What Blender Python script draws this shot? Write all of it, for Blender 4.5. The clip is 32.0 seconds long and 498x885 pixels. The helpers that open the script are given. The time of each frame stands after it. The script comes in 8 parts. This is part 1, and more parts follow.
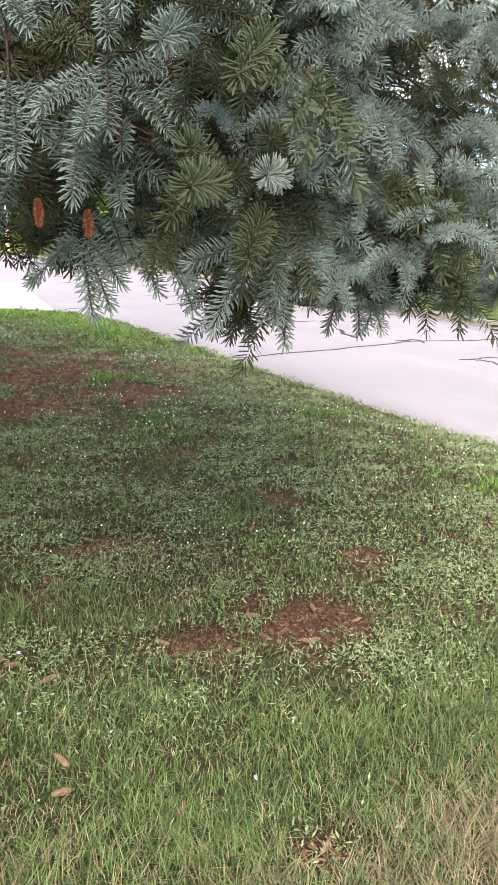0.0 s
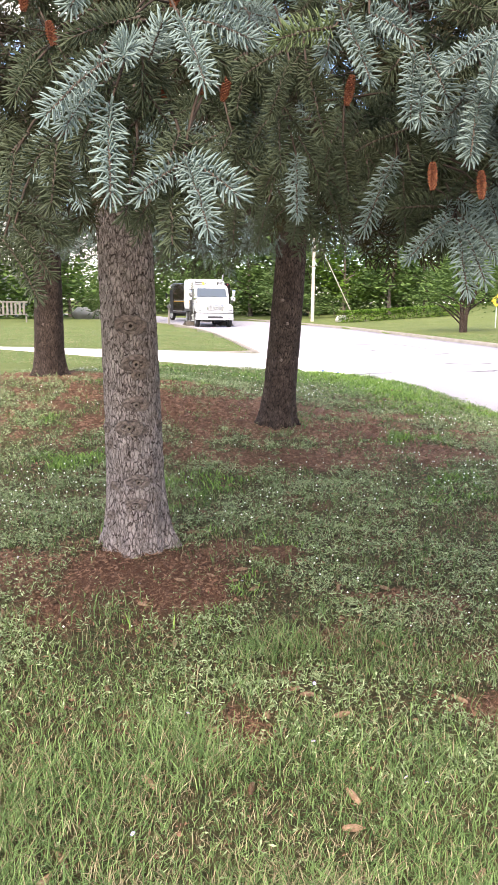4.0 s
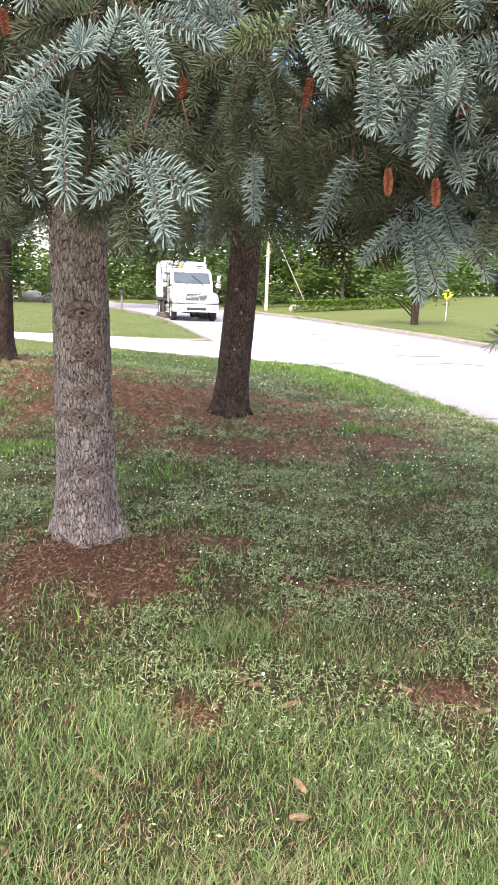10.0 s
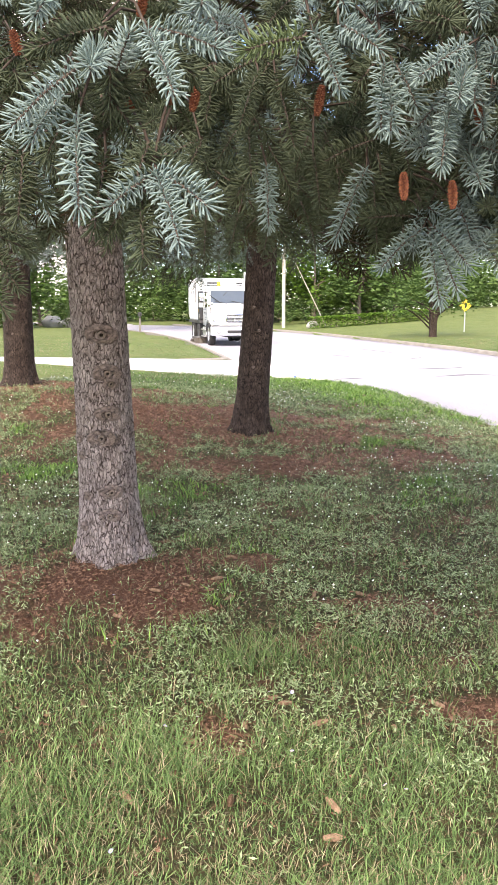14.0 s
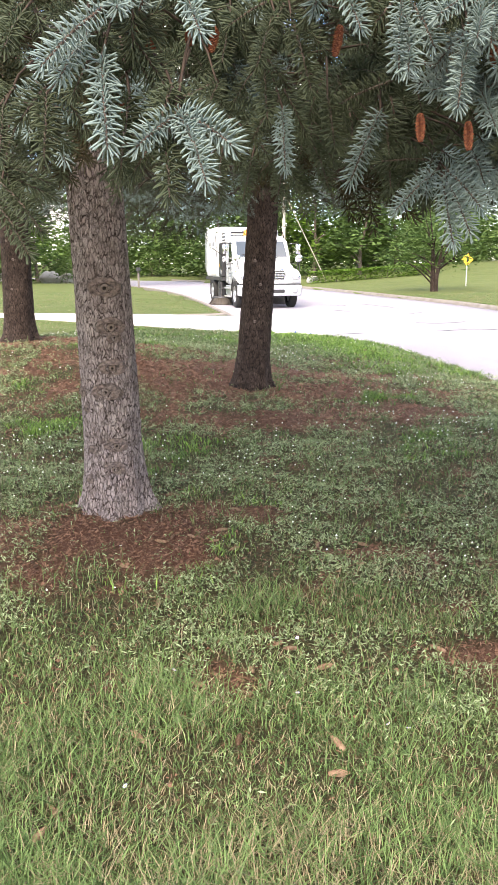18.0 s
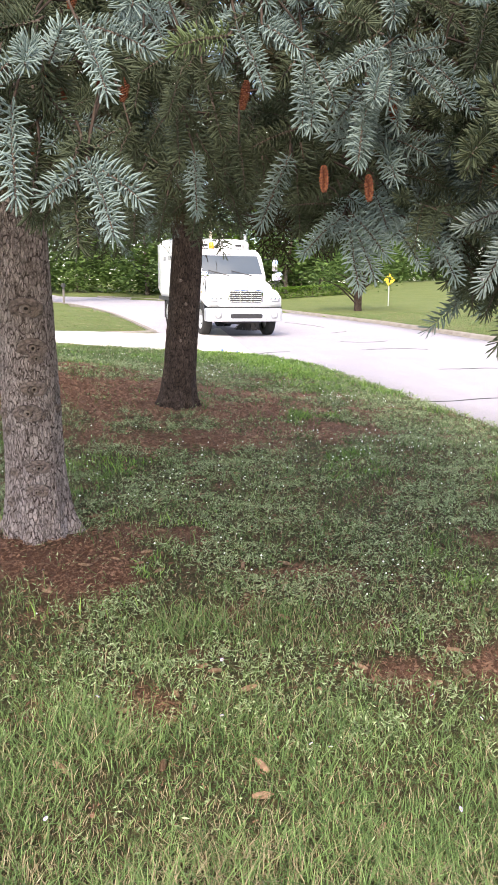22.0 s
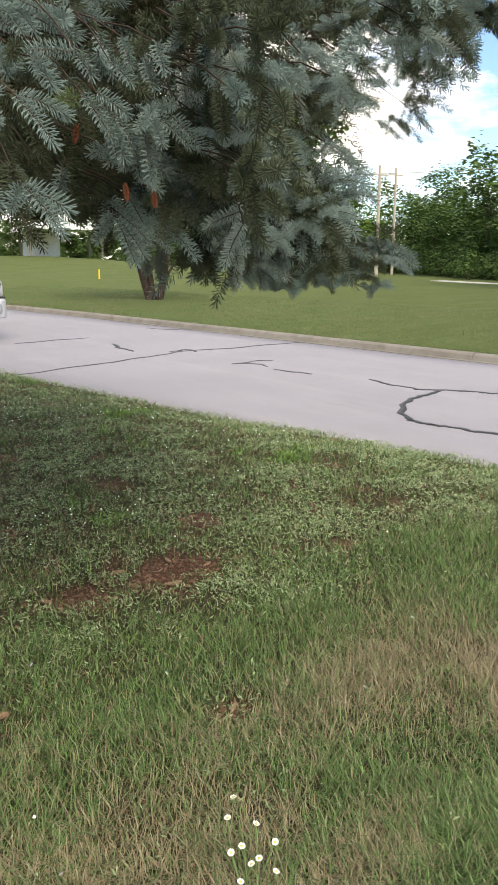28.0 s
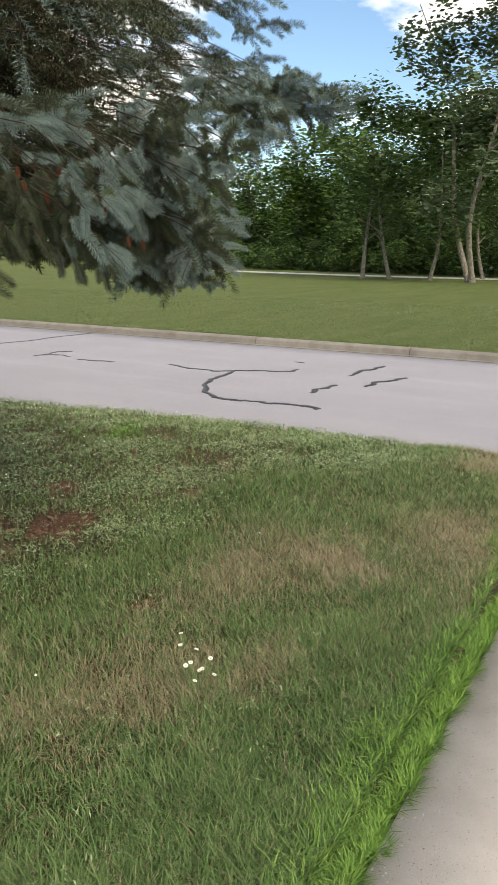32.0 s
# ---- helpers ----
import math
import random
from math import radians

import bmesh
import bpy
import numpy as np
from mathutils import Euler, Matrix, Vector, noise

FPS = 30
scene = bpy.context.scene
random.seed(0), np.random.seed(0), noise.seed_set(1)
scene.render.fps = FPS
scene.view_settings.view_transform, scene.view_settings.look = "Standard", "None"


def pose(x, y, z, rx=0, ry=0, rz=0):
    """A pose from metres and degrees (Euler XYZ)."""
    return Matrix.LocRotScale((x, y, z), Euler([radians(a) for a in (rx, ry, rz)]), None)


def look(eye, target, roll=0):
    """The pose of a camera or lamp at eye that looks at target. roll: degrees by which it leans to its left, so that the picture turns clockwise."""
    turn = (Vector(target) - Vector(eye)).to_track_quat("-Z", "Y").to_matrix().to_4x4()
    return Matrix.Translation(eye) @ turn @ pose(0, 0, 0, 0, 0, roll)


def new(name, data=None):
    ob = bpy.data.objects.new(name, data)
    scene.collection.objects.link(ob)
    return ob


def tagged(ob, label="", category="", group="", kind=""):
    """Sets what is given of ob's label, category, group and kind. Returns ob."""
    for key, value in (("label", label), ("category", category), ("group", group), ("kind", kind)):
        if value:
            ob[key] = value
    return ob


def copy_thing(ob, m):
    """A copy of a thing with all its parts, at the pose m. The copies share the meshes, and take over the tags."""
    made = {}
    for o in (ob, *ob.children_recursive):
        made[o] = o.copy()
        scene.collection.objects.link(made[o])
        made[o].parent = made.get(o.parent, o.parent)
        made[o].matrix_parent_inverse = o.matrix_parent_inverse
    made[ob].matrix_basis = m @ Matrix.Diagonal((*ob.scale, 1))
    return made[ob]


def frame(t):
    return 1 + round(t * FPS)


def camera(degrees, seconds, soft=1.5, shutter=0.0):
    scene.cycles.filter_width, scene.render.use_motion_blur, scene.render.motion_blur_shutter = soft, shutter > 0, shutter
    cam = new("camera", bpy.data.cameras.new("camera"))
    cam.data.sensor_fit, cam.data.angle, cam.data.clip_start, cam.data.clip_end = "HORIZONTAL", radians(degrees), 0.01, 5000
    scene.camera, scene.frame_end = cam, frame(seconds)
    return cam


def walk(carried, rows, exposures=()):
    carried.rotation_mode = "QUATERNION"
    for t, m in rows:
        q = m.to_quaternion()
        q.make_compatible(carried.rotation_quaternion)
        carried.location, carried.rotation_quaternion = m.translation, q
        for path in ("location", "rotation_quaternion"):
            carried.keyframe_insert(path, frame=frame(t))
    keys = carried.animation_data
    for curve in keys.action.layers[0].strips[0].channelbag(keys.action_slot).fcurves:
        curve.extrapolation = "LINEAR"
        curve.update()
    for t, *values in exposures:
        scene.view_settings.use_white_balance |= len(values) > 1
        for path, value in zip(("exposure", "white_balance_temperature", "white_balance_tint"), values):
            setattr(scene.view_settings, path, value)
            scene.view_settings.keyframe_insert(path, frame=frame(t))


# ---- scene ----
cam = camera(35.4, 32.0, soft=0.85)
EXPOSURES = [(0, 1.3, 7800, 13), (0.5, 1.35, 7700, 13), (1, 1.45, 7700, 14), (2, 1.7, 7700, 16), (14, 1.68, 7700, 16), (18, 1.63, 7700, 16), (21, 1.57, 7700, 16), (23, 1.46, 7700, 15), (25, 1.45, 7700, 14), (26, 1.35, 7700, 13), (26.5, 1.0, 7700, 11), (28.5, 0.6, 8000, 7), (30, 0.5, 8100, 7), (32, 0.45, 8100, 6)]
PATH = [
    (0, (0.121, -0.225, 1.613), (0.801, 1.583, 1.095), 1.2),
    (0.5, (0.138, -0.226, 1.509), (0.776, 1.589, 0.964), -0.1),
    (1, (0.141, -0.202, 1.455), (0.307, 1.721, 0.931), -3.6),
    (1.5, (0.129, -0.212, 1.479), (0.203, 1.729, 1.001), -2.4),
    (2, (0.091, -0.216, 1.486), (0.124, 1.739, 1.069), -1.3),
    (2.5, (0.071, -0.208, 1.482), (0.064, 1.756, 1.106), -0.9),
    (4.5, (0.023, -0.226, 1.501), (-0.005, 1.743, 1.148), 1.0),
    (5, (0.026, -0.226, 1.505), (-0.006, 1.744, 1.162), 1.3),
    (5.5, (0.027, -0.216, 1.503), (-0.007, 1.757, 1.176), 1.6),
    (6, (0.032, -0.206, 1.504), (0.001, 1.767, 1.178), 1.1),
    (6.5, (0.038, -0.204, 1.495), (0.049, 1.77, 1.17), 0.9),
    (7, (0.035, -0.212, 1.499), (0.052, 1.762, 1.175), 0.8),
    (7.5, (0.029, -0.216, 1.503), (0.043, 1.758, 1.179), 1.1),
    (8, (0.028, -0.214, 1.496), (0.041, 1.76, 1.173), 1.0),
    (8.5, (0.028, -0.21, 1.495), (0.034, 1.763, 1.173), 0.9),
    (9, (0.033, -0.21, 1.495), (0.036, 1.764, 1.173), 0.9),
    (9.5, (0.033, -0.21, 1.502), (0.151, 1.743, 1.088), 2.1),
    (10, (0.026, -0.221, 1.509), (0.123, 1.739, 1.126), 2.1),
    (10.5, (0.026, -0.228, 1.503), (0.088, 1.74, 1.152), 1.9),
    (11, (0.022, -0.225, 1.502), (0.08, 1.743, 1.152), 2.1),
    (11.5, (0.023, -0.227, 1.501), (0.079, 1.741, 1.151), 2.2),
    (12, (0.018, -0.226, 1.503), (0.071, 1.743, 1.154), 2.2),
    (12.5, (0.024, -0.226, 1.501), (0.075, 1.743, 1.155), 1.7),
    (13, (0.03, -0.228, 1.5), (0.081, 1.742, 1.159), 0.7),
    (13.5, (0.027, -0.217, 1.498), (0.076, 1.754, 1.158), 0.1),
    (14, (0.026, -0.211, 1.5), (0.068, 1.76, 1.161), 0.1),
    (14.5, (0.023, -0.219, 1.504), (0.037, 1.754, 1.175), -0.1),
    (16.5, (0.027, -0.239, 1.497), (0.024, 1.737, 1.191), -0.3),
    (17, (0.033, -0.24, 1.497), (0.065, 1.736, 1.184), -0.2),
    (17.5, (0.034, -0.235, 1.492), (0.134, 1.724, 1.102), -0.1),
    (18, (0.004, -0.242, 1.486), (0.046, 1.707, 1.038), -0.1),
    (18.5, (0.004, -0.24, 1.485), (-0.01, 1.709, 1.037), -0.4),
    (19, (-0.002, -0.247, 1.485), (-0.052, 1.701, 1.036), -0.3),
    (19.5, (0.01, -0.252, 1.489), (0.057, 1.697, 1.042), 0.3),
    (20, (0.014, -0.256, 1.495), (0.144, 1.694, 1.069), 0.9),
    (20.5, (0.017, -0.255, 1.492), (0.177, 1.692, 1.065), 1.0),
    (21, (0.017, -0.261, 1.502), (0.215, 1.684, 1.077), 1.0),
    (21.5, (0.018, -0.259, 1.503), (0.219, 1.687, 1.087), 1.0),
    (22, (0.021, -0.261, 1.514), (0.247, 1.684, 1.109), 0.7),
    (22.5, (0.021, -0.273, 1.519), (0.274, 1.678, 1.163), -0.4),
    (23, (0.016, -0.276, 1.518), (0.294, 1.676, 1.181), -0.6),
    (23.5, (0.024, -0.276, 1.515), (0.336, 1.67, 1.177), -0.0),
    (24, (0.023, -0.281, 1.514), (0.346, 1.664, 1.178), -0.0),
    (24.5, (0.026, -0.288, 1.517), (0.37, 1.654, 1.183), 0.3),
    (25, (0.028, -0.292, 1.516), (0.377, 1.65, 1.188), -0.1),
    (25.5, (0.032, -0.286, 1.512), (0.382, 1.656, 1.189), -0.4),
    (26, (0.041, -0.282, 1.518), (0.561, 1.618, 1.169), 1.4),
    (26.5, (-0.081, -0.333, 1.514), (0.957, 1.329, 1.113), 0.1),
    (28.5, (-0.654, -0.618, 1.523), (0.588, 0.882, 1.068), 0.3),
    (29, (-0.834, -0.628, 1.542), (0.471, 0.82, 1.095), 0.3),
    (29.5, (-0.947, -0.723, 1.563), (0.417, 0.669, 1.113), 0.2),
    (30, (-1.039, -0.806, 1.568), (0.459, 0.427, 1.081), 1.5),
    (30.5, (-1.211, -0.757, 1.557), (0.317, 0.421, 1.033), -0.2),
    (31, (-1.34, -0.857, 1.582), (0.222, 0.274, 1.051), 0.8),
    (31.5, (-1.436, -0.96, 1.6), (0.14, 0.15, 1.071), 1.5),
    (32, (-1.493, -0.968, 1.611), (0.093, 0.149, 1.128), -0.0),
]
walk(cam, [(t, look(eye, target, roll)) for t, eye, target, roll in PATH], EXPOSURES)

# ---- light ----
world = bpy.data.worlds.new("sky")
scene.world = world
world.use_nodes = True
wt = world.node_tree
wt.nodes.clear()
SUN_EL, SUN_AZ = radians(37), radians(196)
w_out = wt.nodes.new("ShaderNodeOutputWorld")
w_bg = wt.nodes.new("ShaderNodeBackground")
w_sky = wt.nodes.new("ShaderNodeTexSky")
w_sky.sky_type = "NISHITA"
w_sky.sun_disc = False
w_sky.sun_elevation, w_sky.sun_rotation = SUN_EL, SUN_AZ
w_sky.air_density, w_sky.dust_density, w_sky.ozone_density = 1.0, 0.25, 2.6
w_co = wt.nodes.new("ShaderNodeTexCoord")
w_map = wt.nodes.new("ShaderNodeMapping")
w_map.inputs["Scale"].default_value = (1.0, 1.0, 2.6)
w_noise = wt.nodes.new("ShaderNodeTexNoise")
w_noise.inputs["Scale"].default_value = 3.1
w_noise.inputs["Detail"].default_value = 7
w_noise.inputs["Roughness"].default_value = 0.55
w_ramp = wt.nodes.new("ShaderNodeValToRGB")
w_ramp.color_ramp.elements[0].position, w_ramp.color_ramp.elements[1].position = 0.47, 0.58
w_mix = wt.nodes.new("ShaderNodeMix")
w_mix.data_type = "RGBA"
w_mix.inputs["B"].default_value = (9.5, 9.5, 9.8, 1)
wt.links.new(w_co.outputs["Generated"], w_map.inputs["Vector"])
wt.links.new(w_map.outputs[0], w_noise.inputs["Vector"])
wt.links.new(w_noise.outputs["Fac"], w_ramp.inputs[0])
wt.links.new(w_ramp.outputs[0], w_mix.inputs["Factor"])
w_tint = wt.nodes.new("ShaderNodeMix")
w_tint.data_type, w_tint.blend_type = "RGBA", "MULTIPLY"
w_tint.inputs["Factor"].default_value = 1.0
w_tint.inputs["B"].default_value = (0.80, 0.93, 1.10, 1)
wt.links.new(w_sky.outputs[0], w_tint.inputs["A"])
wt.links.new(w_tint.outputs["Result"], w_mix.inputs["A"])
wt.links.new(w_mix.outputs["Result"], w_bg.inputs[0])
wt.links.new(w_bg.outputs[0], w_out.inputs[0])
w_bg.inputs[1].default_value = 0.15

sun_lamp = bpy.data.lights.new("sun", "SUN")
sun_lamp.energy, sun_lamp.angle, sun_lamp.color = 2.6, radians(26), (1.0, 0.96, 0.9)
sun = new("sun", sun_lamp)
sun_way = Vector((math.sin(SUN_AZ) * math.cos(SUN_EL), math.cos(SUN_AZ) * math.cos(SUN_EL), math.sin(SUN_EL)))
sun.matrix_world = look(sun_way * 60, (0, 0, 0))


# ---- materials ----
class Mat:
    """A node material in the making: nodes are added by short calls."""

    def __init__(self, name, rough=0.7, metal=0.0, spec=0.5):
        self.m = bpy.data.materials.new(name)
        self.m.use_nodes = True
        self.t = self.m.node_tree
        self.b = self.t.nodes["Principled BSDF"]
        self.b.inputs["Roughness"].default_value = rough
        self.b.inputs["Metallic"].default_value = metal
        self.b.inputs["Specular IOR Level"].default_value = spec
        self.co = None

    def node(self, kind, **inputs):
        n = self.t.nodes.new(kind)
        for k, v in inputs.items():
            n.inputs[k.replace("_", " ")].default_value = v
        return n

    def link(self, a, b):
        self.t.links.new(a, b)

    def coords(self):
        if self.co is None:
            self.co = self.node("ShaderNodeTexCoord").outputs["Object"]
        return self.co

    def noise(self, scale, detail=4.0, rough=0.55, vec=None, stretch=None):
        n = self.node("ShaderNodeTexNoise", Scale=scale, Detail=detail, Roughness=rough)
        v = vec or self.coords()
        if stretch:
            mp = self.node("ShaderNodeMapping")
            mp.inputs["Scale"].default_value = stretch
            self.link(v, mp.inputs["Vector"])
            v = mp.outputs[0]
        self.link(v, n.inputs["Vector"])
        return n.outputs["Fac"]

    def voronoi(self, scale, feature="F1", stretch=None, warp=0.0):
        n = self.node("ShaderNodeTexVoronoi", Scale=scale)
        n.feature = feature
        v = self.coords()
        if warp:
            w = self.node("ShaderNodeTexNoise", Scale=32.0, Detail=4.0)
            self.link(v, w.inputs["Vector"])
            add = self.node("ShaderNodeVectorMath")
            add.operation = "MULTIPLY_ADD"
            self.link(w.outputs["Color"], add.inputs[0])
            add.inputs[1].default_value = (warp,) * 3
            self.link(v, add.inputs[2])
            v = add.outputs[0]
        if stretch:
            mp = self.node("ShaderNodeMapping")
            mp.inputs["Scale"].default_value = stretch
            self.link(v, mp.inputs["Vector"])
            v = mp.outputs[0]
        self.link(v, n.inputs["Vector"])
        return n.outputs["Distance"]

    def ramp(self, fac, *stops):
        n = self.node("ShaderNodeValToRGB")
        e = n.color_ramp.elements
        while len(e) < len(stops):
            e.new(0.5)
        for i, (p, c) in enumerate(stops):
            e[i].position = p
            e[i].color = (*c, 1) if len(c) == 3 else c
        self.link(fac, n.inputs[0])
        return n.outputs[0]

    def mix(self, fac, a, b, how="MIX"):
        n = self.node("ShaderNodeMix")
        n.data_type, n.blend_type = "RGBA", how
        for key, v in (("Factor", fac), ("A", a), ("B", b)):
            if isinstance(v, (int, float)):
                n.inputs[key].default_value = v
            elif isinstance(v, tuple):
                n.inputs[key].default_value = (*v, 1)
            else:
                self.link(v, n.inputs[key])
        return n.outputs["Result"]

    def color(self, out):
        if isinstance(out, tuple):
            self.b.inputs["Base Color"].default_value = (*out, 1)
        else:
            self.link(out, self.b.inputs["Base Color"])
        return self

    def bump(self, height, strength=0.4, dist=0.01):
        n = self.node("ShaderNodeBump", Strength=strength, Distance=dist)
        self.link(height, n.inputs["Height"])
        self.link(n.outputs[0], self.b.inputs["Normal"])
        return self

    def rand(self):
        return self.node("ShaderNodeObjectInfo").outputs["Random"]

    def island(self):
        return self.node("ShaderNodeNewGeometry").outputs["Random Per Island"]

    def leafy(self, amount):
        """Some light passes through thin leaves."""
        tr = self.node("ShaderNodeBsdfTranslucent")
        mx = self.node("ShaderNodeMixShader", Fac=amount)
        src = self.b.inputs["Base Color"]
        if src.is_linked:
            self.link(src.links[0].from_socket, tr.inputs[0])
        else:
            tr.inputs[0].default_value = src.default_value
        self.link(self.b.outputs[0], mx.inputs[1])
        self.link(tr.outputs[0], mx.inputs[2])
        self.link(mx.outputs[0], self.t.nodes["Material Output"].inputs[0])
        return self


def plain(name, c, rough=0.6, metal=0.0, vary=0.12, scale=14.0, spec=0.5):
    m = Mat(name, rough, metal, spec)
    lo = tuple(v * (1 - vary) for v in c)
    hi = tuple(min(1, v * (1 + vary)) for v in c)
    return m.color(m.ramp(m.noise(scale, 5), (0.3, lo), (0.7, hi))).m


def needles(name, young, old, tip):
    m = Mat(name, 0.6, 0, 0.2)
    a = m.mix(m.island(), young, old)
    b = m.mix(m.ramp(m.noise(5.0, 3), (0.38, (0, 0, 0)), (0.62, (1, 1, 1))), a, tip)
    b = m.mix(m.ramp(m.rand(), (0.3, (0, 0, 0)), (1.0, (0.6, 0.6, 0.6))), b, tip)
    return m.color(b).leafy(0.04).m


NEEDLE_BLUE = needles("spruce_needle_blue", (0.142, 0.195, 0.18), (0.055, 0.08, 0.068), (0.222, 0.295, 0.278))
# Paler, greyer copy of the blue: brightness of lit shoots put into colour.
NEEDLE_GREY_LIT = needles("spruce_needle_grey_lit", (0.185, 0.232, 0.205), (0.06, 0.08, 0.064), (0.34, 0.405, 0.37))
# Green and old needles darkened: shade inside the crown is put into the colour.
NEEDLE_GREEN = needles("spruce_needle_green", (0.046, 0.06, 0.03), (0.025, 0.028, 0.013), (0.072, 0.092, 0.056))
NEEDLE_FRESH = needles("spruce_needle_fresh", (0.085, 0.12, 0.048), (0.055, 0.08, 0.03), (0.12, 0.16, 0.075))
NEEDLE_OLD_SHADED = needles("spruce_needle_old_shaded", (0.036, 0.034, 0.015), (0.05, 0.034, 0.018), (0.026, 0.028, 0.013))
TWIG = plain("twig_bark", (0.06, 0.043, 0.033), 0.85, vary=0.35, scale=60)
DEAD = plain("dead_twig", (0.05, 0.036, 0.028), 0.95, vary=0.4, scale=40, spec=0.15)


def bark(name, dark, mid, light, fine=34.0, lichen=0.0):
    """Scaly bark: upright plates parted by dark wandering fissures, each plate a little lighter or darker."""
    m = Mat(name, 0.92, 0, 0.2)
    plate = m.voronoi(fine, "DISTANCE_TO_EDGE", stretch=(1, 1, 0.3), warp=0.034)
    flake = m.voronoi(fine * 1.9, "DISTANCE_TO_EDGE", stretch=(1, 1, 0.42), warp=0.024)
    fade = m.ramp(m.noise(fine * 0.7, 3), (0.40, (0, 0, 0)), (0.62, (0.6, 0.6, 0.6)))
    deep = m.mix(fade, m.ramp(plate, (0.03, (0, 0, 0)), (0.12, (0.8, 0.8, 0.8)), (0.2, (1, 1, 1))), (1.0, 1.0, 1.0))
    thin = m.mix(fade, (1.0, 1.0, 1.0), m.ramp(flake, (0.0, (0.1, 0.1, 0.1)), (0.13, (1, 1, 1))))
    cut = m.mix(1.0, deep, thin, "MULTIPLY")
    n = m.noise(190, 5, 0.65)
    base = m.mix(m.ramp(m.noise(9, 5), (0.35, (0, 0, 0)), (0.68, (1, 1, 1))), mid, light)
    base = m.mix(m.ramp(m.noise(fine * 0.9, 2, stretch=(1, 1, 0.4)), (0.36, (0.5, 0.5, 0.5)), (0.58, (0, 0, 0))), base, tuple(0.5 * v for v in mid))
    base = m.mix(m.ramp(n, (0.3, (0.4, 0.4, 0.4)), (0.6, (0, 0, 0))), base, dark)
    base = m.mix(cut, dark, base)
    if lichen:
        base = m.mix(m.ramp(m.noise(3.5, 6), (0.62, (0, 0, 0)), (0.72, (lichen,) * 3)), base, (0.42, 0.42, 0.36))
    h = m.mix(0.2, cut, n)
    return m.color(base).bump(h, 1.0, 0.011).m


BARK_GREY = bark("spruce_bark_grey", (0.045, 0.032, 0.028), (0.41, 0.34, 0.325), (0.56, 0.475, 0.455), 54, 0.12)
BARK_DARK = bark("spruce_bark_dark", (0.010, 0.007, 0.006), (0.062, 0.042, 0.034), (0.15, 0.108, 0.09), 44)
BARK_TREE = bark("tree_bark", (0.05, 0.04, 0.03), (0.15, 0.12, 0.10), (0.26, 0.22, 0.18), 16)
BARK_PALE = bark("pale_tree_bark", (0.12, 0.10, 0.08), (0.30, 0.26, 0.21), (0.42, 0.38, 0.31), 14)
KNOT = plain("knot_wood", (0.21, 0.165, 0.145), 0.9, vary=0.4, scale=90)
KNOT_HOLE = plain("knot_hole", (0.03, 0.022, 0.018), 0.95, vary=0.4, scale=90)
KNOT_RING = plain("knot_ring_bark", (0.17, 0.132, 0.12), 0.95, vary=0.75, scale=70)


def ground_material():
    m = Mat("lawn_soil", 0.95, 0, 0.15)
    at = m.node("ShaderNodeAttribute")
    at.attribute_name = "cover"
    sep = m.node("ShaderNodeSeparateColor")
    m.link(at.outputs["Color"], sep.inputs[0])
    fine, mid, big = m.noise(260, 4, 0.7), m.noise(34, 6, 0.65), m.noise(1.3, 5, 0.6)
    soil = m.mix(m.ramp(fine, (0.3, (0, 0, 0)), (0.7, (1, 1, 1))), (0.028, 0.015, 0.010), (0.24, 0.13, 0.09))
    soil = m.mix(m.ramp(mid, (0.45, (0, 0, 0)), (0.7, (1, 1, 1))), soil, (0.15, 0.072, 0.046))
    straw = m.mix(fine, (0.06, 0.045, 0.022), (0.24, 0.19, 0.10))
    thatch = m.mix(m.ramp(mid, (0.42, (0, 0, 0)), (0.75, (1, 1, 1))), (0.05, 0.05, 0.026), straw)
    far = m.mix(m.ramp(m.noise(22, 8, 0.75), (0.36, (0, 0, 0)), (0.64, (1, 1, 1))), (0.042, 0.068, 0.018), (0.155, 0.195, 0.065))
    far = m.mix(m.ramp(big, (0.4, (0, 0, 0)), (0.62, (1, 1, 1))), far, m.mix(0.5, far, (0.135, 0.15, 0.055)))
    far = m.mix(m.ramp(m.noise(0.9, 3, 0.5, stretch=(0.35, 2.2, 1)), (0.45, (0, 0, 0)), (0.6, (0.5, 0.5, 0.5))), far, m.mix(0.6, far, (0.17, 0.195, 0.08)))
    c = m.mix(sep.outputs["Green"], thatch, soil)
    c = m.mix(sep.outputs["Blue"], c, far)
    return m.color(c).bump(m.mix(0.5, fine, mid), 0.9, 0.035).m


GROUND = ground_material()


def road_material():
    m = Mat("worn_asphalt", 0.9, 0, 0.25)
    g = m.noise(230, 3, 0.8)
    c = m.ramp(g, (0.25, (0.225, 0.212, 0.235)), (0.5, (0.34, 0.325, 0.36)), (0.78, (0.465, 0.45, 0.495)))
    c = m.mix(m.ramp(m.noise(0.55, 6, 0.6), (0.38, (0, 0, 0)), (0.66, (0.5, 0.5, 0.5))), c, (0.29, 0.277, 0.305))
    c = m.mix(m.ramp(m.noise(2.2, 6, 0.7, stretch=(1, 0.12, 1)), (0.5, (0, 0, 0)), (0.7, (0.35, 0.35, 0.35))), c, (0.40, 0.39, 0.42))
    return m.color(c).bump(g, 0.5, 0.006).m


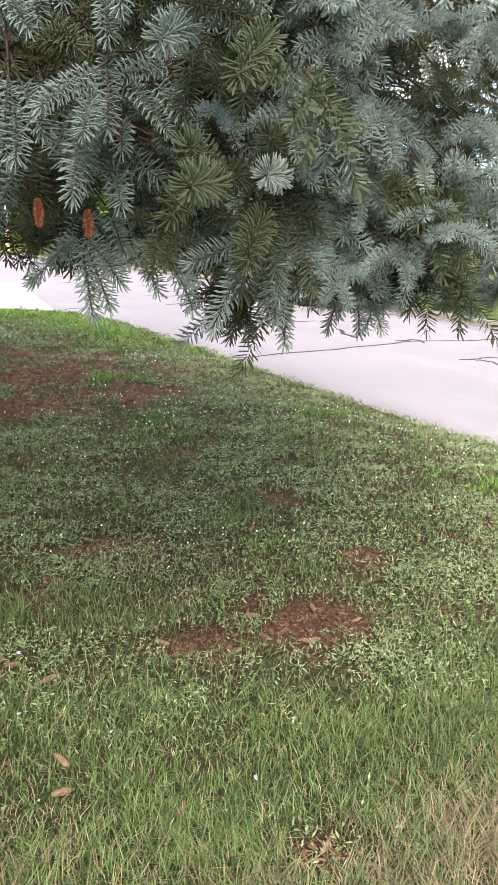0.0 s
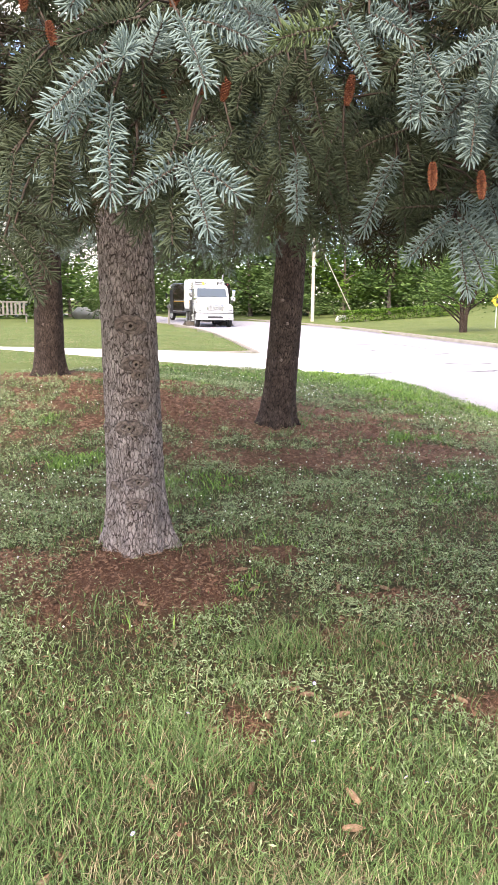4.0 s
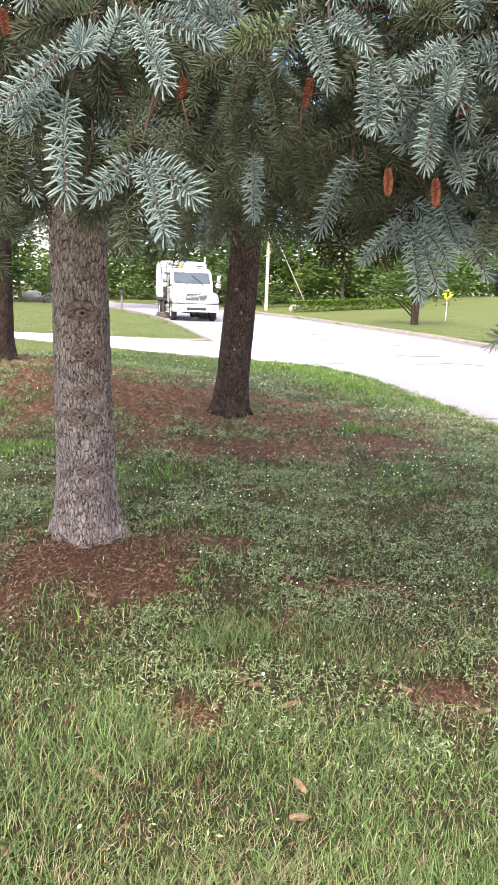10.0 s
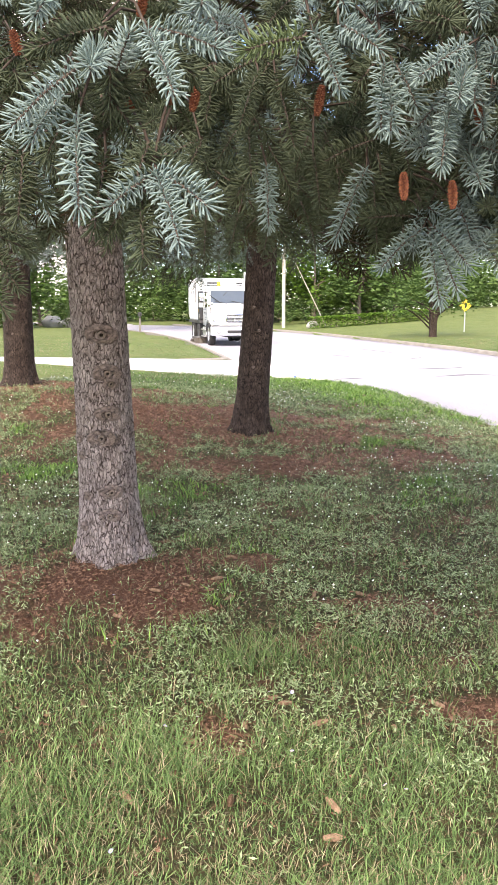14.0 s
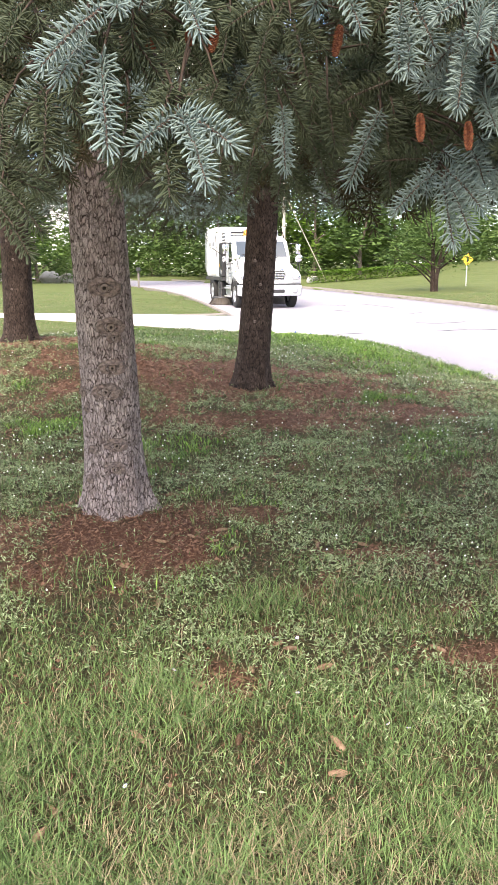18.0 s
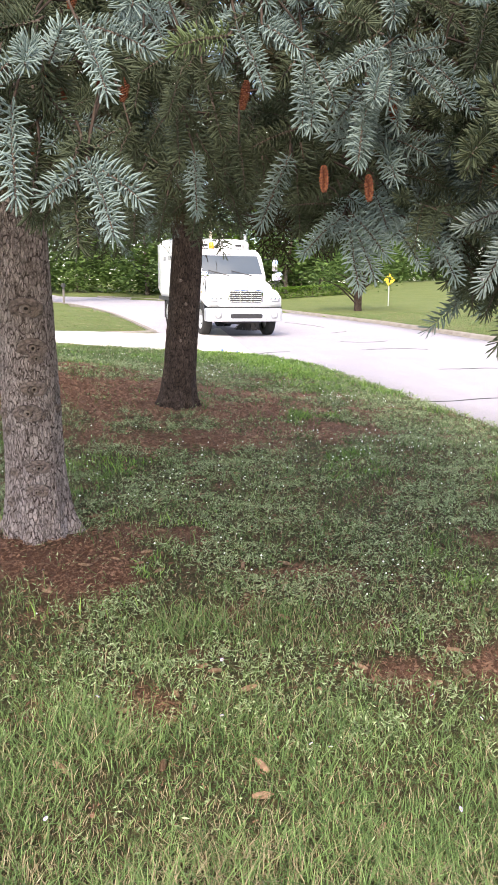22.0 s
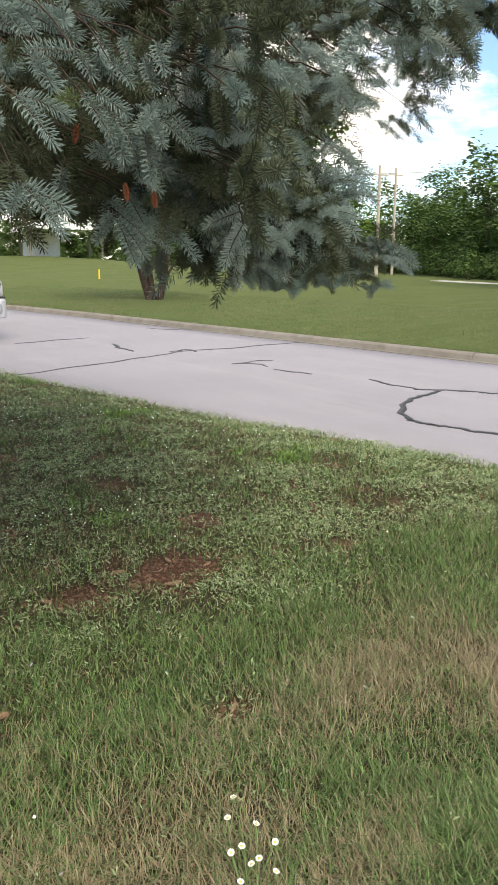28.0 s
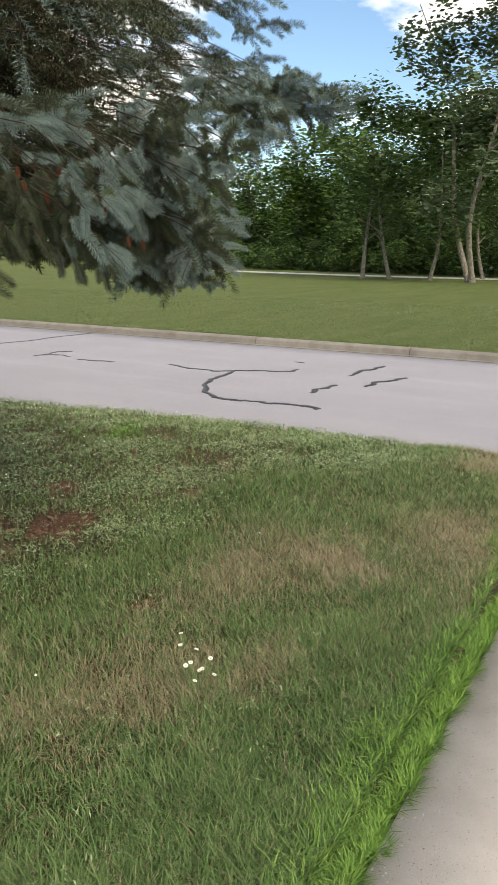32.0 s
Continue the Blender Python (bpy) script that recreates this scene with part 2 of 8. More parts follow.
def concrete(name, a, b, c2):
    m = Mat(name, 0.88, 0, 0.25)
    g = m.noise(170, 4, 0.7)
    c = m.mix(g, a, b)
    c = m.mix(m.ramp(m.noise(2.6, 7, 0.65), (0.42, (0, 0, 0)), (0.7, (0.75, 0.75, 0.75))), c, c2)
    c = m.mix(m.ramp(m.voronoi(75), (0.05, (1, 1, 1)), (0.16, (0, 0, 0))), c, (0.22, 0.19, 0.16))
    return m.color(c).bump(g, 0.35, 0.004).m


ASPHALT = road_material()
CONCRETE = concrete("driveway_concrete", (0.57, 0.51, 0.465), (0.74, 0.675, 0.62), (0.50, 0.44, 0.395))
CONCRETE_PALE = concrete("pale_concrete", (0.55, 0.53, 0.50), (0.68, 0.66, 0.63), (0.50, 0.48, 0.45))
KERB = concrete("kerb_concrete", (0.21, 0.192, 0.172), (0.31, 0.285, 0.255), (0.15, 0.13, 0.107))
TAR = plain("crack_sealant", (0.028, 0.027, 0.03), 0.55, vary=0.4, scale=20)


def leaf(name, a, b, c=None, through_light=0.08):
    m = Mat(name, 0.72, 0, 0.18)
    col = m.mix(m.island(), a, b)
    if c:
        col = m.mix(m.ramp(m.noise(1.1, 4), (0.42, (0, 0, 0)), (0.62, (0.4, 0.4, 0.4))), col, c)
        col = m.mix(m.ramp(m.noise(11.0, 5, 0.65), (0.36, (0.4, 0.4, 0.4)), (0.54, (0, 0, 0))), col, tuple(0.62 * v for v in a))
    return m.color(col).leafy(through_light).m


GRASS = leaf("grass_blade", (0.035, 0.078, 0.022), (0.21, 0.32, 0.12), (0.16, 0.24, 0.09))
GRASS_BRIGHT = leaf("lush_grass_blade", (0.085, 0.19, 0.032), (0.26, 0.42, 0.10))
GRASS_DRY = leaf("dry_grass_blade", (0.23, 0.19, 0.108), (0.45, 0.385, 0.26), (0.30, 0.245, 0.15))
CLOVER = leaf("clover_leaf", (0.10, 0.16, 0.055), (0.40, 0.52, 0.22), (0.28, 0.37, 0.18))
WEED = leaf("creeping_weed_leaf", (0.10, 0.145, 0.06), (0.43, 0.525, 0.30), (0.30, 0.38, 0.20))
PETAL = plain("white_petal", (0.78, 0.80, 0.74), 0.6, vary=0.05)
PETAL_BLUE = plain("pale_lilac_petal", (0.40, 0.38, 0.58), 0.6, vary=0.1)
MULCH = leaf("fallen_needle_litter", (0.14, 0.07, 0.045), (0.34, 0.20, 0.135), (0.12, 0.065, 0.045), 0.0)
CONE = leaf("spruce_cone_scale", (0.19, 0.12, 0.078), (0.31, 0.205, 0.14), None, 0.0)
CONE_RED = leaf("young_cone_scale", (0.11, 0.036, 0.022), (0.21, 0.085, 0.045), None, 0.05)
LEAF_A = leaf("maple_leaf", (0.05, 0.10, 0.028), (0.16, 0.25, 0.075), (0.085, 0.15, 0.045), 0.2)
LEAF_B = leaf("ash_leaf", (0.07, 0.125, 0.042), (0.18, 0.265, 0.10), (0.105, 0.17, 0.06), 0.2)
LEAF_C = leaf("lime_leaf", (0.07, 0.15, 0.018), (0.15, 0.25, 0.04), (0.06, 0.13, 0.018), 0.2)
LEAF_D = leaf("poplar_leaf", (0.085, 0.13, 0.062), (0.23, 0.29, 0.175), (0.105, 0.155, 0.078), 0.2)


# ---- mesh helpers ----
def mesh_of(name, verts, faces, mats, slots=None, smooth=False):
    me = bpy.data.meshes.new(name)
    me.from_pydata(verts, [], faces)
    for m in mats if isinstance(mats, (list, tuple)) else [mats]:
        me.materials.append(m)
    if slots is not None:
        me.polygons.foreach_set("material_index", np.asarray(slots, dtype=np.int32))
    if smooth:
        me.polygons.foreach_set("use_smooth", np.ones(len(me.polygons), dtype=bool))
    me.update()
    return me


def np_mesh(name, verts, faces, mats, slots=None, smooth=False):
    """verts (n, 3) and faces (m, k) as arrays, all faces with k corners."""
    me = bpy.data.meshes.new(name)
    v, f = np.asarray(verts, dtype=np.float32), np.asarray(faces, dtype=np.int32)
    me.vertices.add(len(v))
    me.vertices.foreach_set("co", v.ravel())
    k = f.shape[1]
    me.loops.add(f.size)
    me.loops.foreach_set("vertex_index", f.ravel())
    me.polygons.add(len(f))
    me.polygons.foreach_set("loop_start", np.arange(len(f), dtype=np.int32) * k)
    me.polygons.foreach_set("loop_total", np.full(len(f), k, dtype=np.int32))
    for m in mats if isinstance(mats, (list, tuple)) else [mats]:
        me.materials.append(m)
    if slots is not None:
        me.polygons.foreach_set("material_index", np.asarray(slots, dtype=np.int32))
    if smooth:
        me.polygons.foreach_set("use_smooth", np.ones(len(f), dtype=bool))
    me.update(calc_edges=True)
    me.validate()
    return me


def holder(name, m=None):
    e = new(name)
    e.empty_display_size = 0.2
    if m is not None:
        e.matrix_basis = m
    return e


def part(name, bm, material, parent, label="", smooth=False, m=None):
    """Links a bmesh, or a finished mesh, as one mesh object under its parent."""
    if isinstance(bm, bmesh.types.BMesh):
        me = bpy.data.meshes.new(name)
        bm.to_mesh(me)
        bm.free()
        if material is not None:
            me.materials.append(material)
        if smooth:
            me.polygons.foreach_set("use_smooth", np.ones(len(me.polygons), dtype=bool))
    else:
        me = bm
    ob = new(name, me)
    ob.parent = parent
    if m is not None:
        ob.matrix_basis = m
    if label:
        tagged(ob, label)
    return ob


def box(bm, x0, x1, y0, y1, z0, z1, bevel=0.0, seg=2):
    g = bmesh.ops.create_cube(bm, size=1.0)
    vs = g["verts"]
    for v in vs:
        v.co = Vector((x0 + (v.co.x + 0.5) * (x1 - x0), y0 + (v.co.y + 0.5) * (y1 - y0), z0 + (v.co.z + 0.5) * (z1 - z0)))
    if bevel:
        es = list({e for v in vs for e in v.link_edges})
        bmesh.ops.bevel(bm, geom=es, offset=bevel, segments=seg, affect="EDGES", profile=0.5)
    return bm


def bar(bm, a, b, r0, r1=None, n=10):
    """A round bar from a to b."""
    a, b = Vector(a), Vector(b)
    d = b - a
    g = bmesh.ops.create_cone(bm, cap_ends=True, segments=n, radius1=r0, radius2=r0 if r1 is None else r1, depth=d.length)
    m = Matrix.Translation((a + b) / 2) @ d.to_track_quat("Z", "Y").to_matrix().to_4x4()
    bmesh.ops.transform(bm, matrix=m, verts=g["verts"])
    return bm


def lathe(bm, profile, n=24, axis="Z", at=(0, 0, 0), caps=True):
    """Turns (radius, height) pairs round an axis."""
    rings = []
    for r, h in profile:
        ring = []
        for i in range(n):
            a = 2 * math.pi * i / n
            c, s = math.cos(a) * r, math.sin(a) * r
            p = {"Z": (c, s, h), "X": (h, c, s), "Y": (s, h, c)}[axis]
            ring.append(bm.verts.new(Vector(p) + Vector(at)))
        rings.append(ring)
    for ra, rb in zip(rings, rings[1:]):
        for i in range(n):
            bm.faces.new((ra[i], ra[(i + 1) % n], rb[(i + 1) % n], rb[i]))
    for ring, flip in ((rings[0], True), (rings[-1], False)) if caps else ():
        if (ring[0].co - ring[1].co).length > 1e-5:
            bm.faces.new(ring[::-1] if flip else ring)
    return bm


def tube(path, radii, n=7):
    """verts and quad faces of a bent tube along a path (k, 3)."""
    path = np.asarray(path, float)
    k = len(path)
    d = np.gradient(path, axis=0)
    d /= np.linalg.norm(d, axis=1)[:, None] + 1e-9
    up = np.where(np.abs(d[:, 2:3]) > 0.9, np.array([[1.0, 0, 0]]), np.array([[0, 0, 1.0]]))
    u = np.cross(d, up)
    u /= np.linalg.norm(u, axis=1)[:, None] + 1e-9
    w = np.cross(d, u)
    a = np.arange(n) * 2 * np.pi / n
    ring = np.cos(a)[None, :, None] * u[:, None, :] + np.sin(a)[None, :, None] * w[:, None, :]
    v = path[:, None, :] + ring * np.asarray(radii, float)[:, None, None]
    i, j = np.meshgrid(np.arange(k - 1), np.arange(n), indexing="ij")
    f = np.stack([i * n + j, i * n + (j + 1) % n, (i + 1) * n + (j + 1) % n, (i + 1) * n + j], -1).reshape(-1, 4)
    return v.reshape(-1, 3), f


def smooth_path(points, steps=8):
    """A rounded line through points (Catmull-Rom)."""
    p = np.asarray(points, float)
    p = np.vstack([2 * p[0] - p[1], p, 2 * p[-1] - p[-2]])
    out = []
    for i in range(1, len(p) - 2):
        for s in np.arange(steps) / steps:
            a, b, c, d = p[i - 1 : i + 3]
            out.append(0.5 * (2 * b + (c - a) * s + (2 * a - 5 * b + 4 * c - d) * s * s + (3 * b - 3 * c + d - a) * s**3))
    out.append(p[-2])
    return np.array(out)


# ---- plan ----
NEAR_Y = [-500, -60, -8, 1, 3.7, 6, 8.8, 12, 15, 18, 24, 31, 38, 44, 50, 57, 66, 80, 110, 200, 500]
NEAR_X = [7.5, 6.0, 5.3, 4.95, 4.7, 4.2, 3.85, 3.5, 3.05, 1.9, 0.0, -1.0, -2.1, -3.4, -5.0, -7.6, -12.5, -22, -48, -135, -450]
FAR_Y = [-500, -60, -8, 3, 7.5, 15, 21, 31, 40, 50, 58, 66, 80, 110, 200, 500]
FAR_X = [13.5, 12.0, 11.3, 10.95, 10.7, 10.35, 10.1, 9.2, 7.6, 5.6, 3.2, 0.4, -7.5, -32, -120, -440]
TREE_A, TREE_B, TREE_C = (-0.68, 4.16), (0.22, 8.6), (-3.05, 11.1)


def near_edge(y):
    return np.interp(y, NEAR_Y, NEAR_X)


def far_edge(y):
    return np.interp(y, FAR_Y, FAR_X)


def drive_edge(x):
    """The lawn's edge along the near driveway, y for x."""
    return -0.235 + 0.105 * x + 0.012 * np.maximum(x - 1.6, 0) ** 2 - 0.09 * np.maximum(x - 3.2, 0) ** 2


def bell(x, y, c, w):
    return np.exp(-((x - c[0]) ** 2 + (y - c[1]) ** 2) / (2 * w * w))


def wavy(x, y, s, seed=0.0):
    """A smooth random-looking field, about -1 to 1."""
    r = np.random.RandomState(int(seed * 10) + 5)
    out = 0
    for k in range(7):
        a, ph, f = r.uniform(0, 2 * np.pi), r.uniform(0, 6.28), s * r.uniform(0.6, 1.9)
        out = out + np.sin((x * np.cos(a) + y * np.sin(a)) * f + ph + 0.7 * np.sin(0.6 * f * (y * np.cos(a) - x * np.sin(a)) + ph))
    return out / 3.2


def height(x, y):
    x, y = np.asarray(x, float), np.asarray(y, float)
    ne, fe = near_edge(y), far_edge(y)
    h = 0.10 * bell(x, y, TREE_A, 0.55) + 0.05 * bell(x, y, TREE_B, 1.3) + 0.40 * bell(x, y, TREE_C, 2.0)
    h = h + 0.012 * wavy(x, y, 3.0, 1) + 0.02 * wavy(x, y, 0.9, 2)
    fade = np.clip((ne - x) / 1.4, 0, 1)
    h = h * fade - 0.10 * (1 - fade) ** 1.5
    rise = 1.75 * np.exp(-(((x - 30) / 17) ** 2 + ((y - 78) / 26) ** 2)) + 0.25 * np.clip((y - 60) / 80, 0, 1)
    far = -0.035 + 0.10 * np.clip((x - fe) / 4, 0, 1) + rise * np.clip((x - fe) / 8, 0, 1)
    inside = (x > ne - 0.02) & (x < fe + 0.10)
    h = np.where(x >= fe + 0.05, far, h)
    h = np.where(inside, -0.34, h)
    # beds under the two driveways
    h = np.where((y < drive_edge(x) + 0.10) & (y > -7.5) & (x < ne), np.minimum(h, drive_level(x) - 0.03), h)
    h = np.where(in_drive_two(x, y, 0.7), np.minimum(h, level_two(x) - 0.015), h)
    return h


def drive_level(x):
    return np.interp(x, [-9, 0, 3.5, 5], [0.012, 0.008, -0.06, -0.125])


def level_two(x):
    return np.interp(x, [-30, -2, 2], [0.05, -0.022, -0.138])


def drive_two(x):
    """Front and back edge of the neighbour's driveway, y for x."""
    x = np.asarray(x, float)
    lo = 18.55 - 0.50 * np.clip(x + 1.0, -40, 3) - 0.22 * np.minimum(x + 1, 0)
    hi = 23.6 + 0.0 * x - 0.12 * np.minimum(x, 0) + 0.5 * np.clip(x + 0.8, 0, 3) ** 2
    return lo, hi


def in_drive_two(x, y, grow=0.0):
    lo, hi = drive_two(x)
    return (y > lo - grow) & (y < hi + grow) & (x < near_edge(y) + 0.3) & (x > -60)


def cover(x, y):
    """Bare soil, weed, dry grass and lush grass shares at places of the near lawn."""
    x, y = np.asarray(x, float), np.asarray(y, float)
    w = 0.20 * wavy(x, y, 5.5, 3) + 0.13 * wavy(x, y, 14, 4) + 0.10 * wavy(x, y, 37, 5)
    def patch(cx, cy, rx, ry, k=1.0):
        return np.clip(k * 1.9 * (1 + w * 2 - np.sqrt(((x - cx) / rx) ** 2 + ((y - cy) / ry) ** 2)), 0, 1)
    soil = np.maximum.reduce([
        patch(-0.75, 3.72, 0.95, 0.62), patch(-1.6, 3.95, 0.6, 0.35), patch(0.05, 4.2, 0.42, 0.2, 0.8),
        patch(-0.3, 9.2, 2.9, 2.1), patch(-2.9, 11.3, 1.9, 1.1), patch(1.5, 7.6, 0.95, 0.62), patch(0.5, 7.0, 1.2, 0.5),
        patch(1.38, 2.52, 0.36, 0.2, 0.9), patch(0.93, 2.52, 0.2, 0.1, 0.8), patch(1.02, 2.95, 0.16, 0.1, 0.6), patch(-0.05, 2.35, 0.16, 0.2, 0.6),
        patch(2.05, 3.12, 0.2, 0.1, 0.8), patch(1.95, 4.05, 0.2, 0.16, 0.8), patch(0.68, 3.6, 0.5, 0.14, 0.6), patch(0.75, 4.5, 0.22, 0.12, 0.6),
        patch(1.0, 1.32, 0.12, 0.1, 0.7), patch(2.5, 2.3, 0.16, 0.1, 0.6), patch(0.32, 3.1, 0.16, 0.1, 0.6), patch(1.7, 5.2, 0.25, 0.14, 0.6),
    ])
    soil = np.clip(soil + np.clip(wavy(x, y, 7.5, 6) - 1.05, 0, 1) * 0.9 + np.clip(wavy(x, y, 15, 51) + 0.6 * wavy(x, y, 38, 52) - 0.75, 0, 0.7) * np.clip(y - 1.6, 0, 1) * np.clip(9 - y, 0, 1), 0, 1)
    # grass in the front strip, weeds further in
    front = np.clip((2.75 - 0.4 * np.clip(x - 1.0, 0, 3) - y + 0.5 * wavy(x, y, 1.5, 7)) * 1.6, 0, 1)
    strip = patch(0.55, 2.95, 0.9, 0.22, 1.2)
    verge = np.clip(1 - np.abs(near_edge(y) - 1.1 - x) / 1.2, 0, 1) * np.clip((y - 9.5) / 3, 0, 1)
    grass = np.clip(np.maximum.reduce([front, strip, verge, np.clip((y - 12.5) / 2, 0, 1) * 0.9]), 0, 1)
    dry = np.clip(np.maximum.reduce([patch(1.98, 0.85, 0.46, 0.34), patch(0.45, 0.95, 0.55, 0.4, 0.85), patch(1.5, 1.25, 0.4, 0.25, 0.7), patch(0.8, 0.55, 0.35, 0.22, 0.6),
                                     np.clip(wavy(x, y, 3.3, 8) + 0.05, 0, 1) * np.clip((2.6 - y) / 1.2, 0.3, 1) * np.clip(0.4 + 0.5 * x, 0.3, 1), patch(0.7, 3.3, 0.5, 0.16, 0.8)]), 0, 1)
    lush = np.clip(1 - (y - drive_edge(x)) / (0.20 + 0.07 * wavy(x, y, 5, 9)), 0, 1)
    lush = np.maximum(lush, verge)
    fresh = np.clip((wavy(x, y, 2.6, 31) + 0.35 * wavy(x, y, 11, 32) - 0.6) * 1.6, 0, 1) * (1 - soil) * np.clip(y - 2.3, 0, 1)
    lush = np.maximum(lush, fresh * 0.5 * (1 - 0.6 * dry))
    grass = np.maximum(grass, fresh * 0.75)
    return soil, grass * (1 - soil), dry, lush


# ---- ground, road, kerb, driveways ----
def spread(lo, hi, step, ends):
    out = list(np.arange(lo, hi + step / 2, step))
    a, d = out[0], step
    while a > ends[0]:
        d *= 1.22
        a -= d
        out.insert(0, a)
    a, d = out[-1], step
    while a < ends[1]:
        d *= 1.22
        a += d
        out.append(a)
    return np.array(out)


def build_ground():
    xs, ys = spread(-4.5, 5.2, 0.075, (-900, 900)), spread(-0.7, 12.5, 0.09, (-700, 1300))
    xs = np.unique(np.concatenate([xs[(xs < 5.25) | (xs > 12.4)], np.arange(5.3, 12.4, 0.17)]))
    ys = np.unique(np.concatenate([ys[(ys < 12.5) | (ys > 34)], np.arange(12.7, 34, 0.45)]))
    gx, gy = np.meshgrid(xs, ys)
    x, y = gx.ravel(), gy.ravel()
    # the sheet's lines follow the road's edges
    ne, fe = near_edge(y), far_edge(y)
    z = height(x, y)
    v = np.stack([x, y, z], 1)
    nx, ny = len(xs), len(ys)
    i, j = np.meshgrid(np.arange(ny - 1), np.arange(nx - 1), indexing="ij")
    f = np.stack([i * nx + j, i * nx + j + 1, (i + 1) * nx + j + 1, (i + 1) * nx + j], -1).reshape(-1, 4)
    me = np_mesh("ground", v, f, GROUND, smooth=True)
    soil, grass, dry, lush = cover(x, y)
    far = np.clip(np.maximum.reduce([(y - 15.5) / 2.5, (x - ne) / 0.2, (np.maximum(-3.7, -1.25 - 0.62 * (np.minimum(y, 9) + 1)) - x) / 0.5, (-y - 6) / 2]), 0, 1)
    col = me.color_attributes.new("cover", "FLOAT_COLOR", "POINT")
    col.data.foreach_set("color", np.stack([grass, soil, far, np.ones_like(x)], 1).astype(np.float32).ravel())
    tagged(new("ground", me), "uneven lawn with bare reddish soil under the trees", "lawn", kind="structure")


def strip_mesh(name, left, right, mat, thick=0.16):
    """A slab between two lines of points (n, 3)."""
    left, right = np.asarray(left, float), np.asarray(right, float)
    n, cols = len(left), 9
    s = np.linspace(0, 1, cols)[None, :, None]
    top = left[:, None, :] * (1 - s) + right[:, None, :] * s
    v = np.concatenate([top.reshape(-1, 3), left - (0, 0, thick), right - (0, 0, thick)])
    i, j = np.meshgrid(np.arange(n - 1), np.arange(cols - 1), indexing="ij")
    f = np.stack([i * cols + j, i * cols + j + 1, (i + 1) * cols + j + 1, (i + 1) * cols + j], -1).reshape(-1, 4)
    b0, b1, k = n * cols, n * cols + n, np.arange(n - 1)
    side_a = np.stack([b0 + k, k * cols, (k + 1) * cols, b0 + k + 1], -1)
    side_b = np.stack([k * cols + cols - 1, b1 + k, b1 + k + 1, (k + 1) * cols + cols - 1], -1)
    return np_mesh(name, v, np.concatenate([f, side_a, side_b]), mat)


def build_road():
    ys = np.concatenate([np.arange(-300, -10, 10), np.arange(-10, 70, 0.5), np.arange(70, 480, 6)])
    ne = near_edge(ys) + 0.05 * np.sin(ys * 2.1) * np.exp(-np.abs(ys) / 30) + 0.03 * np.sin(ys * 5.3)
    fe = far_edge(ys)
    left = np.stack([ne - 0.03, ys, np.full_like(ys, -0.15)], 1)
    right = np.stack([fe - 0.14, ys, np.full_like(ys, -0.15)], 1)
    tagged(new("road", strip_mesh("road", left, right, ASPHALT)), "pale worn asphalt street with sealed cracks", "road", kind="structure")


def kerb_piece(name, pts):
    """One cast length of kerb with a rounded top along points (n, 2), its back to the right."""
    pts = np.asarray(pts, float)
    d = np.gradient(pts, axis=0)
    d /= np.linalg.norm(d, axis=1)[:, None]
    side = np.stack([d[:, 1], -d[:, 0]], 1)
    prof = [(-0.20, -0.30), (-0.20, -0.168), (-0.06, -0.172), (-0.03, -0.09), (0.0, -0.065), (0.03, -0.055), (0.12, -0.055), (0.14, -0.07), (0.14, -0.30)]
    v, n, k = [], len(pts), len(prof)
    for (x, y), (sx, sy) in zip(pts, side):
        for o, z in prof:
            v.append((x + sx * o, y + sy * o, z + 0.03))
    f = [(i * k + j, (i + 1) * k + j, (i + 1) * k + j + 1, i * k + j + 1) for i in range(n - 1) for j in range(k - 1)]
    f += [tuple(range(k)), tuple((n - 1) * k + j for j in reversed(range(k)))]
    return mesh_of(name, v, f, KERB)


def build_kerb():
    kerb = tagged(holder("kerb"), "weathered concrete kerb between street and far lawn", "kerb", kind="structure")
    y = -20.0
    while y < 74:
        ln = 3.05 if y < 40 else 6.0
        yy = np.linspace(y, y + ln - 0.012, 7)
        part("kerb_stone", kerb_piece("kerb_stone", np.stack([far_edge(yy), yy], 1)), None, kerb)
        y += ln
    other = tagged(holder("kerb"), "low concrete kerb round the neighbouring lawn", "kerb", kind="structure")
    yy = np.arange(24.6, 70, 5.0)
    for a in yy:
        s = np.linspace(a, a + 4.98, 7)
        p = np.stack([near_edge(s), s], 1)[::-1]
        part("kerb_stone", kerb_piece("kerb_stone", p), None, other)
    c = [(near_edge(24.6), 24.6), (-0.45, 24.15), (-1.0, 23.9), (-1.6, 23.85)]
    part("kerb_corner", kerb_piece("kerb_corner", smooth_path(c, 4)[:, :2]), None, other)


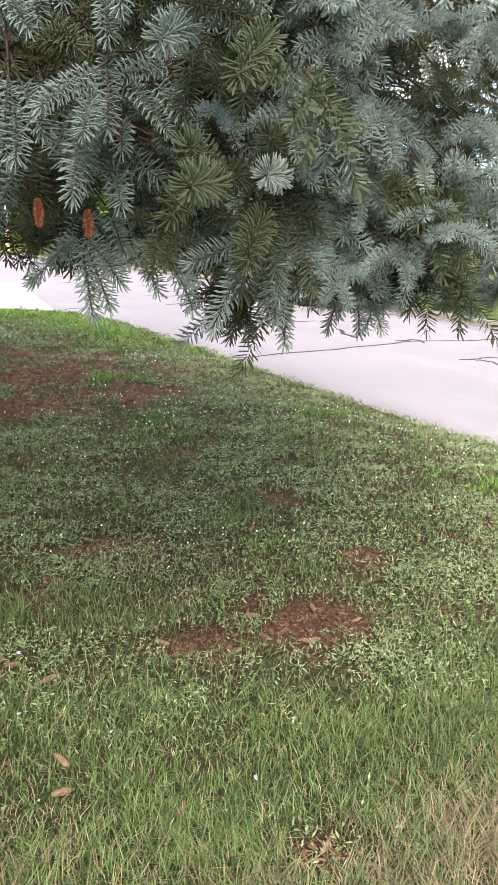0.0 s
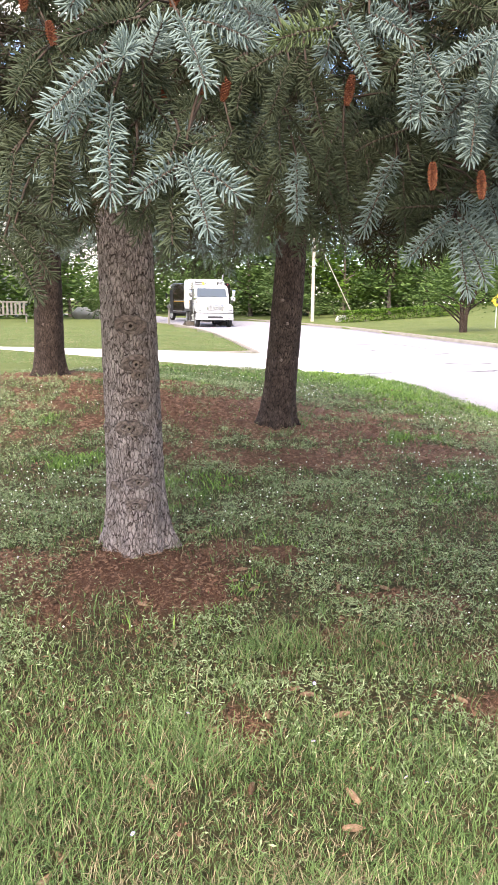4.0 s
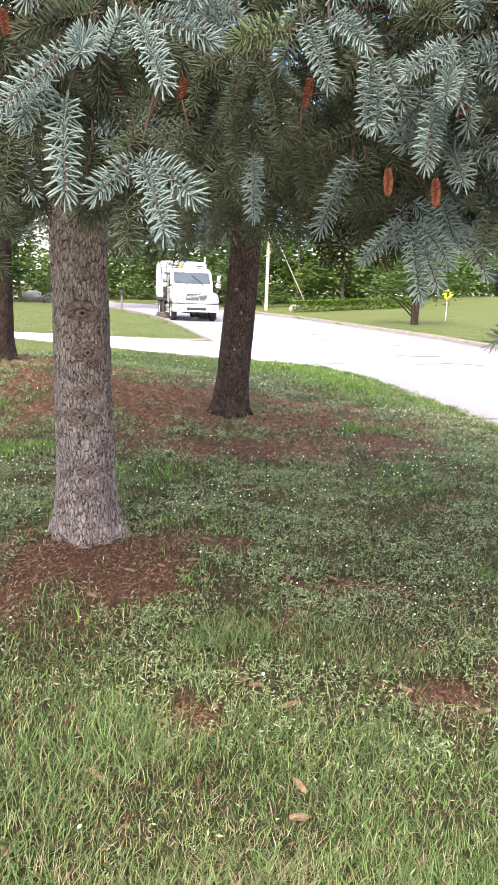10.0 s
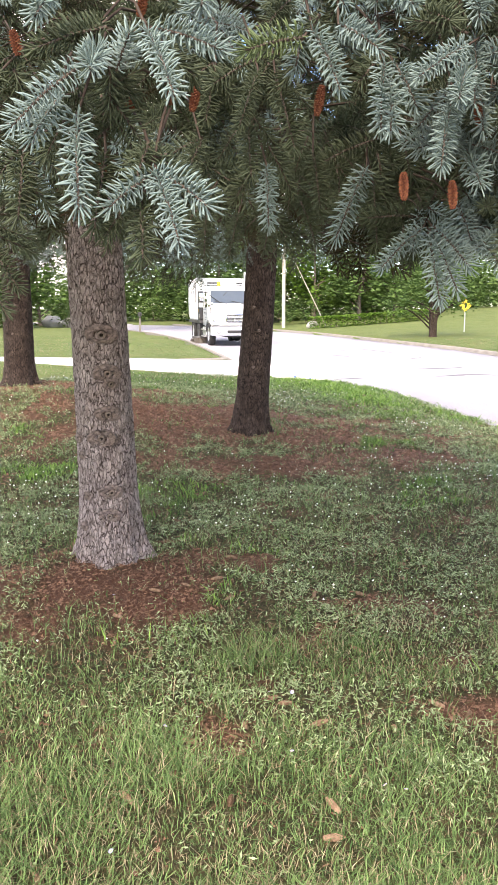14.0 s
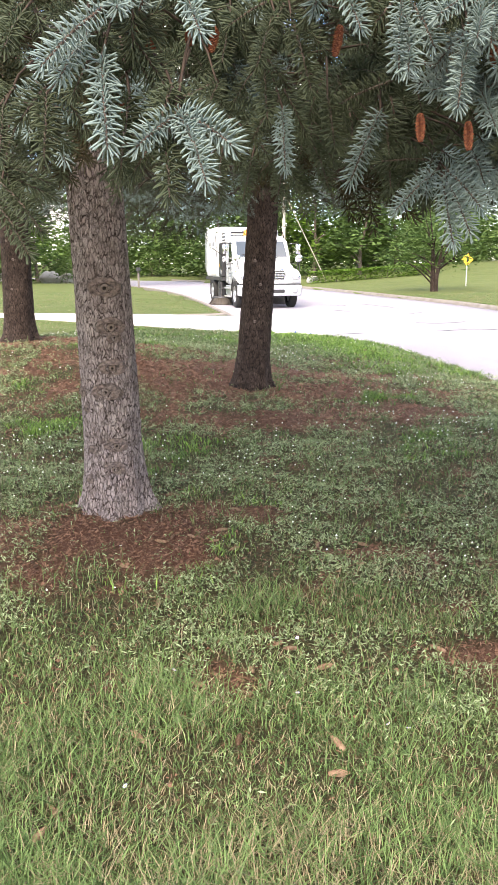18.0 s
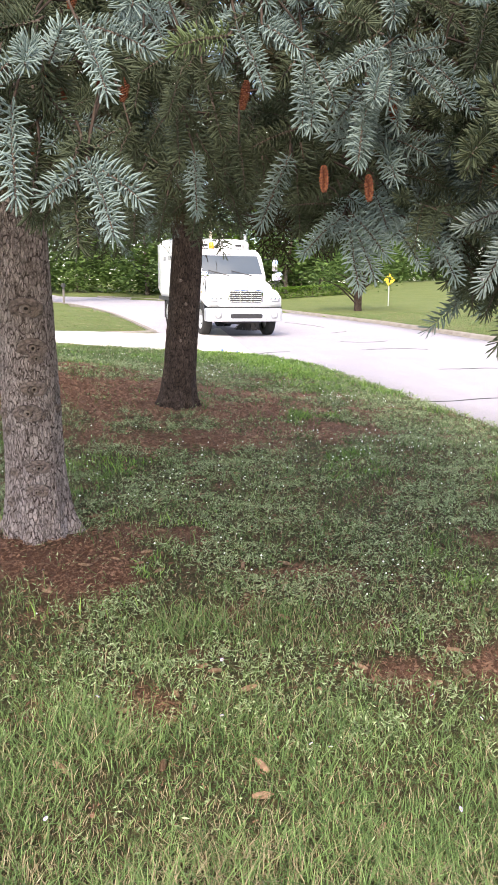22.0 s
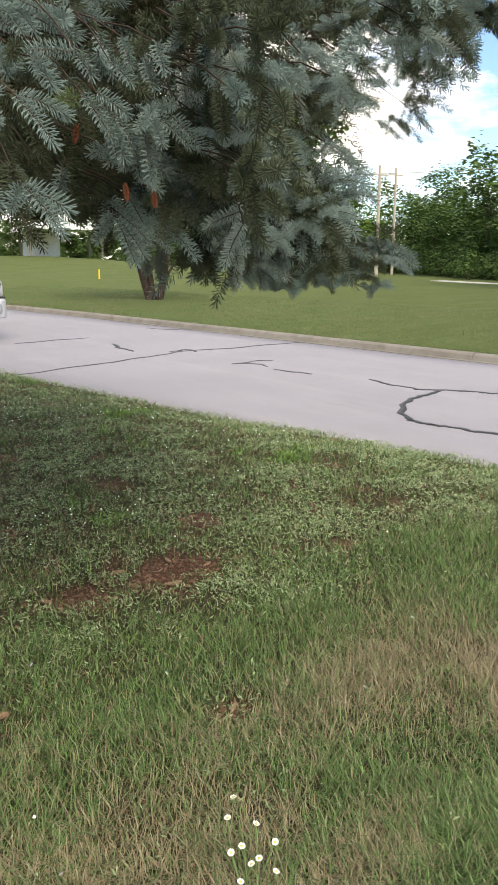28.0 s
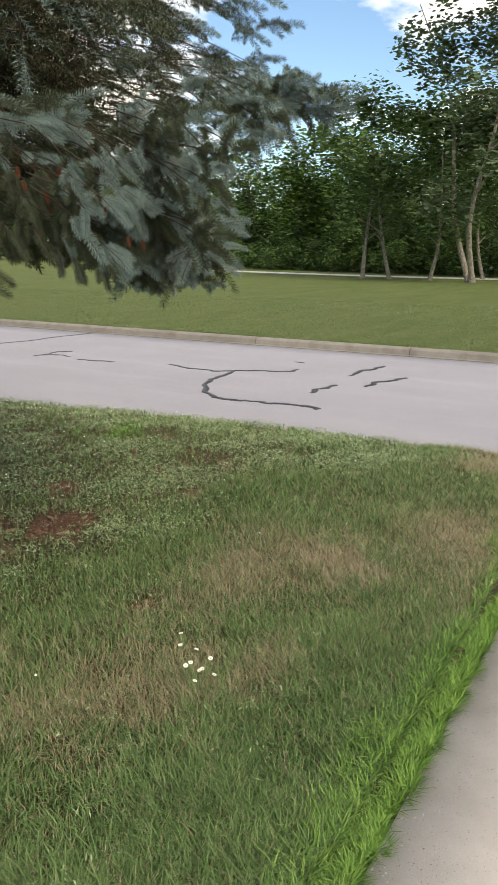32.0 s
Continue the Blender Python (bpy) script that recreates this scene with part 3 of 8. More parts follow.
def build_driveways():
    d = tagged(holder("driveway"), "beige broom-finished concrete driveway with a grassy edge", "driveway", kind="structure")
    edges = [-9.0, -6.0, -3.0, -0.25, 3.2, 4.93]
    for a, b in zip(edges, edges[1:]):
        x = np.linspace(a, b - 0.012, 14)
        y = drive_edge(x)
        z = drive_level(x)
        back = np.full_like(x, -4.4) if b < 3.3 else np.linspace(-4.4, -6.2 if b > 4 else -4.4, 14)
        part("slab", strip_mesh("slab", np.stack([x, back, z], 1), np.stack([x, y, z], 1), CONCRETE, 0.12), None, d)
    e = tagged(holder("driveway"), "bright pale concrete driveway of the neighbouring house", "driveway", kind="structure")
    edges = [-30, -24, -18, -12, -8, -4, -1.2, 2.2]
    for a, b in zip(edges, edges[1:]):
        x = np.linspace(a, b - 0.012, 12)
        lo, hi = drive_two(x)
        if b > 1:
            lo, hi = np.maximum(lo, 18.0 - 0.1 * (x - 1)), hi
        z = level_two(x)
        part("slab", strip_mesh("slab", np.stack([x, lo, z], 1), np.stack([x, hi, z], 1), CONCRETE_PALE, 0.1), None, e)


def sealed_crack(points, width):
    p = smooth_path([(x, y, 0) for x, y in points], 6)
    rs = np.random.RandomState(int(abs(points[0][0]) * 100))
    p[:, :2] += rs.normal(size=(len(p), 2)) * 0.014 + 0.022 * np.sin(np.arange(len(p))[:, None] * 0.9 + (0.0, 1.7))
    d = np.gradient(p, axis=0)
    d /= np.linalg.norm(d, axis=1)[:, None] + 1e-9
    side = np.stack([d[:, 1], -d[:, 0], 0 * d[:, 0]], 1)
    k = len(p)
    w = width * (0.55 + 0.6 * rs.rand(k)) * np.minimum(1, np.minimum(np.arange(k) + 1, k - np.arange(k)) / 3)
    top, low = -0.143, -0.16
    v = np.concatenate([p + side * w[:, None] / 2 + (0, 0, top), p - side * w[:, None] / 2 + (0, 0, top),
                        p + side * w[:, None] * 0.62 + (0, 0, low), p - side * w[:, None] * 0.62 + (0, 0, low)])
    i = np.arange(k - 1)
    f = np.concatenate([np.stack([i, i + 1, k + i + 1, k + i], -1), np.stack([2 * k + i, 2 * k + i + 1, i + 1, i], -1),
                        np.stack([k + i, k + i + 1, 3 * k + i + 1, 3 * k + i], -1)])
    tagged(new("crack_seal", np_mesh("crack_seal", v, f, TAR)), "black tar seal over a street crack", "crack seal", "sealed cracks", "structure")


build_ground()
build_road()
build_kerb()
build_driveways()
sealed_crack([(7.7, 6.99), (7.57, 6.43), (7.6, 5.99), (7.84, 5.72), (8.02, 5.36), (8.15, 5.11), (8.39, 5.1)], 0.06)
sealed_crack([(7.75, 5.8), (7.25, 5.66), (6.78, 5.53), (6.26, 5.18), (5.96, 4.85), (5.89, 4.59), (5.95, 4.23), (6.02, 3.9), (6.07, 3.56), (6.0, 3.36)], 0.075)
sealed_crack([(6.8, 3.93), (7.09, 4.01), (7.3, 3.97), (7.55, 4.0)], 0.075)
sealed_crack([(8.31, 4.16), (8.81, 4.27), (9.06, 4.18), (9.48, 4.22)], 0.075)
sealed_crack([(7.6, 3.59), (7.97, 3.62), (8.32, 3.52), (8.62, 3.48)], 0.075)
sealed_crack([(7.15, 9.54), (7.43, 9.41), (7.42, 8.95)], 0.045)
sealed_crack([(7.32, 9.5), (7.66, 9.61), (7.95, 9.48)], 0.045)
sealed_crack([(7.27, 8.64), (7.32, 8.26), (7.42, 7.92)], 0.045)
sealed_crack([(9.04, 5.54), (9.05, 5.38)], 0.03)
sealed_crack([(7.05, 13.41), (6.83, 12.68), (6.77, 12.01)], 0.08)
sealed_crack([(3.72, 10.4), (4.76, 10.68), (5.9, 10.97), (7.12, 11.38), (7.59, 11.55), (8.48, 11.39), (9.47, 11.45), (10.65, 11.4)], 0.05)
sealed_crack([(7.26, 11.6), (7.69, 11.7), (7.65, 11.27)], 0.05)
sealed_crack([(5.53, 14.6), (6.33, 14.76), (7.29, 14.86)], 0.05)
sealed_crack([(5.75, 19.53), (6.31, 19.46), (6.88, 19.15)], 0.04)
sealed_crack([(9.54, 16.2), (9.73, 15.59), (10.14, 15.0)], 0.04)
sealed_crack([(1.09, 21.16), (1.42, 19.78), (1.81, 17.87)], 0.06)
sealed_crack([(2.11, 17.66), (2.64, 18.21), (3.19, 18.48)], 0.04)
sealed_crack([(3.6, 27.75), (3.83, 27.51), (4.09, 26.98)], 0.045)
sealed_crack([(5.74, 25.53), (6.14, 25.93), (6.53, 26.61)], 0.05)
sealed_crack([(5.17, 21.7), (5.91, 21.52), (6.71, 22.13)], 0.05)
sealed_crack([(5.06, 18.94), (5.5, 19.2), (5.91, 19.3)], 0.05)
sealed_crack([(3.55, 31.38), (4.09, 31.19), (4.58, 30.98)], 0.04)
sealed_crack([(5.25, 32.05), (5.84, 30.3), (6.15, 28.65)], 0.04)


# ---- spruces ----
def shoot_arrays(rs, length, count, needle, thick, make=1):
    """One needled shoot along +X: needle verts and triangles. Needles stand out all round and curve towards the tip.
    make 2: three-sided needles; 1: bent blades; 0: plain slivers for the inside of the crown."""
    t = (np.arange(count) + 0.6 * rs.rand(count)) / count * 0.97 + 0.03
    ang = np.arange(count) * 2.39996 + rs.uniform(-0.25, 0.25, count)
    lean = np.radians(np.interp(t, [0, 0.6, 0.88, 0.96, 1.0], [80, 72, 58, 42, 14]) + rs.uniform(-5, 5, count))
    ln = needle * np.interp(t, [0, 0.12, 0.8, 1.0], [0.75, 1.0, 1.0, 0.85]) * rs.uniform(0.9, 1.05, count)
    axis_p = np.stack([t * length, 0 * t, -0.12 * length * t * t], 1)
    radial = np.stack([0 * t, np.cos(ang), np.sin(ang)], 1)
    fwd = np.array([[1.0, 0, -0.1]])
    d = np.cos(lean)[:, None] * fwd + np.sin(lean)[:, None] * radial
    d /= np.linalg.norm(d, axis=1)[:, None]
    base = axis_p + radial * 0.0012
    s = np.cross(d, radial + 0.01)
    s /= np.linalg.norm(s, axis=1)[:, None] + 1e-9
    n = np.cross(s, d)
    mid = base + d * (ln * 0.78)[:, None] + fwd * (ln * 0.12)[:, None]
    tip = base + d * (ln * 0.95)[:, None] + fwd * (ln * 0.23)[:, None] + (0, 0, 0.0012)
    if make == 2:
        ring = [s * thick, (-0.5 * s + 0.87 * n) * thick, (-0.5 * s - 0.87 * n) * thick]
        v = np.stack([base + 0.8 * r for r in ring] + [mid + r for r in ring] + [tip], 1)
        o = (np.arange(count) * 7)[:, None]
        f = []
        for k in range(3):
            q = (k + 1) % 3
            f += [o + [[k, q, 3 + q]], o + [[k, 3 + q, 3 + k]], o + [[3 + k, 3 + q, 6]]]
        return v.reshape(-1, 3), np.concatenate(f)
    a = rs.uniform(0, np.pi, count)[:, None]
    u = (np.cos(a) * s + np.sin(a) * n) * thick
    if make == 0:
        v = np.stack([base + u, base - u, tip], 1)
        return v.reshape(-1, 3), np.arange(3 * count).reshape(-1, 3)
    v = np.stack([base - u * 0.8, base + u * 0.8, mid + u, mid - u, tip], 1)
    o = (np.arange(count) * 5)[:, None]
    return v.reshape(-1, 3), np.concatenate([o + [[0, 1, 2]], o + [[0, 2, 3]], o + [[3, 2, 4]]])


def turn(rx, ry, rz):
    return np.array(Euler((rx, ry, rz)).to_matrix())


def spray_arrays(seed, fine, size=1.0):
    """A small drooping branchlet with several shoots: verts, triangles, slots (0 wood, 1 needles)."""
    rs = np.random.RandomState(seed)
    count, thick, twigs = {2: (72, 0.00115, 3), 1: (62, 0.0014, 0), 0: (32, 0.0022, 0), 3: (11, 0.006, 0)}[fine]
    make = {2: 2, 1: 1}.get(fine, 0)
    V, F, S, at = [], [], [], 0

    def put(v, f, slot):
        nonlocal at
        V.append(v)
        F.append(f + at)
        S.append(np.full(len(f), slot))
        at += len(v)

    L = size * rs.uniform(0.10, 0.14)
    s = np.linspace(0, 1, 4)
    axis = np.stack([s * L, 0.012 * np.sin(s * 2.2 + seed), -0.14 * L * s * s], 1)
    v, f = tube(axis, np.linspace(0.0026, 0.0014, 4), 3)
    put(v, np.concatenate([f[:, [0, 1, 2]], f[:, [0, 2, 3]]]), 0)
    spots = [(1.0, rs.uniform(-0.2, 0.2), 0.0)]
    for k in range(rs.randint(4, 6) if fine else 4):
        spots.append((0.12 + 0.8 * (k + rs.rand() * 0.7) / 5, (1 if k % 2 else -1) * rs.uniform(0.55, 1.0), rs.uniform(-0.3, 0.3)))
    for q, yaw, pitch in spots:
        ln = size * rs.uniform(0.062, 0.09) * (1.15 if q == 1.0 else 1.0)
        p = np.array([q * L, 0.012 * math.sin(q * 2.2 + seed), -0.14 * L * q * q])
        rot = turn(rs.uniform(-0.5, 0.5), -pitch + 0.2 * q + rs.uniform(-0.1, 0.25), yaw)
        nv, nf = shoot_arrays(rs, ln, count, rs.uniform(0.0185, 0.0225) if fine in (1, 2) else 0.025, thick, make)
        put(nv @ rot.T + p, nf, 1)
        if twigs:
            sv, sf = tube(np.array([[0, 0, 0], [ln * 0.5, 0, -0.03 * ln], [ln, 0, -0.12 * ln]]) @ rot.T + p, [0.0017, 0.0014, 0.0008], twigs)
            put(sv, np.concatenate([sf[:, [0, 1, 2]], sf[:, [0, 2, 3]]]), 0)
    # needles on the branchlet itself
    nv, nf = shoot_arrays(rs, L, int(count * 0.9), 0.018, thick, make)
    nv[:, 2] -= 0.02 * L * (nv[:, 0] / L) ** 2
    put(nv, nf, 1)
    return np.concatenate(V), np.concatenate(F), np.concatenate(S)


FINE = [spray_arrays(11 + k, 2) for k in range(8)]
COARSE = [spray_arrays(51 + k, 1) for k in range(6)]
ROUGH = [spray_arrays(81 + k, 0, 1.7) for k in range(5)]
BULK = [spray_arrays(91 + k, 3, 2.3) for k in range(4)]
KINDS = (ROUGH, COARSE, FINE, BULK)
FINE_TIP = [v[np.argmax(v[:, 0])] for v, f, s in FINE]
FINE_MESH = {}
for tone, mat in (("blue", NEEDLE_BLUE), ("green", NEEDLE_GREEN), ("old", NEEDLE_OLD_SHADED)):
    FINE_MESH[tone] = [np_mesh("sprig", v, f, [TWIG, mat], s) for v, f, s in FINE]


def single_shoot(seed, length):
    """One year's shoot: a brown stem set with curved needles."""
    rs = np.random.RandomState(seed)
    v, f = tube(np.array([[0, 0, 0], [length * 0.5, 0, -0.03 * length], [length, 0, -0.12 * length]]), [0.0019, 0.0016, 0.0009], 4)
    f = np.concatenate([f[:, [0, 1, 2]], f[:, [0, 2, 3]]])
    nv, nf = shoot_arrays(rs, length, int(24 + 950 * length), 0.0165, 0.0010, 2)
    return np.concatenate([v, nv]), np.concatenate([f, nf + len(v)]), np.concatenate([np.zeros(len(f), int), np.ones(len(nf), int)])


SHOOT_LEN = (0.03, 0.045, 0.06, 0.078, 0.1)
SHOOT_MESH = {}
for tone, mat in (("blue", NEEDLE_BLUE), ("green", NEEDLE_GREEN), ("lime", NEEDLE_FRESH), ("grey", NEEDLE_GREY_LIT)):
    SHOOT_MESH[tone] = [[np_mesh("shoot", v, f, [TWIG, mat], s) for v, f, s in (single_shoot(131 + 7 * k + q, ln) for q in range(2))] for k, ln in enumerate(SHOOT_LEN)]


def tip_floor(x):
    """How low the outer tips hang along the front of the tree."""
    return float(np.interp(x, [-0.45, -0.28, -0.2, 0.12, 0.2, 0.3, 0.5], [1.47, 1.5, 1.57, 1.555, 1.48, 1.45, 1.43]))


def limb_path(base, az, z0, length, rise, drop, rs):
    """Out from the trunk, a little up, then drooping, with the tip turned up a bit."""
    s = np.linspace(0, 1, 14)
    side = rs.uniform(-0.25, 0.25)
    a = az + side * s * s * 0.5
    r = s * length
    z = z0 + rise * np.sin(np.clip(s * 1.7, 0, np.pi)) - drop * s**1.8 + 0.10 * np.clip(s - 0.8, 0, 1) / 0.2 * rs.uniform(0.2, 1.0)
    return np.stack([base[0] + np.sin(a) * r, base[1] + np.cos(a) * r, z + 0.02 * np.sin(s * 9 + az)], 1)


class Spruce:
    def __init__(self, name, label, at, bark_mat, seed):
        self.rs = np.random.RandomState(seed)
        self.at, self.z = at, float(height(*at))
        self.thing = tagged(holder(name, Matrix.Translation((at[0], at[1], self.z))), label, "spruce tree", "blue spruces")
        self.bark = bark_mat
        self.loose, self.sprigs = [], 0
        self.twig_v, self.twig_f, self.twig_n = [], [], 0

    def local(self, v):
        return np.asarray(v) - (self.at[0], self.at[1], self.z)

    def trunk(self, girth, lean, tall, wob=0.0, knots=(), fine=(70, 120)):
        n, rs = fine[0], self.rs
        zs = np.concatenate([np.linspace(-0.12, 2.4, fine[1]), np.linspace(2.5, tall, 24)])
        a = np.arange(n) * 2 * np.pi / n
        g, zz = np.meshgrid(a, zs)
        prof = np.interp(zs, [-0.12, 0, 0.1, 0.35, 1.0, 3, tall], np.array([1.45, 1.33, 1.17, 1.05, 1.0, 0.86, 0.12]) * girth)
        r = prof[:, None] * np.ones_like(g)
        flare = np.exp(-np.clip(zz, 0, 9) / 0.13)
        r = r + girth * flare * (0.15 * np.sin(4 * g + 1.3) + 0.16 * np.sin(7 * g + 0.4))
        r = r * (1 + 0.03 * np.sin(3 * g + zz * 0.8) + 0.02 * np.sin(5 * g - zz * 1.7))
        disp = np.zeros(g.size)
        gx, gz = (np.cos(g) * girth).ravel(), zz.ravel()
        gy = (np.sin(g) * girth).ravel()
        for i in np.nonzero(gz < 2.4)[0]:
            p = Vector((gx[i] * 30, gy[i] * 30, gz[i] * 12))
            p += Vector((noise.noise(p * 0.9), noise.noise(p * 0.9 + Vector((9, 0, 0))), 1.4 * noise.noise(p * 0.7 + Vector((0, 7, 0))))) * 0.6
            disp[i] = min(0.2, abs(noise.noise(p))) * 0.030 + 0.0035 * noise.noise(p * 2.3)
        r = r + disp.reshape(r.shape) - 0.004
        lx = lean[0] * zs + wob * np.sin(zs * 1.1)
        ly = lean[1] * zs
        v = np.stack([lx[:, None] + r * np.cos(g), ly[:, None] + r * np.sin(g), zz], -1).reshape(-1, 3)
        m = len(zs)
        i, j = np.meshgrid(np.arange(m - 1), np.arange(n), indexing="ij")
        f = np.stack([i * n + j, i * n + (j + 1) % n, (i + 1) * n + (j + 1) % n, (i + 1) * n + j], -1).reshape(-1, 4)
        trunk = part("trunk", np_mesh("trunk", v, f, self.bark, smooth=True), None, self.thing)
        self.lean, self.girth, self.wob = lean, girth, wob
        for ang, z, size in knots:
            rr = float(np.interp(z, zs, prof))
            c = Vector((lean[0] * z + wob * math.sin(z * 1.1) + math.cos(ang) * rr, lean[1] * z + math.sin(ang) * rr, z))
            q = Vector((math.cos(ang), math.sin(ang), -0.15)).to_track_quat("Z", "Y").to_matrix().to_4x4()
            seat = Matrix.Translation(c) @ q @ Matrix.Diagonal((1.55 if size > 0.02 else 1.1, 1.0, 1, 1))
            bm = bmesh.new()
            lathe(bm, [(2.0 * size, -0.014), (1.8 * size, 0.005), (1.62 * size, 0.001), (1.45 * size, 0.010), (1.27 * size, 0.004), (1.1 * size, 0.014), (0.92 * size, 0.004), (0.82 * size, -0.006)], 20)
            for vert in bm.verts:
                vert.co += Vector((rs.uniform(-1, 1), rs.uniform(-1, 1), rs.uniform(-0.6, 0.6))) * size * 0.17
            part("knot", bm, KNOT_RING, trunk, "", True, seat)
            bm = bmesh.new()
            lathe(bm, [(0.80 * size, -0.008), (0.74 * size, 0.013), (0.55 * size, 0.018), (0.36 * size, 0.013), (0.32 * size, 0.0)], 14)
            for vert in bm.verts:
                vert.co += Vector((rs.uniform(-1, 1), rs.uniform(-1, 1), rs.uniform(-1, 1))) * size * 0.06
            stub = part("branch_stub", bm, KNOT, trunk, "", True, Matrix.Translation(c) @ q)
            bm = bmesh.new()
            lathe(bm, [(0.36 * size, 0.002), (0.2 * size, 0.005), (0.001, 0.004)], 10)
            part("stub_core", bm, KNOT_HOLE, stub, "", True)

    def centre(self, z):
        """The trunk's middle at a height above its foot."""
        return (self.at[0] + self.lean[0] * z + self.wob * math.sin(z * 1.1), self.at[1] + self.lean[1] * z)

    def sprig(self, p, way, tone, fine, size=1.0, roll=None):
        """A spray whose foot is at p and that grows along way."""
        rs = self.rs
        if fine in (0, 3) and not clear_of_path(p, 1.6):
            if p[2] < 1.8:
                return
            fine, size = 1, min(size, 1.0)
        if fine in (1, 2):
            drop = max(0.0, -way[2] / np.linalg.norm(way)) * 0.21 * size + 0.05
            p = np.array(p, float)
            reach = way[0] / np.linalg.norm(way) * 0.2 * size
            p[2] += max(0.0, max(tip_floor(p[0]), tip_floor(p[0] + reach)) - (p[2] - drop))
        q = Vector(way).to_track_quat("X", "Z")
        m = Matrix.LocRotScale(p, q @ Euler((rs.uniform(-0.5, 0.5) if roll is None else roll, 0, 0)).to_quaternion(), (size,) * 3)
        if fine == 2 and self.sprigs < 300:
            me = FINE_MESH[tone][rs.randint(len(FINE))]
            part("sprig", me, None, self.thing, "", False, Matrix.Translation((-self.at[0], -self.at[1], -self.z)) @ m)
            self.sprigs += 1
        else:
            self.loose.append((fine, tone, np.array(m)))

    def spray_to(self, foot, tip, tone, roll):
        """A fine spray that reaches just from foot to tip."""
        k = self.rs.randint(len(FINE))
        way, own = Vector(tip) - Vector(foot), Vector(FINE_TIP[k])
        q = way.to_track_quat("X", "Z") @ Euler((roll, 0, 0)).to_quaternion() @ own.to_track_quat("X", "Z").inverted()
        m = Matrix.LocRotScale(foot, q, (way.length / own.length,) * 3)
        part("sprig", FINE_MESH[tone][k], None, self.thing, "", False, Matrix.Translation((-self.at[0], -self.at[1], -self.z)) @ m)
        self.sprigs += 1

    def shoot(self, foot, tip, tone, roll=0.0):
        """A single shoot from foot to tip."""
        way = Vector(tip) - Vector(foot)
        k = min(range(len(SHOOT_LEN)), key=lambda i: abs(SHOOT_LEN[i] - way.length))
        own = Vector((SHOOT_LEN[k], 0, -0.12 * SHOOT_LEN[k]))
        q = way.to_track_quat("X", "Z") @ Euler((roll, 0, 0)).to_quaternion() @ own.to_track_quat("X", "Z").inverted()
        stretch = min(1.25, max(0.8, way.length / own.length))
        m = Matrix.LocRotScale(foot, q, (stretch,) * 3)
        part("shoot", SHOOT_MESH[tone][k][self.rs.randint(2)], None, self.thing, "", False, Matrix.Translation((-self.at[0], -self.at[1], -self.z)) @ m)

    def twig(self, path, r0, r1, n=4):
        v, f = tube(path, np.linspace(r0, r1, len(path)), n)
        self.twig_v.append(self.local(v))
        self.twig_f.append(f + self.twig_n)
        self.twig_n += len(v)

    def limb(self, az, z0, length, rise, drop, r0=0.03, kind=1, dense=1.0, bare=0.3, floor=None, size=1.0):
        """One limb with its side branchlets and sprays; az in degrees from +Y towards +X."""
        rs = self.rs
        c = self.centre(z0)
        path = limb_path(c, radians(az), self.z + z0, length, rise, drop, rs)
        if floor is not None:
            path[:, 2] = np.maximum(path[:, 2], [floor(x, y) + 0.36 for x, y, _ in path])
        v, f = tube(path, np.linspace(r0, 0.004, len(path)), 6)
        part("limb", np_mesh("limb", self.local(v), f, TWIG, smooth=True), None, self.thing)
        seg = length / (len(path) - 1)
        d = np.gradient(path, axis=0)
        d /= np.linalg.norm(d, axis=1)[:, None]
        step = 0.17 / dense
        pos = bare * length * 0.35
        k = 0
        while pos < length:
            s = pos / length
            i = min(len(path) - 2, int(s * (len(path) - 1)))
            u = s * (len(path) - 1) - i
            p = path[i] * (1 - u) + path[i + 1] * u
            k += 1
            sidev = np.cross(d[i], (0, 0, 1)) * (1 if k % 2 else -1)
            reach = (0.22 + 0.75 * math.sin(math.pi * min(1, 0.12 + 0.88 * s)) ** 0.8 * (1 - 0.45 * s)) * rs.uniform(0.65, 1.15) * min(1.0, length / 2.6)
            w = sidev * rs.uniform(0.7, 1.1) + d[i] * rs.uniform(0.35, 0.9) + np.array([0, 0, rs.uniform(-0.75, -0.1)])
            w /= np.linalg.norm(w)
            m = 4
            q = np.linspace(0, 1, m)[:, None]
            sub = p + w * reach * q + np.array([[0, 0, -1]]) * (0.35 * reach * q**2)
            if floor is not None:
                sub[:, 2] = np.maximum(sub[:, 2], floor(p[0], p[1]) + 0.16)
            self.twig(sub, 0.005, 0.0025, 3)
            inner = s < bare
            num = max(1, int(reach / 0.13 * dense))
            for h in range(num + 1):
                uu = (h + 0.6) / (num + 0.6) if num else 1.0
                sp = p + w * reach * uu + np.array([0, 0, -0.35 * reach * uu * uu])
                if inner and rs.rand() < 0.75:
                    tip = sp + np.array([rs.uniform(-1, 1), rs.uniform(-1, 1), rs.uniform(-0.9, 0.3)]) * 0.22
                    self.twig(np.stack([sp, (sp + tip) / 2 + 0.02, tip]), 0.003, 0.0012, 3)
                    continue
                way = w * rs.uniform(0.5, 1.0) + np.array([rs.uniform(-0.5, 0.5), rs.uniform(-0.5, 0.5), rs.uniform(-1.15, 0.0)])
                if floor is not None:
                    low = floor(sp[0], sp[1])
                    if sp[2] < low + 0.10:
                        continue
                    if sp[2] + way[2] / np.linalg.norm(way) * 0.3 * size - 0.05 < low:
                        way[2] = rs.uniform(-0.05, 0.35)
                if clear_of_path(sp, 0.52):
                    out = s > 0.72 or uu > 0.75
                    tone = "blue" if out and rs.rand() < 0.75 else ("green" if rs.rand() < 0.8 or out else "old")
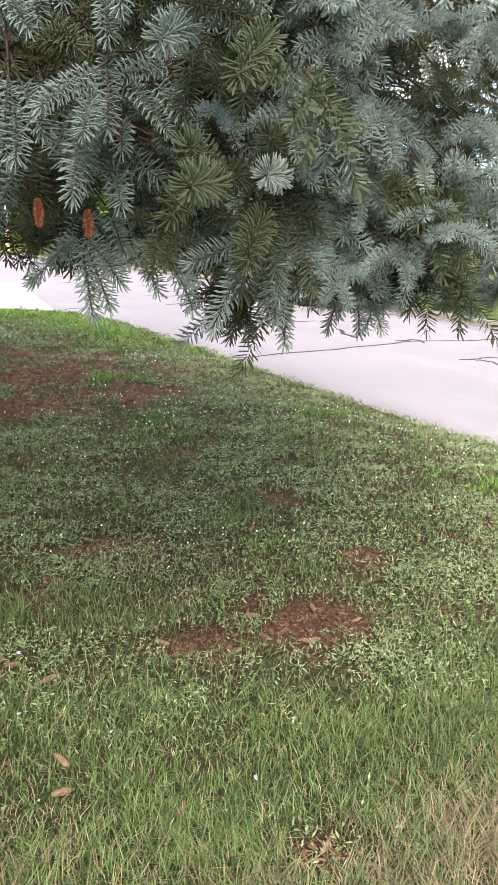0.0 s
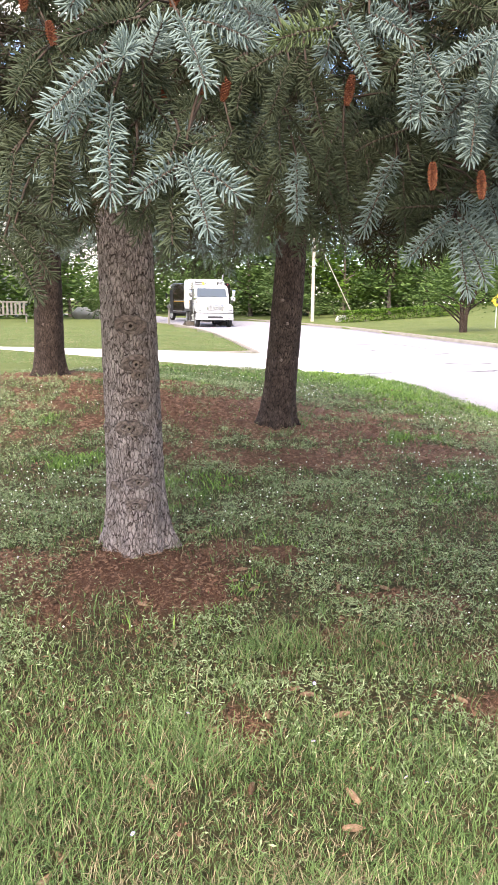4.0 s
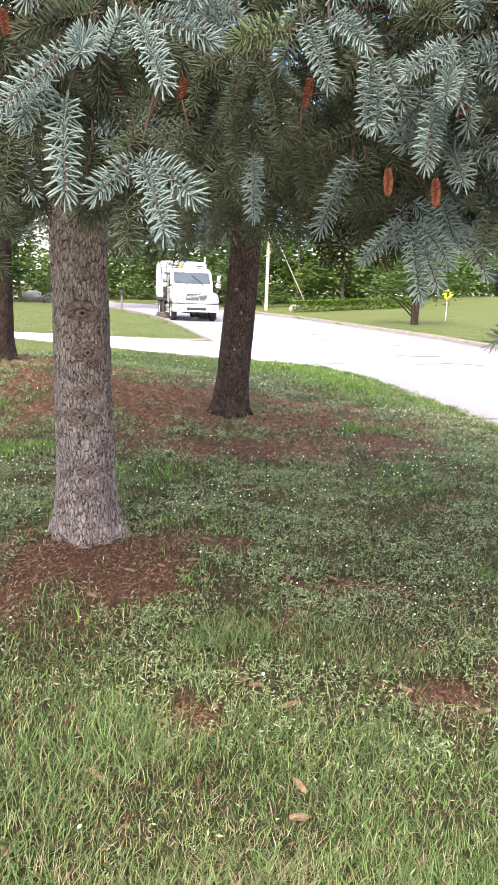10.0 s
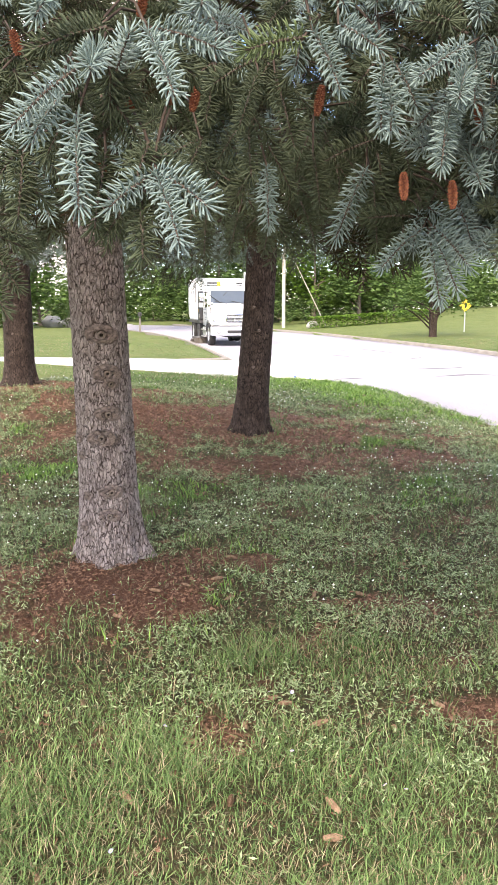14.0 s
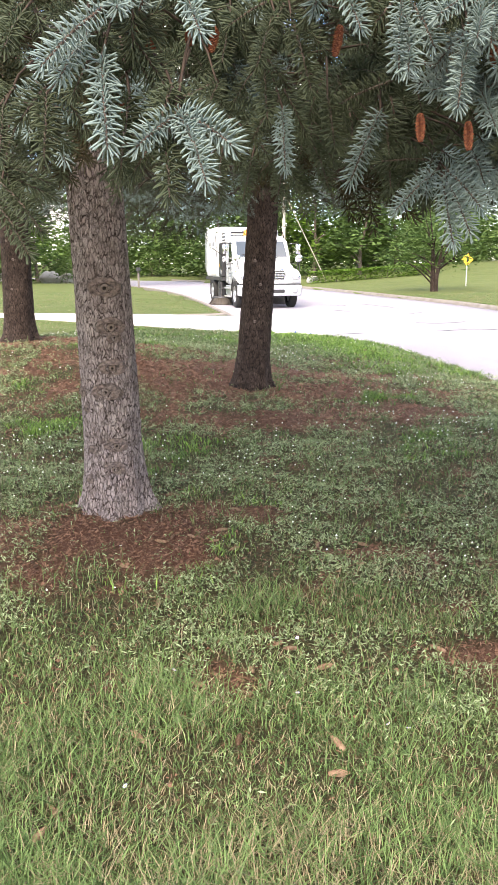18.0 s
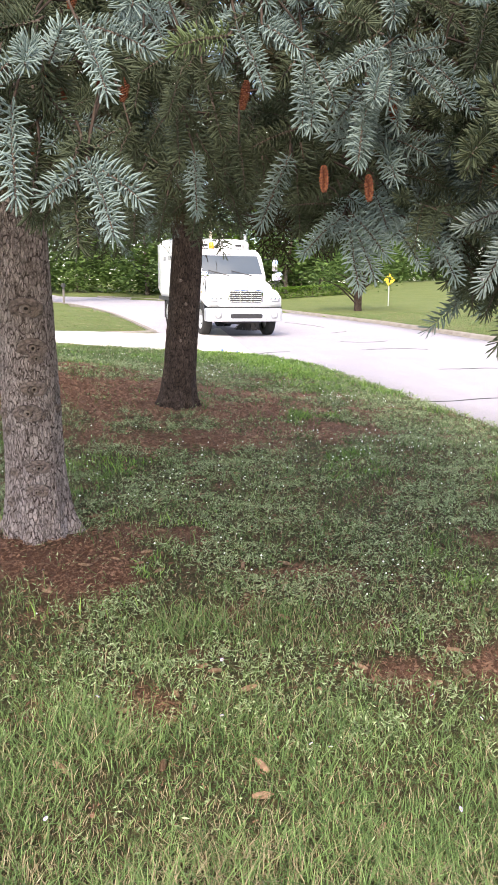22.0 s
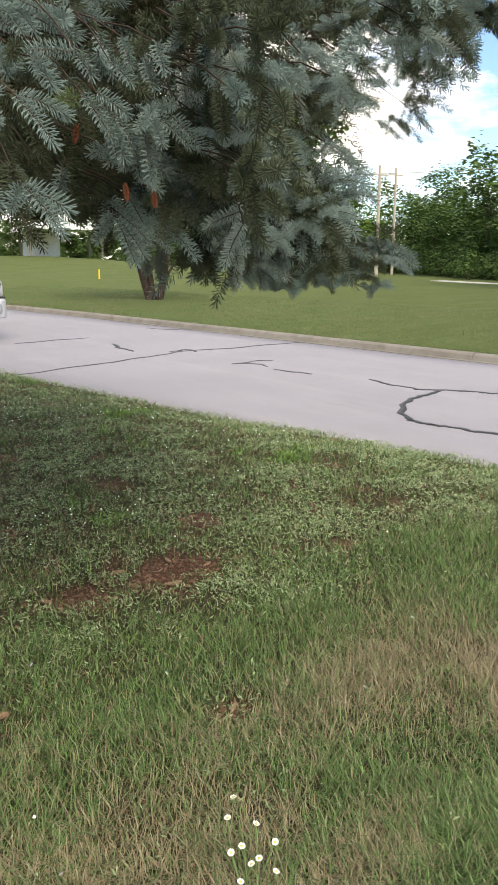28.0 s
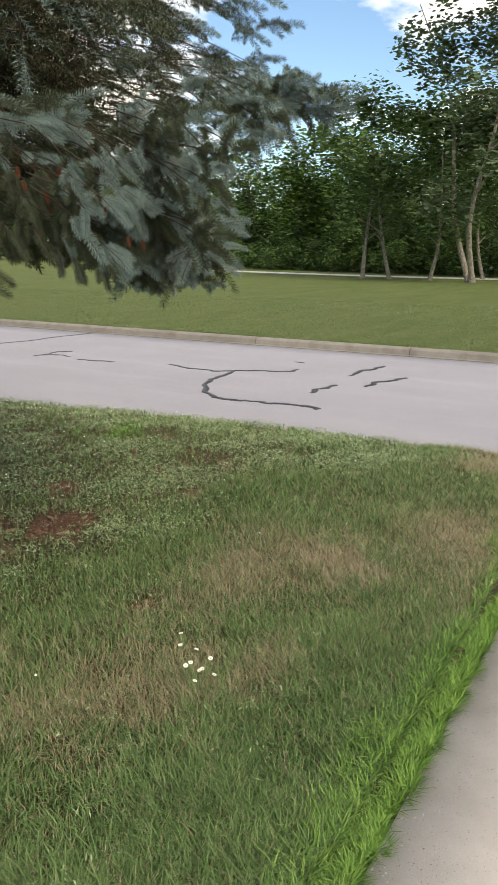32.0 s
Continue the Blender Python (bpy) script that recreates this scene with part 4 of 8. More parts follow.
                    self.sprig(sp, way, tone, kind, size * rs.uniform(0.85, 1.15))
            pos += step * rs.uniform(0.8, 1.2)
        if clear_of_path(path[-1], 0.5):
            self.sprig(path[-1], d[-1] + np.array([0, 0, 0.15]), "blue", kind, size * 1.15)

    def finish(self):
        if self.twig_v:
            part("twiggery", np_mesh("twiggery", np.concatenate(self.twig_v), np.concatenate(self.twig_f), DEAD), None, self.thing, "bare brown inner twigs")["kind"] = "stuff"
        for tone, mat in (("blue", NEEDLE_BLUE), ("green", NEEDLE_GREEN), ("old", NEEDLE_OLD_SHADED)):
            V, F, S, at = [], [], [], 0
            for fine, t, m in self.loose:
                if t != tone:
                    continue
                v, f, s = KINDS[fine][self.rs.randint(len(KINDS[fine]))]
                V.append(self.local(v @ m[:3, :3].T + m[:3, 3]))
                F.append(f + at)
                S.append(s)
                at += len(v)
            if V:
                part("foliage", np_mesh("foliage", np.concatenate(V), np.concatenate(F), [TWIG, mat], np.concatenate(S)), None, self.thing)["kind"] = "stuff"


STAND = [(0.16, -0.2), (0.03, -0.21), (0.07, -0.2), (-0.05, -0.28), (-0.45, -0.45), (-0.83, -0.63), (-1.1, -0.75), (-1.5, -0.97)]


def clear_of_path(p, gap):
    """Whether a place keeps clear of where one walks and looks."""
    return min((p[0] - x) ** 2 + (p[1] - y) ** 2 + (p[2] - 1.5) ** 2 for x, y in STAND) > gap * gap


def skirt_floor(x, y):
    """How low the skirt of the front spruce hangs."""
    r = math.hypot(x - TREE_A[0], y - TREE_A[1])
    return float(np.interp(r, [0, 1.2, 2.5, 3.3, 4.2, 5.0], [2.05, 1.92, 1.74, 1.62, 1.57, 1.57])) + 0.05 * math.sin(3.1 * x + 1.7 * y)


front = Spruce("blue_spruce", "blue spruce with grey flaking trunk and low drooping boughs", TREE_A, BARK_GREY, 3)
front.trunk(0.155, (-0.035, 0.0), 13.0, 0.015, [(-1.34, 1.275, 0.031), (-1.21, 1.067, 0.027), (-1.12, 1.012, 0.02), (-1.26, 0.846, 0.024), (-1.53, 0.715, 0.027), (-1.29, 0.412, 0.023), (-1.39, 0.279, 0.022), (-2.56, 0.707, 0.016), (-2.31, 0.614, 0.014), (-2.17, 0.388, 0.015), (-2.34, 0.212, 0.014), (-1.08, 0.701, 0.014), (-0.28, 0.726, 0.014)], (190, 260))
az0 = 0.0
for tier, z0 in enumerate((2.25, 2.7, 3.2)):
    for k in range(10):
        az = (az0 + 360.0 * k / 10 + front.rs.uniform(-8, 8)) % 360
        toward = math.cos(radians(az - 165))
        ln = (3.1 if toward > 0.2 else 2.9) - 0.1 * tier + front.rs.uniform(-0.25, 0.15)
        front.limb(az, z0 + front.rs.uniform(-0.1, 0.1), ln, 0.18, 0.50 + 0.10 * front.rs.rand(), 0.022, 0, 0.8, 0.30, skirt_floor, 0.95)
    az0 += 13
z0 = 3.7
while z0 < 12.4:
    reach = 3.6 * (1 - (z0 - 3.0) / 10.5) + 0.25
    n = 10 if z0 < 6 else 7
    for k in range(n):
        az = z0 * 77 + 360.0 * k / n + front.rs.uniform(-10, 10)
        front.limb(az, z0, reach * front.rs.uniform(0.85, 1.1), 0.25, 0.28 * reach * 0.6, 0.022, 0 if z0 < 4.5 else 3, 0.42 if z0 < 4.5 else 0.26, 0.3, None, 1.5 if z0 < 4.5 else 1.2)
    z0 += 0.55 if z0 < 5 else 0.9


def curtain(tree, az_lo, az_hi, z_lo, z_hi, radius, number, kind, tones, jitter, slope=-0.55, scale=1.0):
    """Outer tips of a tier of boughs: branchlets that reach out of the crown and hang over."""
    rs = tree.rs
    for k in range(number):
        az = radians(az_lo + (az_hi - az_lo) * (k + rs.rand()) / number)
        q = rs.rand()
        z = z_lo(az) + (z_hi - z_lo(az)) * q
        r = radius(math.degrees(az)) - jitter * rs.rand() ** 1.3 - 0.12 * q
        out = np.array([math.sin(az), math.cos(az), 0.0])
        side = np.array([out[1], -out[0], 0.0])
        foot = np.array([tree.at[0], tree.at[1], 0]) + out * (r - 0.14) + np.array([0, 0, z + 0.05])
        tip = foot + out * 0.22
        if not (clear_of_path(foot, 0.6) and clear_of_path(tip, 0.5)):
            foot = foot - out * 0.3
            if not (clear_of_path(foot, 0.6) and clear_of_path(foot + out * 0.3, 0.5)):
                continue
        way = out * rs.uniform(0.6, 1.1) + side * rs.uniform(-0.75, 0.75) + np.array([0, 0, slope + rs.uniform(-0.45, 0.35) + 0.45 * q])
        size = rs.uniform(0.85, 1.12) * scale
        down = max(0.0, -way[2] / np.linalg.norm(way)) * 0.27 + 0.05
        foot[2] = max(foot[2], z_lo(az) + size * down)
        tree.sprig(foot, way, tones[rs.randint(len(tones))], kind, size)
        if k % 3:
            continue
        back = foot - out * rs.uniform(0.3, 0.55) + np.array([0, 0, rs.uniform(0.02, 0.14)]) + side * rs.uniform(-0.35, 0.35)
        tree.twig(np.stack([back, (foot + back) / 2 + (0, 0, 0.03), foot]), 0.0022, 0.0015, 4)


def low_edge(az):
    return 1.475 + 0.035 * math.sin(az * 19) + 0.03 * math.sin(az * 43 + 1)


def low_radius(deg):
    return float(np.interp(deg, [90, 125, 140, 150, 158, 165, 171, 176, 182, 190, 205, 230, 260], [3.3, 3.6, 3.72, 3.72, 3.66, 3.62, 3.58, 3.58, 3.6, 3.66, 3.6, 3.4, 3.2]))


def high_radius(deg):
    return low_radius(deg) - 0.3


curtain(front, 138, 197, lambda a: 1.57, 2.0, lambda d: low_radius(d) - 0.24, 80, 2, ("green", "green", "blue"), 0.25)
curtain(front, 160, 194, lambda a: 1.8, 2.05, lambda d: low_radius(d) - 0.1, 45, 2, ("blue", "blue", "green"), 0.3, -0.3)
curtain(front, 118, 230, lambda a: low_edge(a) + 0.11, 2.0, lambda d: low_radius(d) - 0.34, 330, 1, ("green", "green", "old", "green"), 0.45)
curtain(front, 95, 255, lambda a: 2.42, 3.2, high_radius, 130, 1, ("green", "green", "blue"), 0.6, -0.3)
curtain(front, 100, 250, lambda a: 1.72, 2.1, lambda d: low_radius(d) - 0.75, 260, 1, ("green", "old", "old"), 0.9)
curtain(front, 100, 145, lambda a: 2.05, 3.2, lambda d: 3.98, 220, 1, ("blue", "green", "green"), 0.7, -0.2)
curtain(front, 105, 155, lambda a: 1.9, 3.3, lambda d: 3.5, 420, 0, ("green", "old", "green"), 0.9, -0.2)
# Inner layers use the tones darkened to stand for crown shade.
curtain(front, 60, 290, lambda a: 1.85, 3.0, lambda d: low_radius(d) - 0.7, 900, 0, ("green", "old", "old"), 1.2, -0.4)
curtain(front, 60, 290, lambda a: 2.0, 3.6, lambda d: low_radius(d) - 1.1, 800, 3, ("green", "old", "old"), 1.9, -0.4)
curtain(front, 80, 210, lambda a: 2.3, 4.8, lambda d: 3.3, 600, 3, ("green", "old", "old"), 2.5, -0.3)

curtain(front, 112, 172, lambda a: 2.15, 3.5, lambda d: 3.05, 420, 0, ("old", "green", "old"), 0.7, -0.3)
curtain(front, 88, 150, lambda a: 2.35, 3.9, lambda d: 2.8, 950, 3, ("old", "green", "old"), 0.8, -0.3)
curtain(front, 135, 147, lambda a: 2.08, 2.4, lambda d: 4.02, 26, 1, ("blue", "blue", "green"), 0.4, -0.5)
curtain(front, 152, 163, lambda a: 1.5, 1.72, lambda d: 3.74, 34, 2, ("blue", "blue", "green"), 0.22)

# the foremost shoots of the boughs that hang over the driveway: foot, tip and tone
TIPS_A = [
    (-0.091, 0.53, 1.724, -0.088, 0.46, 1.689, "blue"),
    (-0.103, 0.5, 1.703, -0.151, 0.45, 1.642, "blue"),
    (-0.124, 0.52, 1.684, -0.142, 0.48, 1.64, "blue"),
    (-0.046, 0.5, 1.733, -0.019, 0.44, 1.664, "blue"),
    (-0.039, 0.5, 1.734, 0.019, 0.47, 1.707, "blue"),
    (-0.11, 0.52, 1.67, -0.099, 0.45, 1.579, "blue"),
    (-0.091, 0.55, 1.642, -0.095, 0.5, 1.569, "green"),
    (-0.18, 0.6, 1.652, -0.175, 0.55, 1.582, "green"),
    (-0.042, 0.5, 1.618, -0.016, 0.435, 1.55, "blue"),
    (-0.045, 0.5, 1.613, -0.076, 0.46, 1.582, "blue"),
    (-0.039, 0.5, 1.616, 0.006, 0.46, 1.583, "blue"),
    (-0.054, 0.5, 1.59, -0.049, 0.46, 1.541, "green"),
    (-0.121, 0.52, 1.778, -0.135, 0.48, 1.735, "blue"),
    (0.004, 0.55, 1.795, 0.001, 0.48, 1.744, "blue"),
]
TIPS_B = [
    (-0.199, 0.6, 1.725, -0.209, 0.56, 1.683, "green"),
    (-0.079, 0.55, 1.713, -0.062, 0.52, 1.738, "blue"),
    (-0.092, 0.56, 1.757, -0.114, 0.52, 1.728, "green"),
    (-0.229, 0.62, 1.642, -0.226, 0.58, 1.585, "green"),
    (-0.264, 0.72, 1.578, -0.207, 0.66, 1.521, "green"),
    (-0.277, 0.72, 1.563, -0.223, 0.66, 1.496, "green"),
    (0.104, 0.6, 1.767, 0.125, 0.545, 1.697, "blue"),
    (0.129, 0.6, 1.772, 0.166, 0.57, 1.739, "blue"),
    (0.096, 0.6, 1.759, 0.039, 0.57, 1.738, "lime"),
    (0.189, 0.68, 1.761, 0.178, 0.625, 1.679, "blue"),
    (0.201, 0.68, 1.758, 0.217, 0.64, 1.706, "blue"),
    (0.273, 0.66, 1.772, 0.21, 0.61, 1.726, "blue"),
    (0.265, 0.68, 1.732, 0.24, 0.62, 1.642, "blue"),
    (0.129, 0.66, 1.837, 0.137, 0.62, 1.796, "blue"),
]
TIPS_C = [
    (0.189, 0.66, 1.835, 0.206, 0.62, 1.797, "blue"),
    (0.272, 0.66, 1.748, 0.25, 0.6, 1.704, "blue"),
    (0.087, 0.68, 1.82, 0.064, 0.66, 1.792, "green"),
    (0.233, 0.7, 1.819, 0.255, 0.66, 1.795, "green"),
    (0.058, 0.8, 1.785, 0.035, 0.74, 1.709, "green"),
    (0.079, 0.8, 1.779, 0.099, 0.74, 1.682, "green"),
    (0.069, 0.8, 1.675, 0.069, 0.74, 1.596, "blue"),
    (0.047, 0.82, 1.726, 0.049, 0.77, 1.657, "green"),
    (0.132, 0.86, 1.703, 0.138, 0.82, 1.63, "green"),
    (0.21, 0.9, 1.69, 0.161, 0.84, 1.589, "blue"),
    (0.22, 0.9, 1.666, 0.218, 0.85, 1.583, "green"),
    (0.036, 0.98, 1.64, 0.021, 0.92, 1.573, "green"),
    (0.084, 0.98, 1.633, 0.071, 0.92, 1.581, "green"),
    (-0.01, 0.95, 1.636, -0.013, 0.9, 1.572, "green"),
]
TIPS_D = [
    (0.123, 0.98, 1.664, 0.143, 0.92, 1.591, "green"),
    (-0.012, 0.8, 1.702, -0.029, 0.76, 1.651, "green"),
    (0.005, 0.85, 1.797, -0.006, 0.8, 1.727, "green"),
    (0.272, 0.82, 1.603, 0.209, 0.77, 1.549, "blue"),
    (0.279, 0.82, 1.596, 0.279, 0.75, 1.508, "blue"),
    (0.281, 0.82, 1.599, 0.3, 0.75, 1.521, "blue"),
    (0.282, 0.82, 1.606, 0.316, 0.76, 1.55, "blue"),
    (0.32, 0.84, 1.636, 0.329, 0.8, 1.585, "blue"),
    (0.257, 0.9, 1.62, 0.229, 0.86, 1.588, "green"),
    (0.303, 0.74, 1.807, 0.289, 0.68, 1.716, "blue"),
    (0.323, 0.74, 1.779, 0.36, 0.68, 1.718, "blue"),
]
TIPS_E = [
    (0.359, 0.74, 1.779, 0.394, 0.69, 1.717, "blue"),
    (0.303, 0.74, 1.783, 0.229, 0.7, 1.753, "blue"),
    (0.288, 0.76, 1.734, 0.265, 0.7, 1.658, "blue"),
    (0.323, 0.76, 1.738, 0.315, 0.73, 1.702, "blue"),
    (0.001, 0.66, 1.827, -0.013, 0.6, 1.778, "blue"),
    (0.129, 0.66, 1.84, 0.03, 0.64, 1.823, "blue"),
    (0.379, 0.76, 1.803, 0.31, 0.72, 1.78, "blue"),
    (0.411, 0.8, 1.738, 0.402, 0.76, 1.692, "green"),
    (0.418, 0.72, 1.908, 0.405, 0.68, 1.835, "blue"),
    (0.441, 0.72, 1.862, 0.468, 0.68, 1.816, "blue"),
    (0.473, 0.7, 1.897, 0.457, 0.66, 1.848, "blue"),
    (0.258, 0.74, 1.899, 0.25, 0.7, 1.841, "blue"),
    (0.318, 0.72, 1.895, 0.307, 0.68, 1.84, "blue"),
    (0.221, 0.76, 1.904, 0.227, 0.72, 1.826, "blue"),
]
TIPS_F = [
    (0.528, 0.8, 1.617, 0.514, 0.75, 1.51, "blue"),
    (0.523, 0.8, 1.589, 0.462, 0.76, 1.568, "blue"),
    (0.565, 0.82, 1.527, 0.549, 0.78, 1.461, "blue"),
    (0.518, 0.84, 1.531, 0.475, 0.8, 1.471, "green"),
    (0.343, 0.82, 1.594, 0.368, 0.77, 1.537, "blue"),
    (0.519, 0.82, 1.649, 0.54, 0.78, 1.594, "blue"),
    (0.479, 0.84, 1.628, 0.503, 0.8, 1.617, "blue"),
    (0.353, 0.86, 1.666, 0.414, 0.8, 1.638, "green"),
    (0.376, 0.88, 1.63, 0.414, 0.84, 1.589, "green"),
    (0.471, 0.88, 1.576, 0.509, 0.84, 1.519, "green"),
    (0.406, 0.9, 1.711, 0.419, 0.86, 1.652, "green"),
    (0.504, 0.84, 1.8, 0.497, 0.8, 1.741, "green"),
]
TIPS_G = [
    (0.456, 0.84, 1.798, 0.481, 0.8, 1.755, "green"),
    (0.187, 0.76, 1.871, 0.189, 0.73, 1.837, "blue"),
    (0.566, 0.86, 1.747, 0.563, 0.82, 1.68, "green"),
    (0.527, 0.86, 1.693, 0.508, 0.82, 1.626, "blue"),
    (0.302, 0.8, 1.864, 0.266, 0.77, 1.82, "green"),
    (0.532, 0.78, 1.566, 0.517, 0.74, 1.498, "blue"),
    (0.535, 0.78, 1.572, 0.469, 0.75, 1.552, "blue"),
    (0.545, 0.78, 1.625, 0.52, 0.75, 1.581, "blue"),
    (0.463, 0.82, 1.524, 0.447, 0.78, 1.482, "green"),
    (0.511, 0.84, 1.509, 0.504, 0.8, 1.469, "green"),
]
TIPS_SIDE_A = [
    (0.575, 1.266, 1.961, 0.564, 1.358, 1.919, "green"),
    (0.604, 1.201, 1.942, 0.488, 0.963, 1.896, "green"),
    (0.753, 1.508, 1.911, 0.771, 1.692, 1.843, "blue"),
    (0.738, 1.696, 1.635, 0.67, 1.609, 1.494, "green"),
    (0.744, 1.56, 1.584, 0.67, 1.453, 1.472, "blue"),
    (0.673, 1.371, 1.552, 0.58, 1.209, 1.429, "blue"),
    (0.588, 1.151, 1.54, 0.513, 1.04, 1.446, "blue"),
    (1.951, 2.411, 1.476, 1.839, 2.266, 1.275, "green"),
    (0.822, 1.134, 1.541, 0.755, 1.073, 1.431, "blue"),
    (1.724, 1.833, 1.521, 1.64, 1.776, 1.319, "blue"),
    (0.429, 0.607, 1.584, 0.39, 0.615, 1.508, "blue"),
    (1.583, 1.522, 1.554, 1.448, 1.305, 1.42, "blue"),
    (0.466, 0.614, 1.669, 0.368, 0.432, 1.664, "blue"),
    (0.338, 0.446, 1.649, 0.227, 0.224, 1.638, "green"),
    (0.412, 0.523, 1.627, 0.308, 0.321, 1.554, "green"),
    (0.567, 1.239, 1.819, 0.437, 0.959, 1.751, "blue"),
]
TIPS_SIDE_B = [
    (0.618, 1.243, 1.868, 0.488, 0.964, 1.861, "green"),
    (0.68, 1.282, 1.809, 0.584, 1.106, 1.669, "blue"),
    (0.658, 1.446, 1.814, 0.571, 1.3, 1.722, "green"),
    (0.86, 1.923, 1.88, 0.717, 1.6, 1.808, "blue"),
    (0.747, 1.803, 1.959, 0.634, 1.575, 1.864, "blue"),
    (0.54, 0.999, 1.81, 0.422, 0.755, 1.769, "green"),
    (0.59, 1.001, 1.921, 0.483, 0.791, 1.851, "blue"),
    (0.417, 0.695, 1.953, 0.32, 0.517, 1.907, "green"),
    (0.505, 0.813, 2.005, 0.491, 0.893, 1.959, "blue"),
    (0.343, 0.539, 1.97, 0.251, 0.378, 1.929, "blue"),
    (0.373, 0.477, 1.871, 0.277, 0.302, 1.827, "green"),
    (0.425, 0.485, 1.938, 0.325, 0.298, 1.95, "blue"),
    (0.305, 0.343, 1.867, 0.22, 0.204, 1.861, "green"),
    (0.47, 0.704, 1.88, 0.378, 0.54, 1.821, "blue"),
    (0.342, 0.538, 1.795, 0.244, 0.357, 1.729, "blue"),
    (0.453, 0.728, 1.81, 0.362, 0.569, 1.727, "green"),
]
TIPS_SIDE_C = [
    (0.593, 1.009, 1.67, 0.494, 0.824, 1.592, "blue"),
    (0.427, 0.725, 1.693, 0.344, 0.59, 1.619, "green"),
    (0.624, 1.183, 1.671, 0.54, 1.047, 1.585, "blue"),
    (0.649, 1.498, 1.709, 0.575, 1.39, 1.602, "green"),
    (0.826, 1.892, 1.719, 0.744, 1.762, 1.592, "green"),
    (1.586, 0.93, 2.219, 1.753, 0.89, 2.381, "blue"),
    (1.511, 0.855, 2.194, 1.799, 0.815, 2.363, "green"),
    (1.632, 0.905, 2.211, 2.079, 0.865, 2.378, "blue"),
    (1.51, 0.83, 2.173, 1.83, 0.79, 2.203, "blue"),
    (1.586, 0.88, 2.174, 1.743, 0.84, 2.126, "green"),
    (1.481, 0.93, 2.213, 1.303, 0.89, 2.089, "green"),
    (1.228, 0.855, 2.188, 1.308, 0.815, 2.111, "green"),
    (1.173, 0.905, 2.166, 1.185, 0.865, 2.055, "blue"),
    (1.149, 0.83, 2.073, 1.275, 0.79, 2.027, "blue"),
    (0.49, 0.843, 1.777, 0.397, 0.679, 1.698, "green"),
    (0.847, 1.802, 2.004, 0.85, 1.937, 1.934, "blue"),
]
TIPS_SIDE_D = [
    (0.418, 0.696, 1.911, 0.322, 0.521, 1.855, "green"),
    (0.398, 0.478, 1.782, 0.323, 0.369, 1.718, "green"),
    (0.801, 0.86, 1.716, 0.773, 0.8, 1.675, "blue"),
    (0.866, 0.86, 1.688, 0.815, 0.8, 1.647, "blue"),
    (0.725, 0.86, 1.667, 0.715, 0.8, 1.616, "blue"),
    (0.62, 0.84, 1.633, 0.604, 0.78, 1.583, "blue"),
    (0.64, 0.86, 1.686, 0.618, 0.82, 1.64, "blue"),
    (0.722, 0.86, 1.588, 0.713, 0.82, 1.528, "blue"),
    (0.786, 0.88, 1.58, 0.787, 0.84, 1.516, "green"),
    (2.293, 2.076, 1.498, 2.311, 2.01, 1.422, "blue"),
    (0.554, 0.82, 1.588, 0.476, 0.78, 1.567, "blue"),
    (0.562, 0.82, 1.588, 0.524, 0.77, 1.514, "blue"),
    (0.571, 0.82, 1.588, 0.568, 0.78, 1.535, "blue"),
    (2.024, 2.043, 1.488, 2.004, 1.977, 1.356, "green"),
    (0.788, 1.02, 1.51, 0.772, 0.976, 1.448, "blue"),
    (0.738, 0.88, 1.513, 0.737, 0.84, 1.472, "blue"),
]
TIPS_SIDE_E = [
    (0.857, 0.9, 1.701, 0.863, 0.86, 1.739, "blue"),
    (0.684, 0.86, 1.611, 0.657, 0.82, 1.558, "blue"),
    (0.901, 0.9, 1.623, 0.955, 0.86, 1.582, "blue"),
    (0.609, 0.86, 1.693, 0.569, 0.82, 1.639, "green"),
    (0.795, 0.88, 1.646, 0.815, 0.84, 1.582, "blue"),
    (0.698, 0.88, 1.697, 0.662, 0.84, 1.653, "green"),
    (0.552, 0.86, 1.654, 0.542, 0.82, 1.598, "blue"),
    (0.304, 0.74, 1.867, 0.296, 0.7, 1.813, "blue"),
    (0.422, 0.76, 1.885, 0.407, 0.72, 1.817, "blue"),
    (0.486, 0.78, 1.896, 0.472, 0.74, 1.844, "blue"),
    (0.544, 0.8, 1.864, 0.585, 0.75, 1.802, "green"),
    (0.657, 0.86, 1.908, 0.68, 0.82, 1.868, "green"),
    (0.757, 0.88, 1.88, 0.764, 0.84, 1.838, "green"),
    (0.816, 0.9, 1.882, 0.81, 0.86, 1.819, "blue"),
    (0.899, 0.9, 1.919, 0.892, 0.86, 1.851, "green"),
    (0.612, 0.84, 1.805, 0.652, 0.8, 1.761, "blue"),
]
TIPS_SIDE_F = [
    (0.45, 0.8, 1.774, 0.466, 0.76, 1.72, "blue"),
    (0.494, 0.84, 1.756, 0.511, 0.8, 1.706, "blue"),
    (0.193, 0.66, 1.732, 0.187, 0.62, 1.678, "blue"),
    (0.633, 0.84, 1.868, 0.641, 0.8, 1.804, "blue"),
]
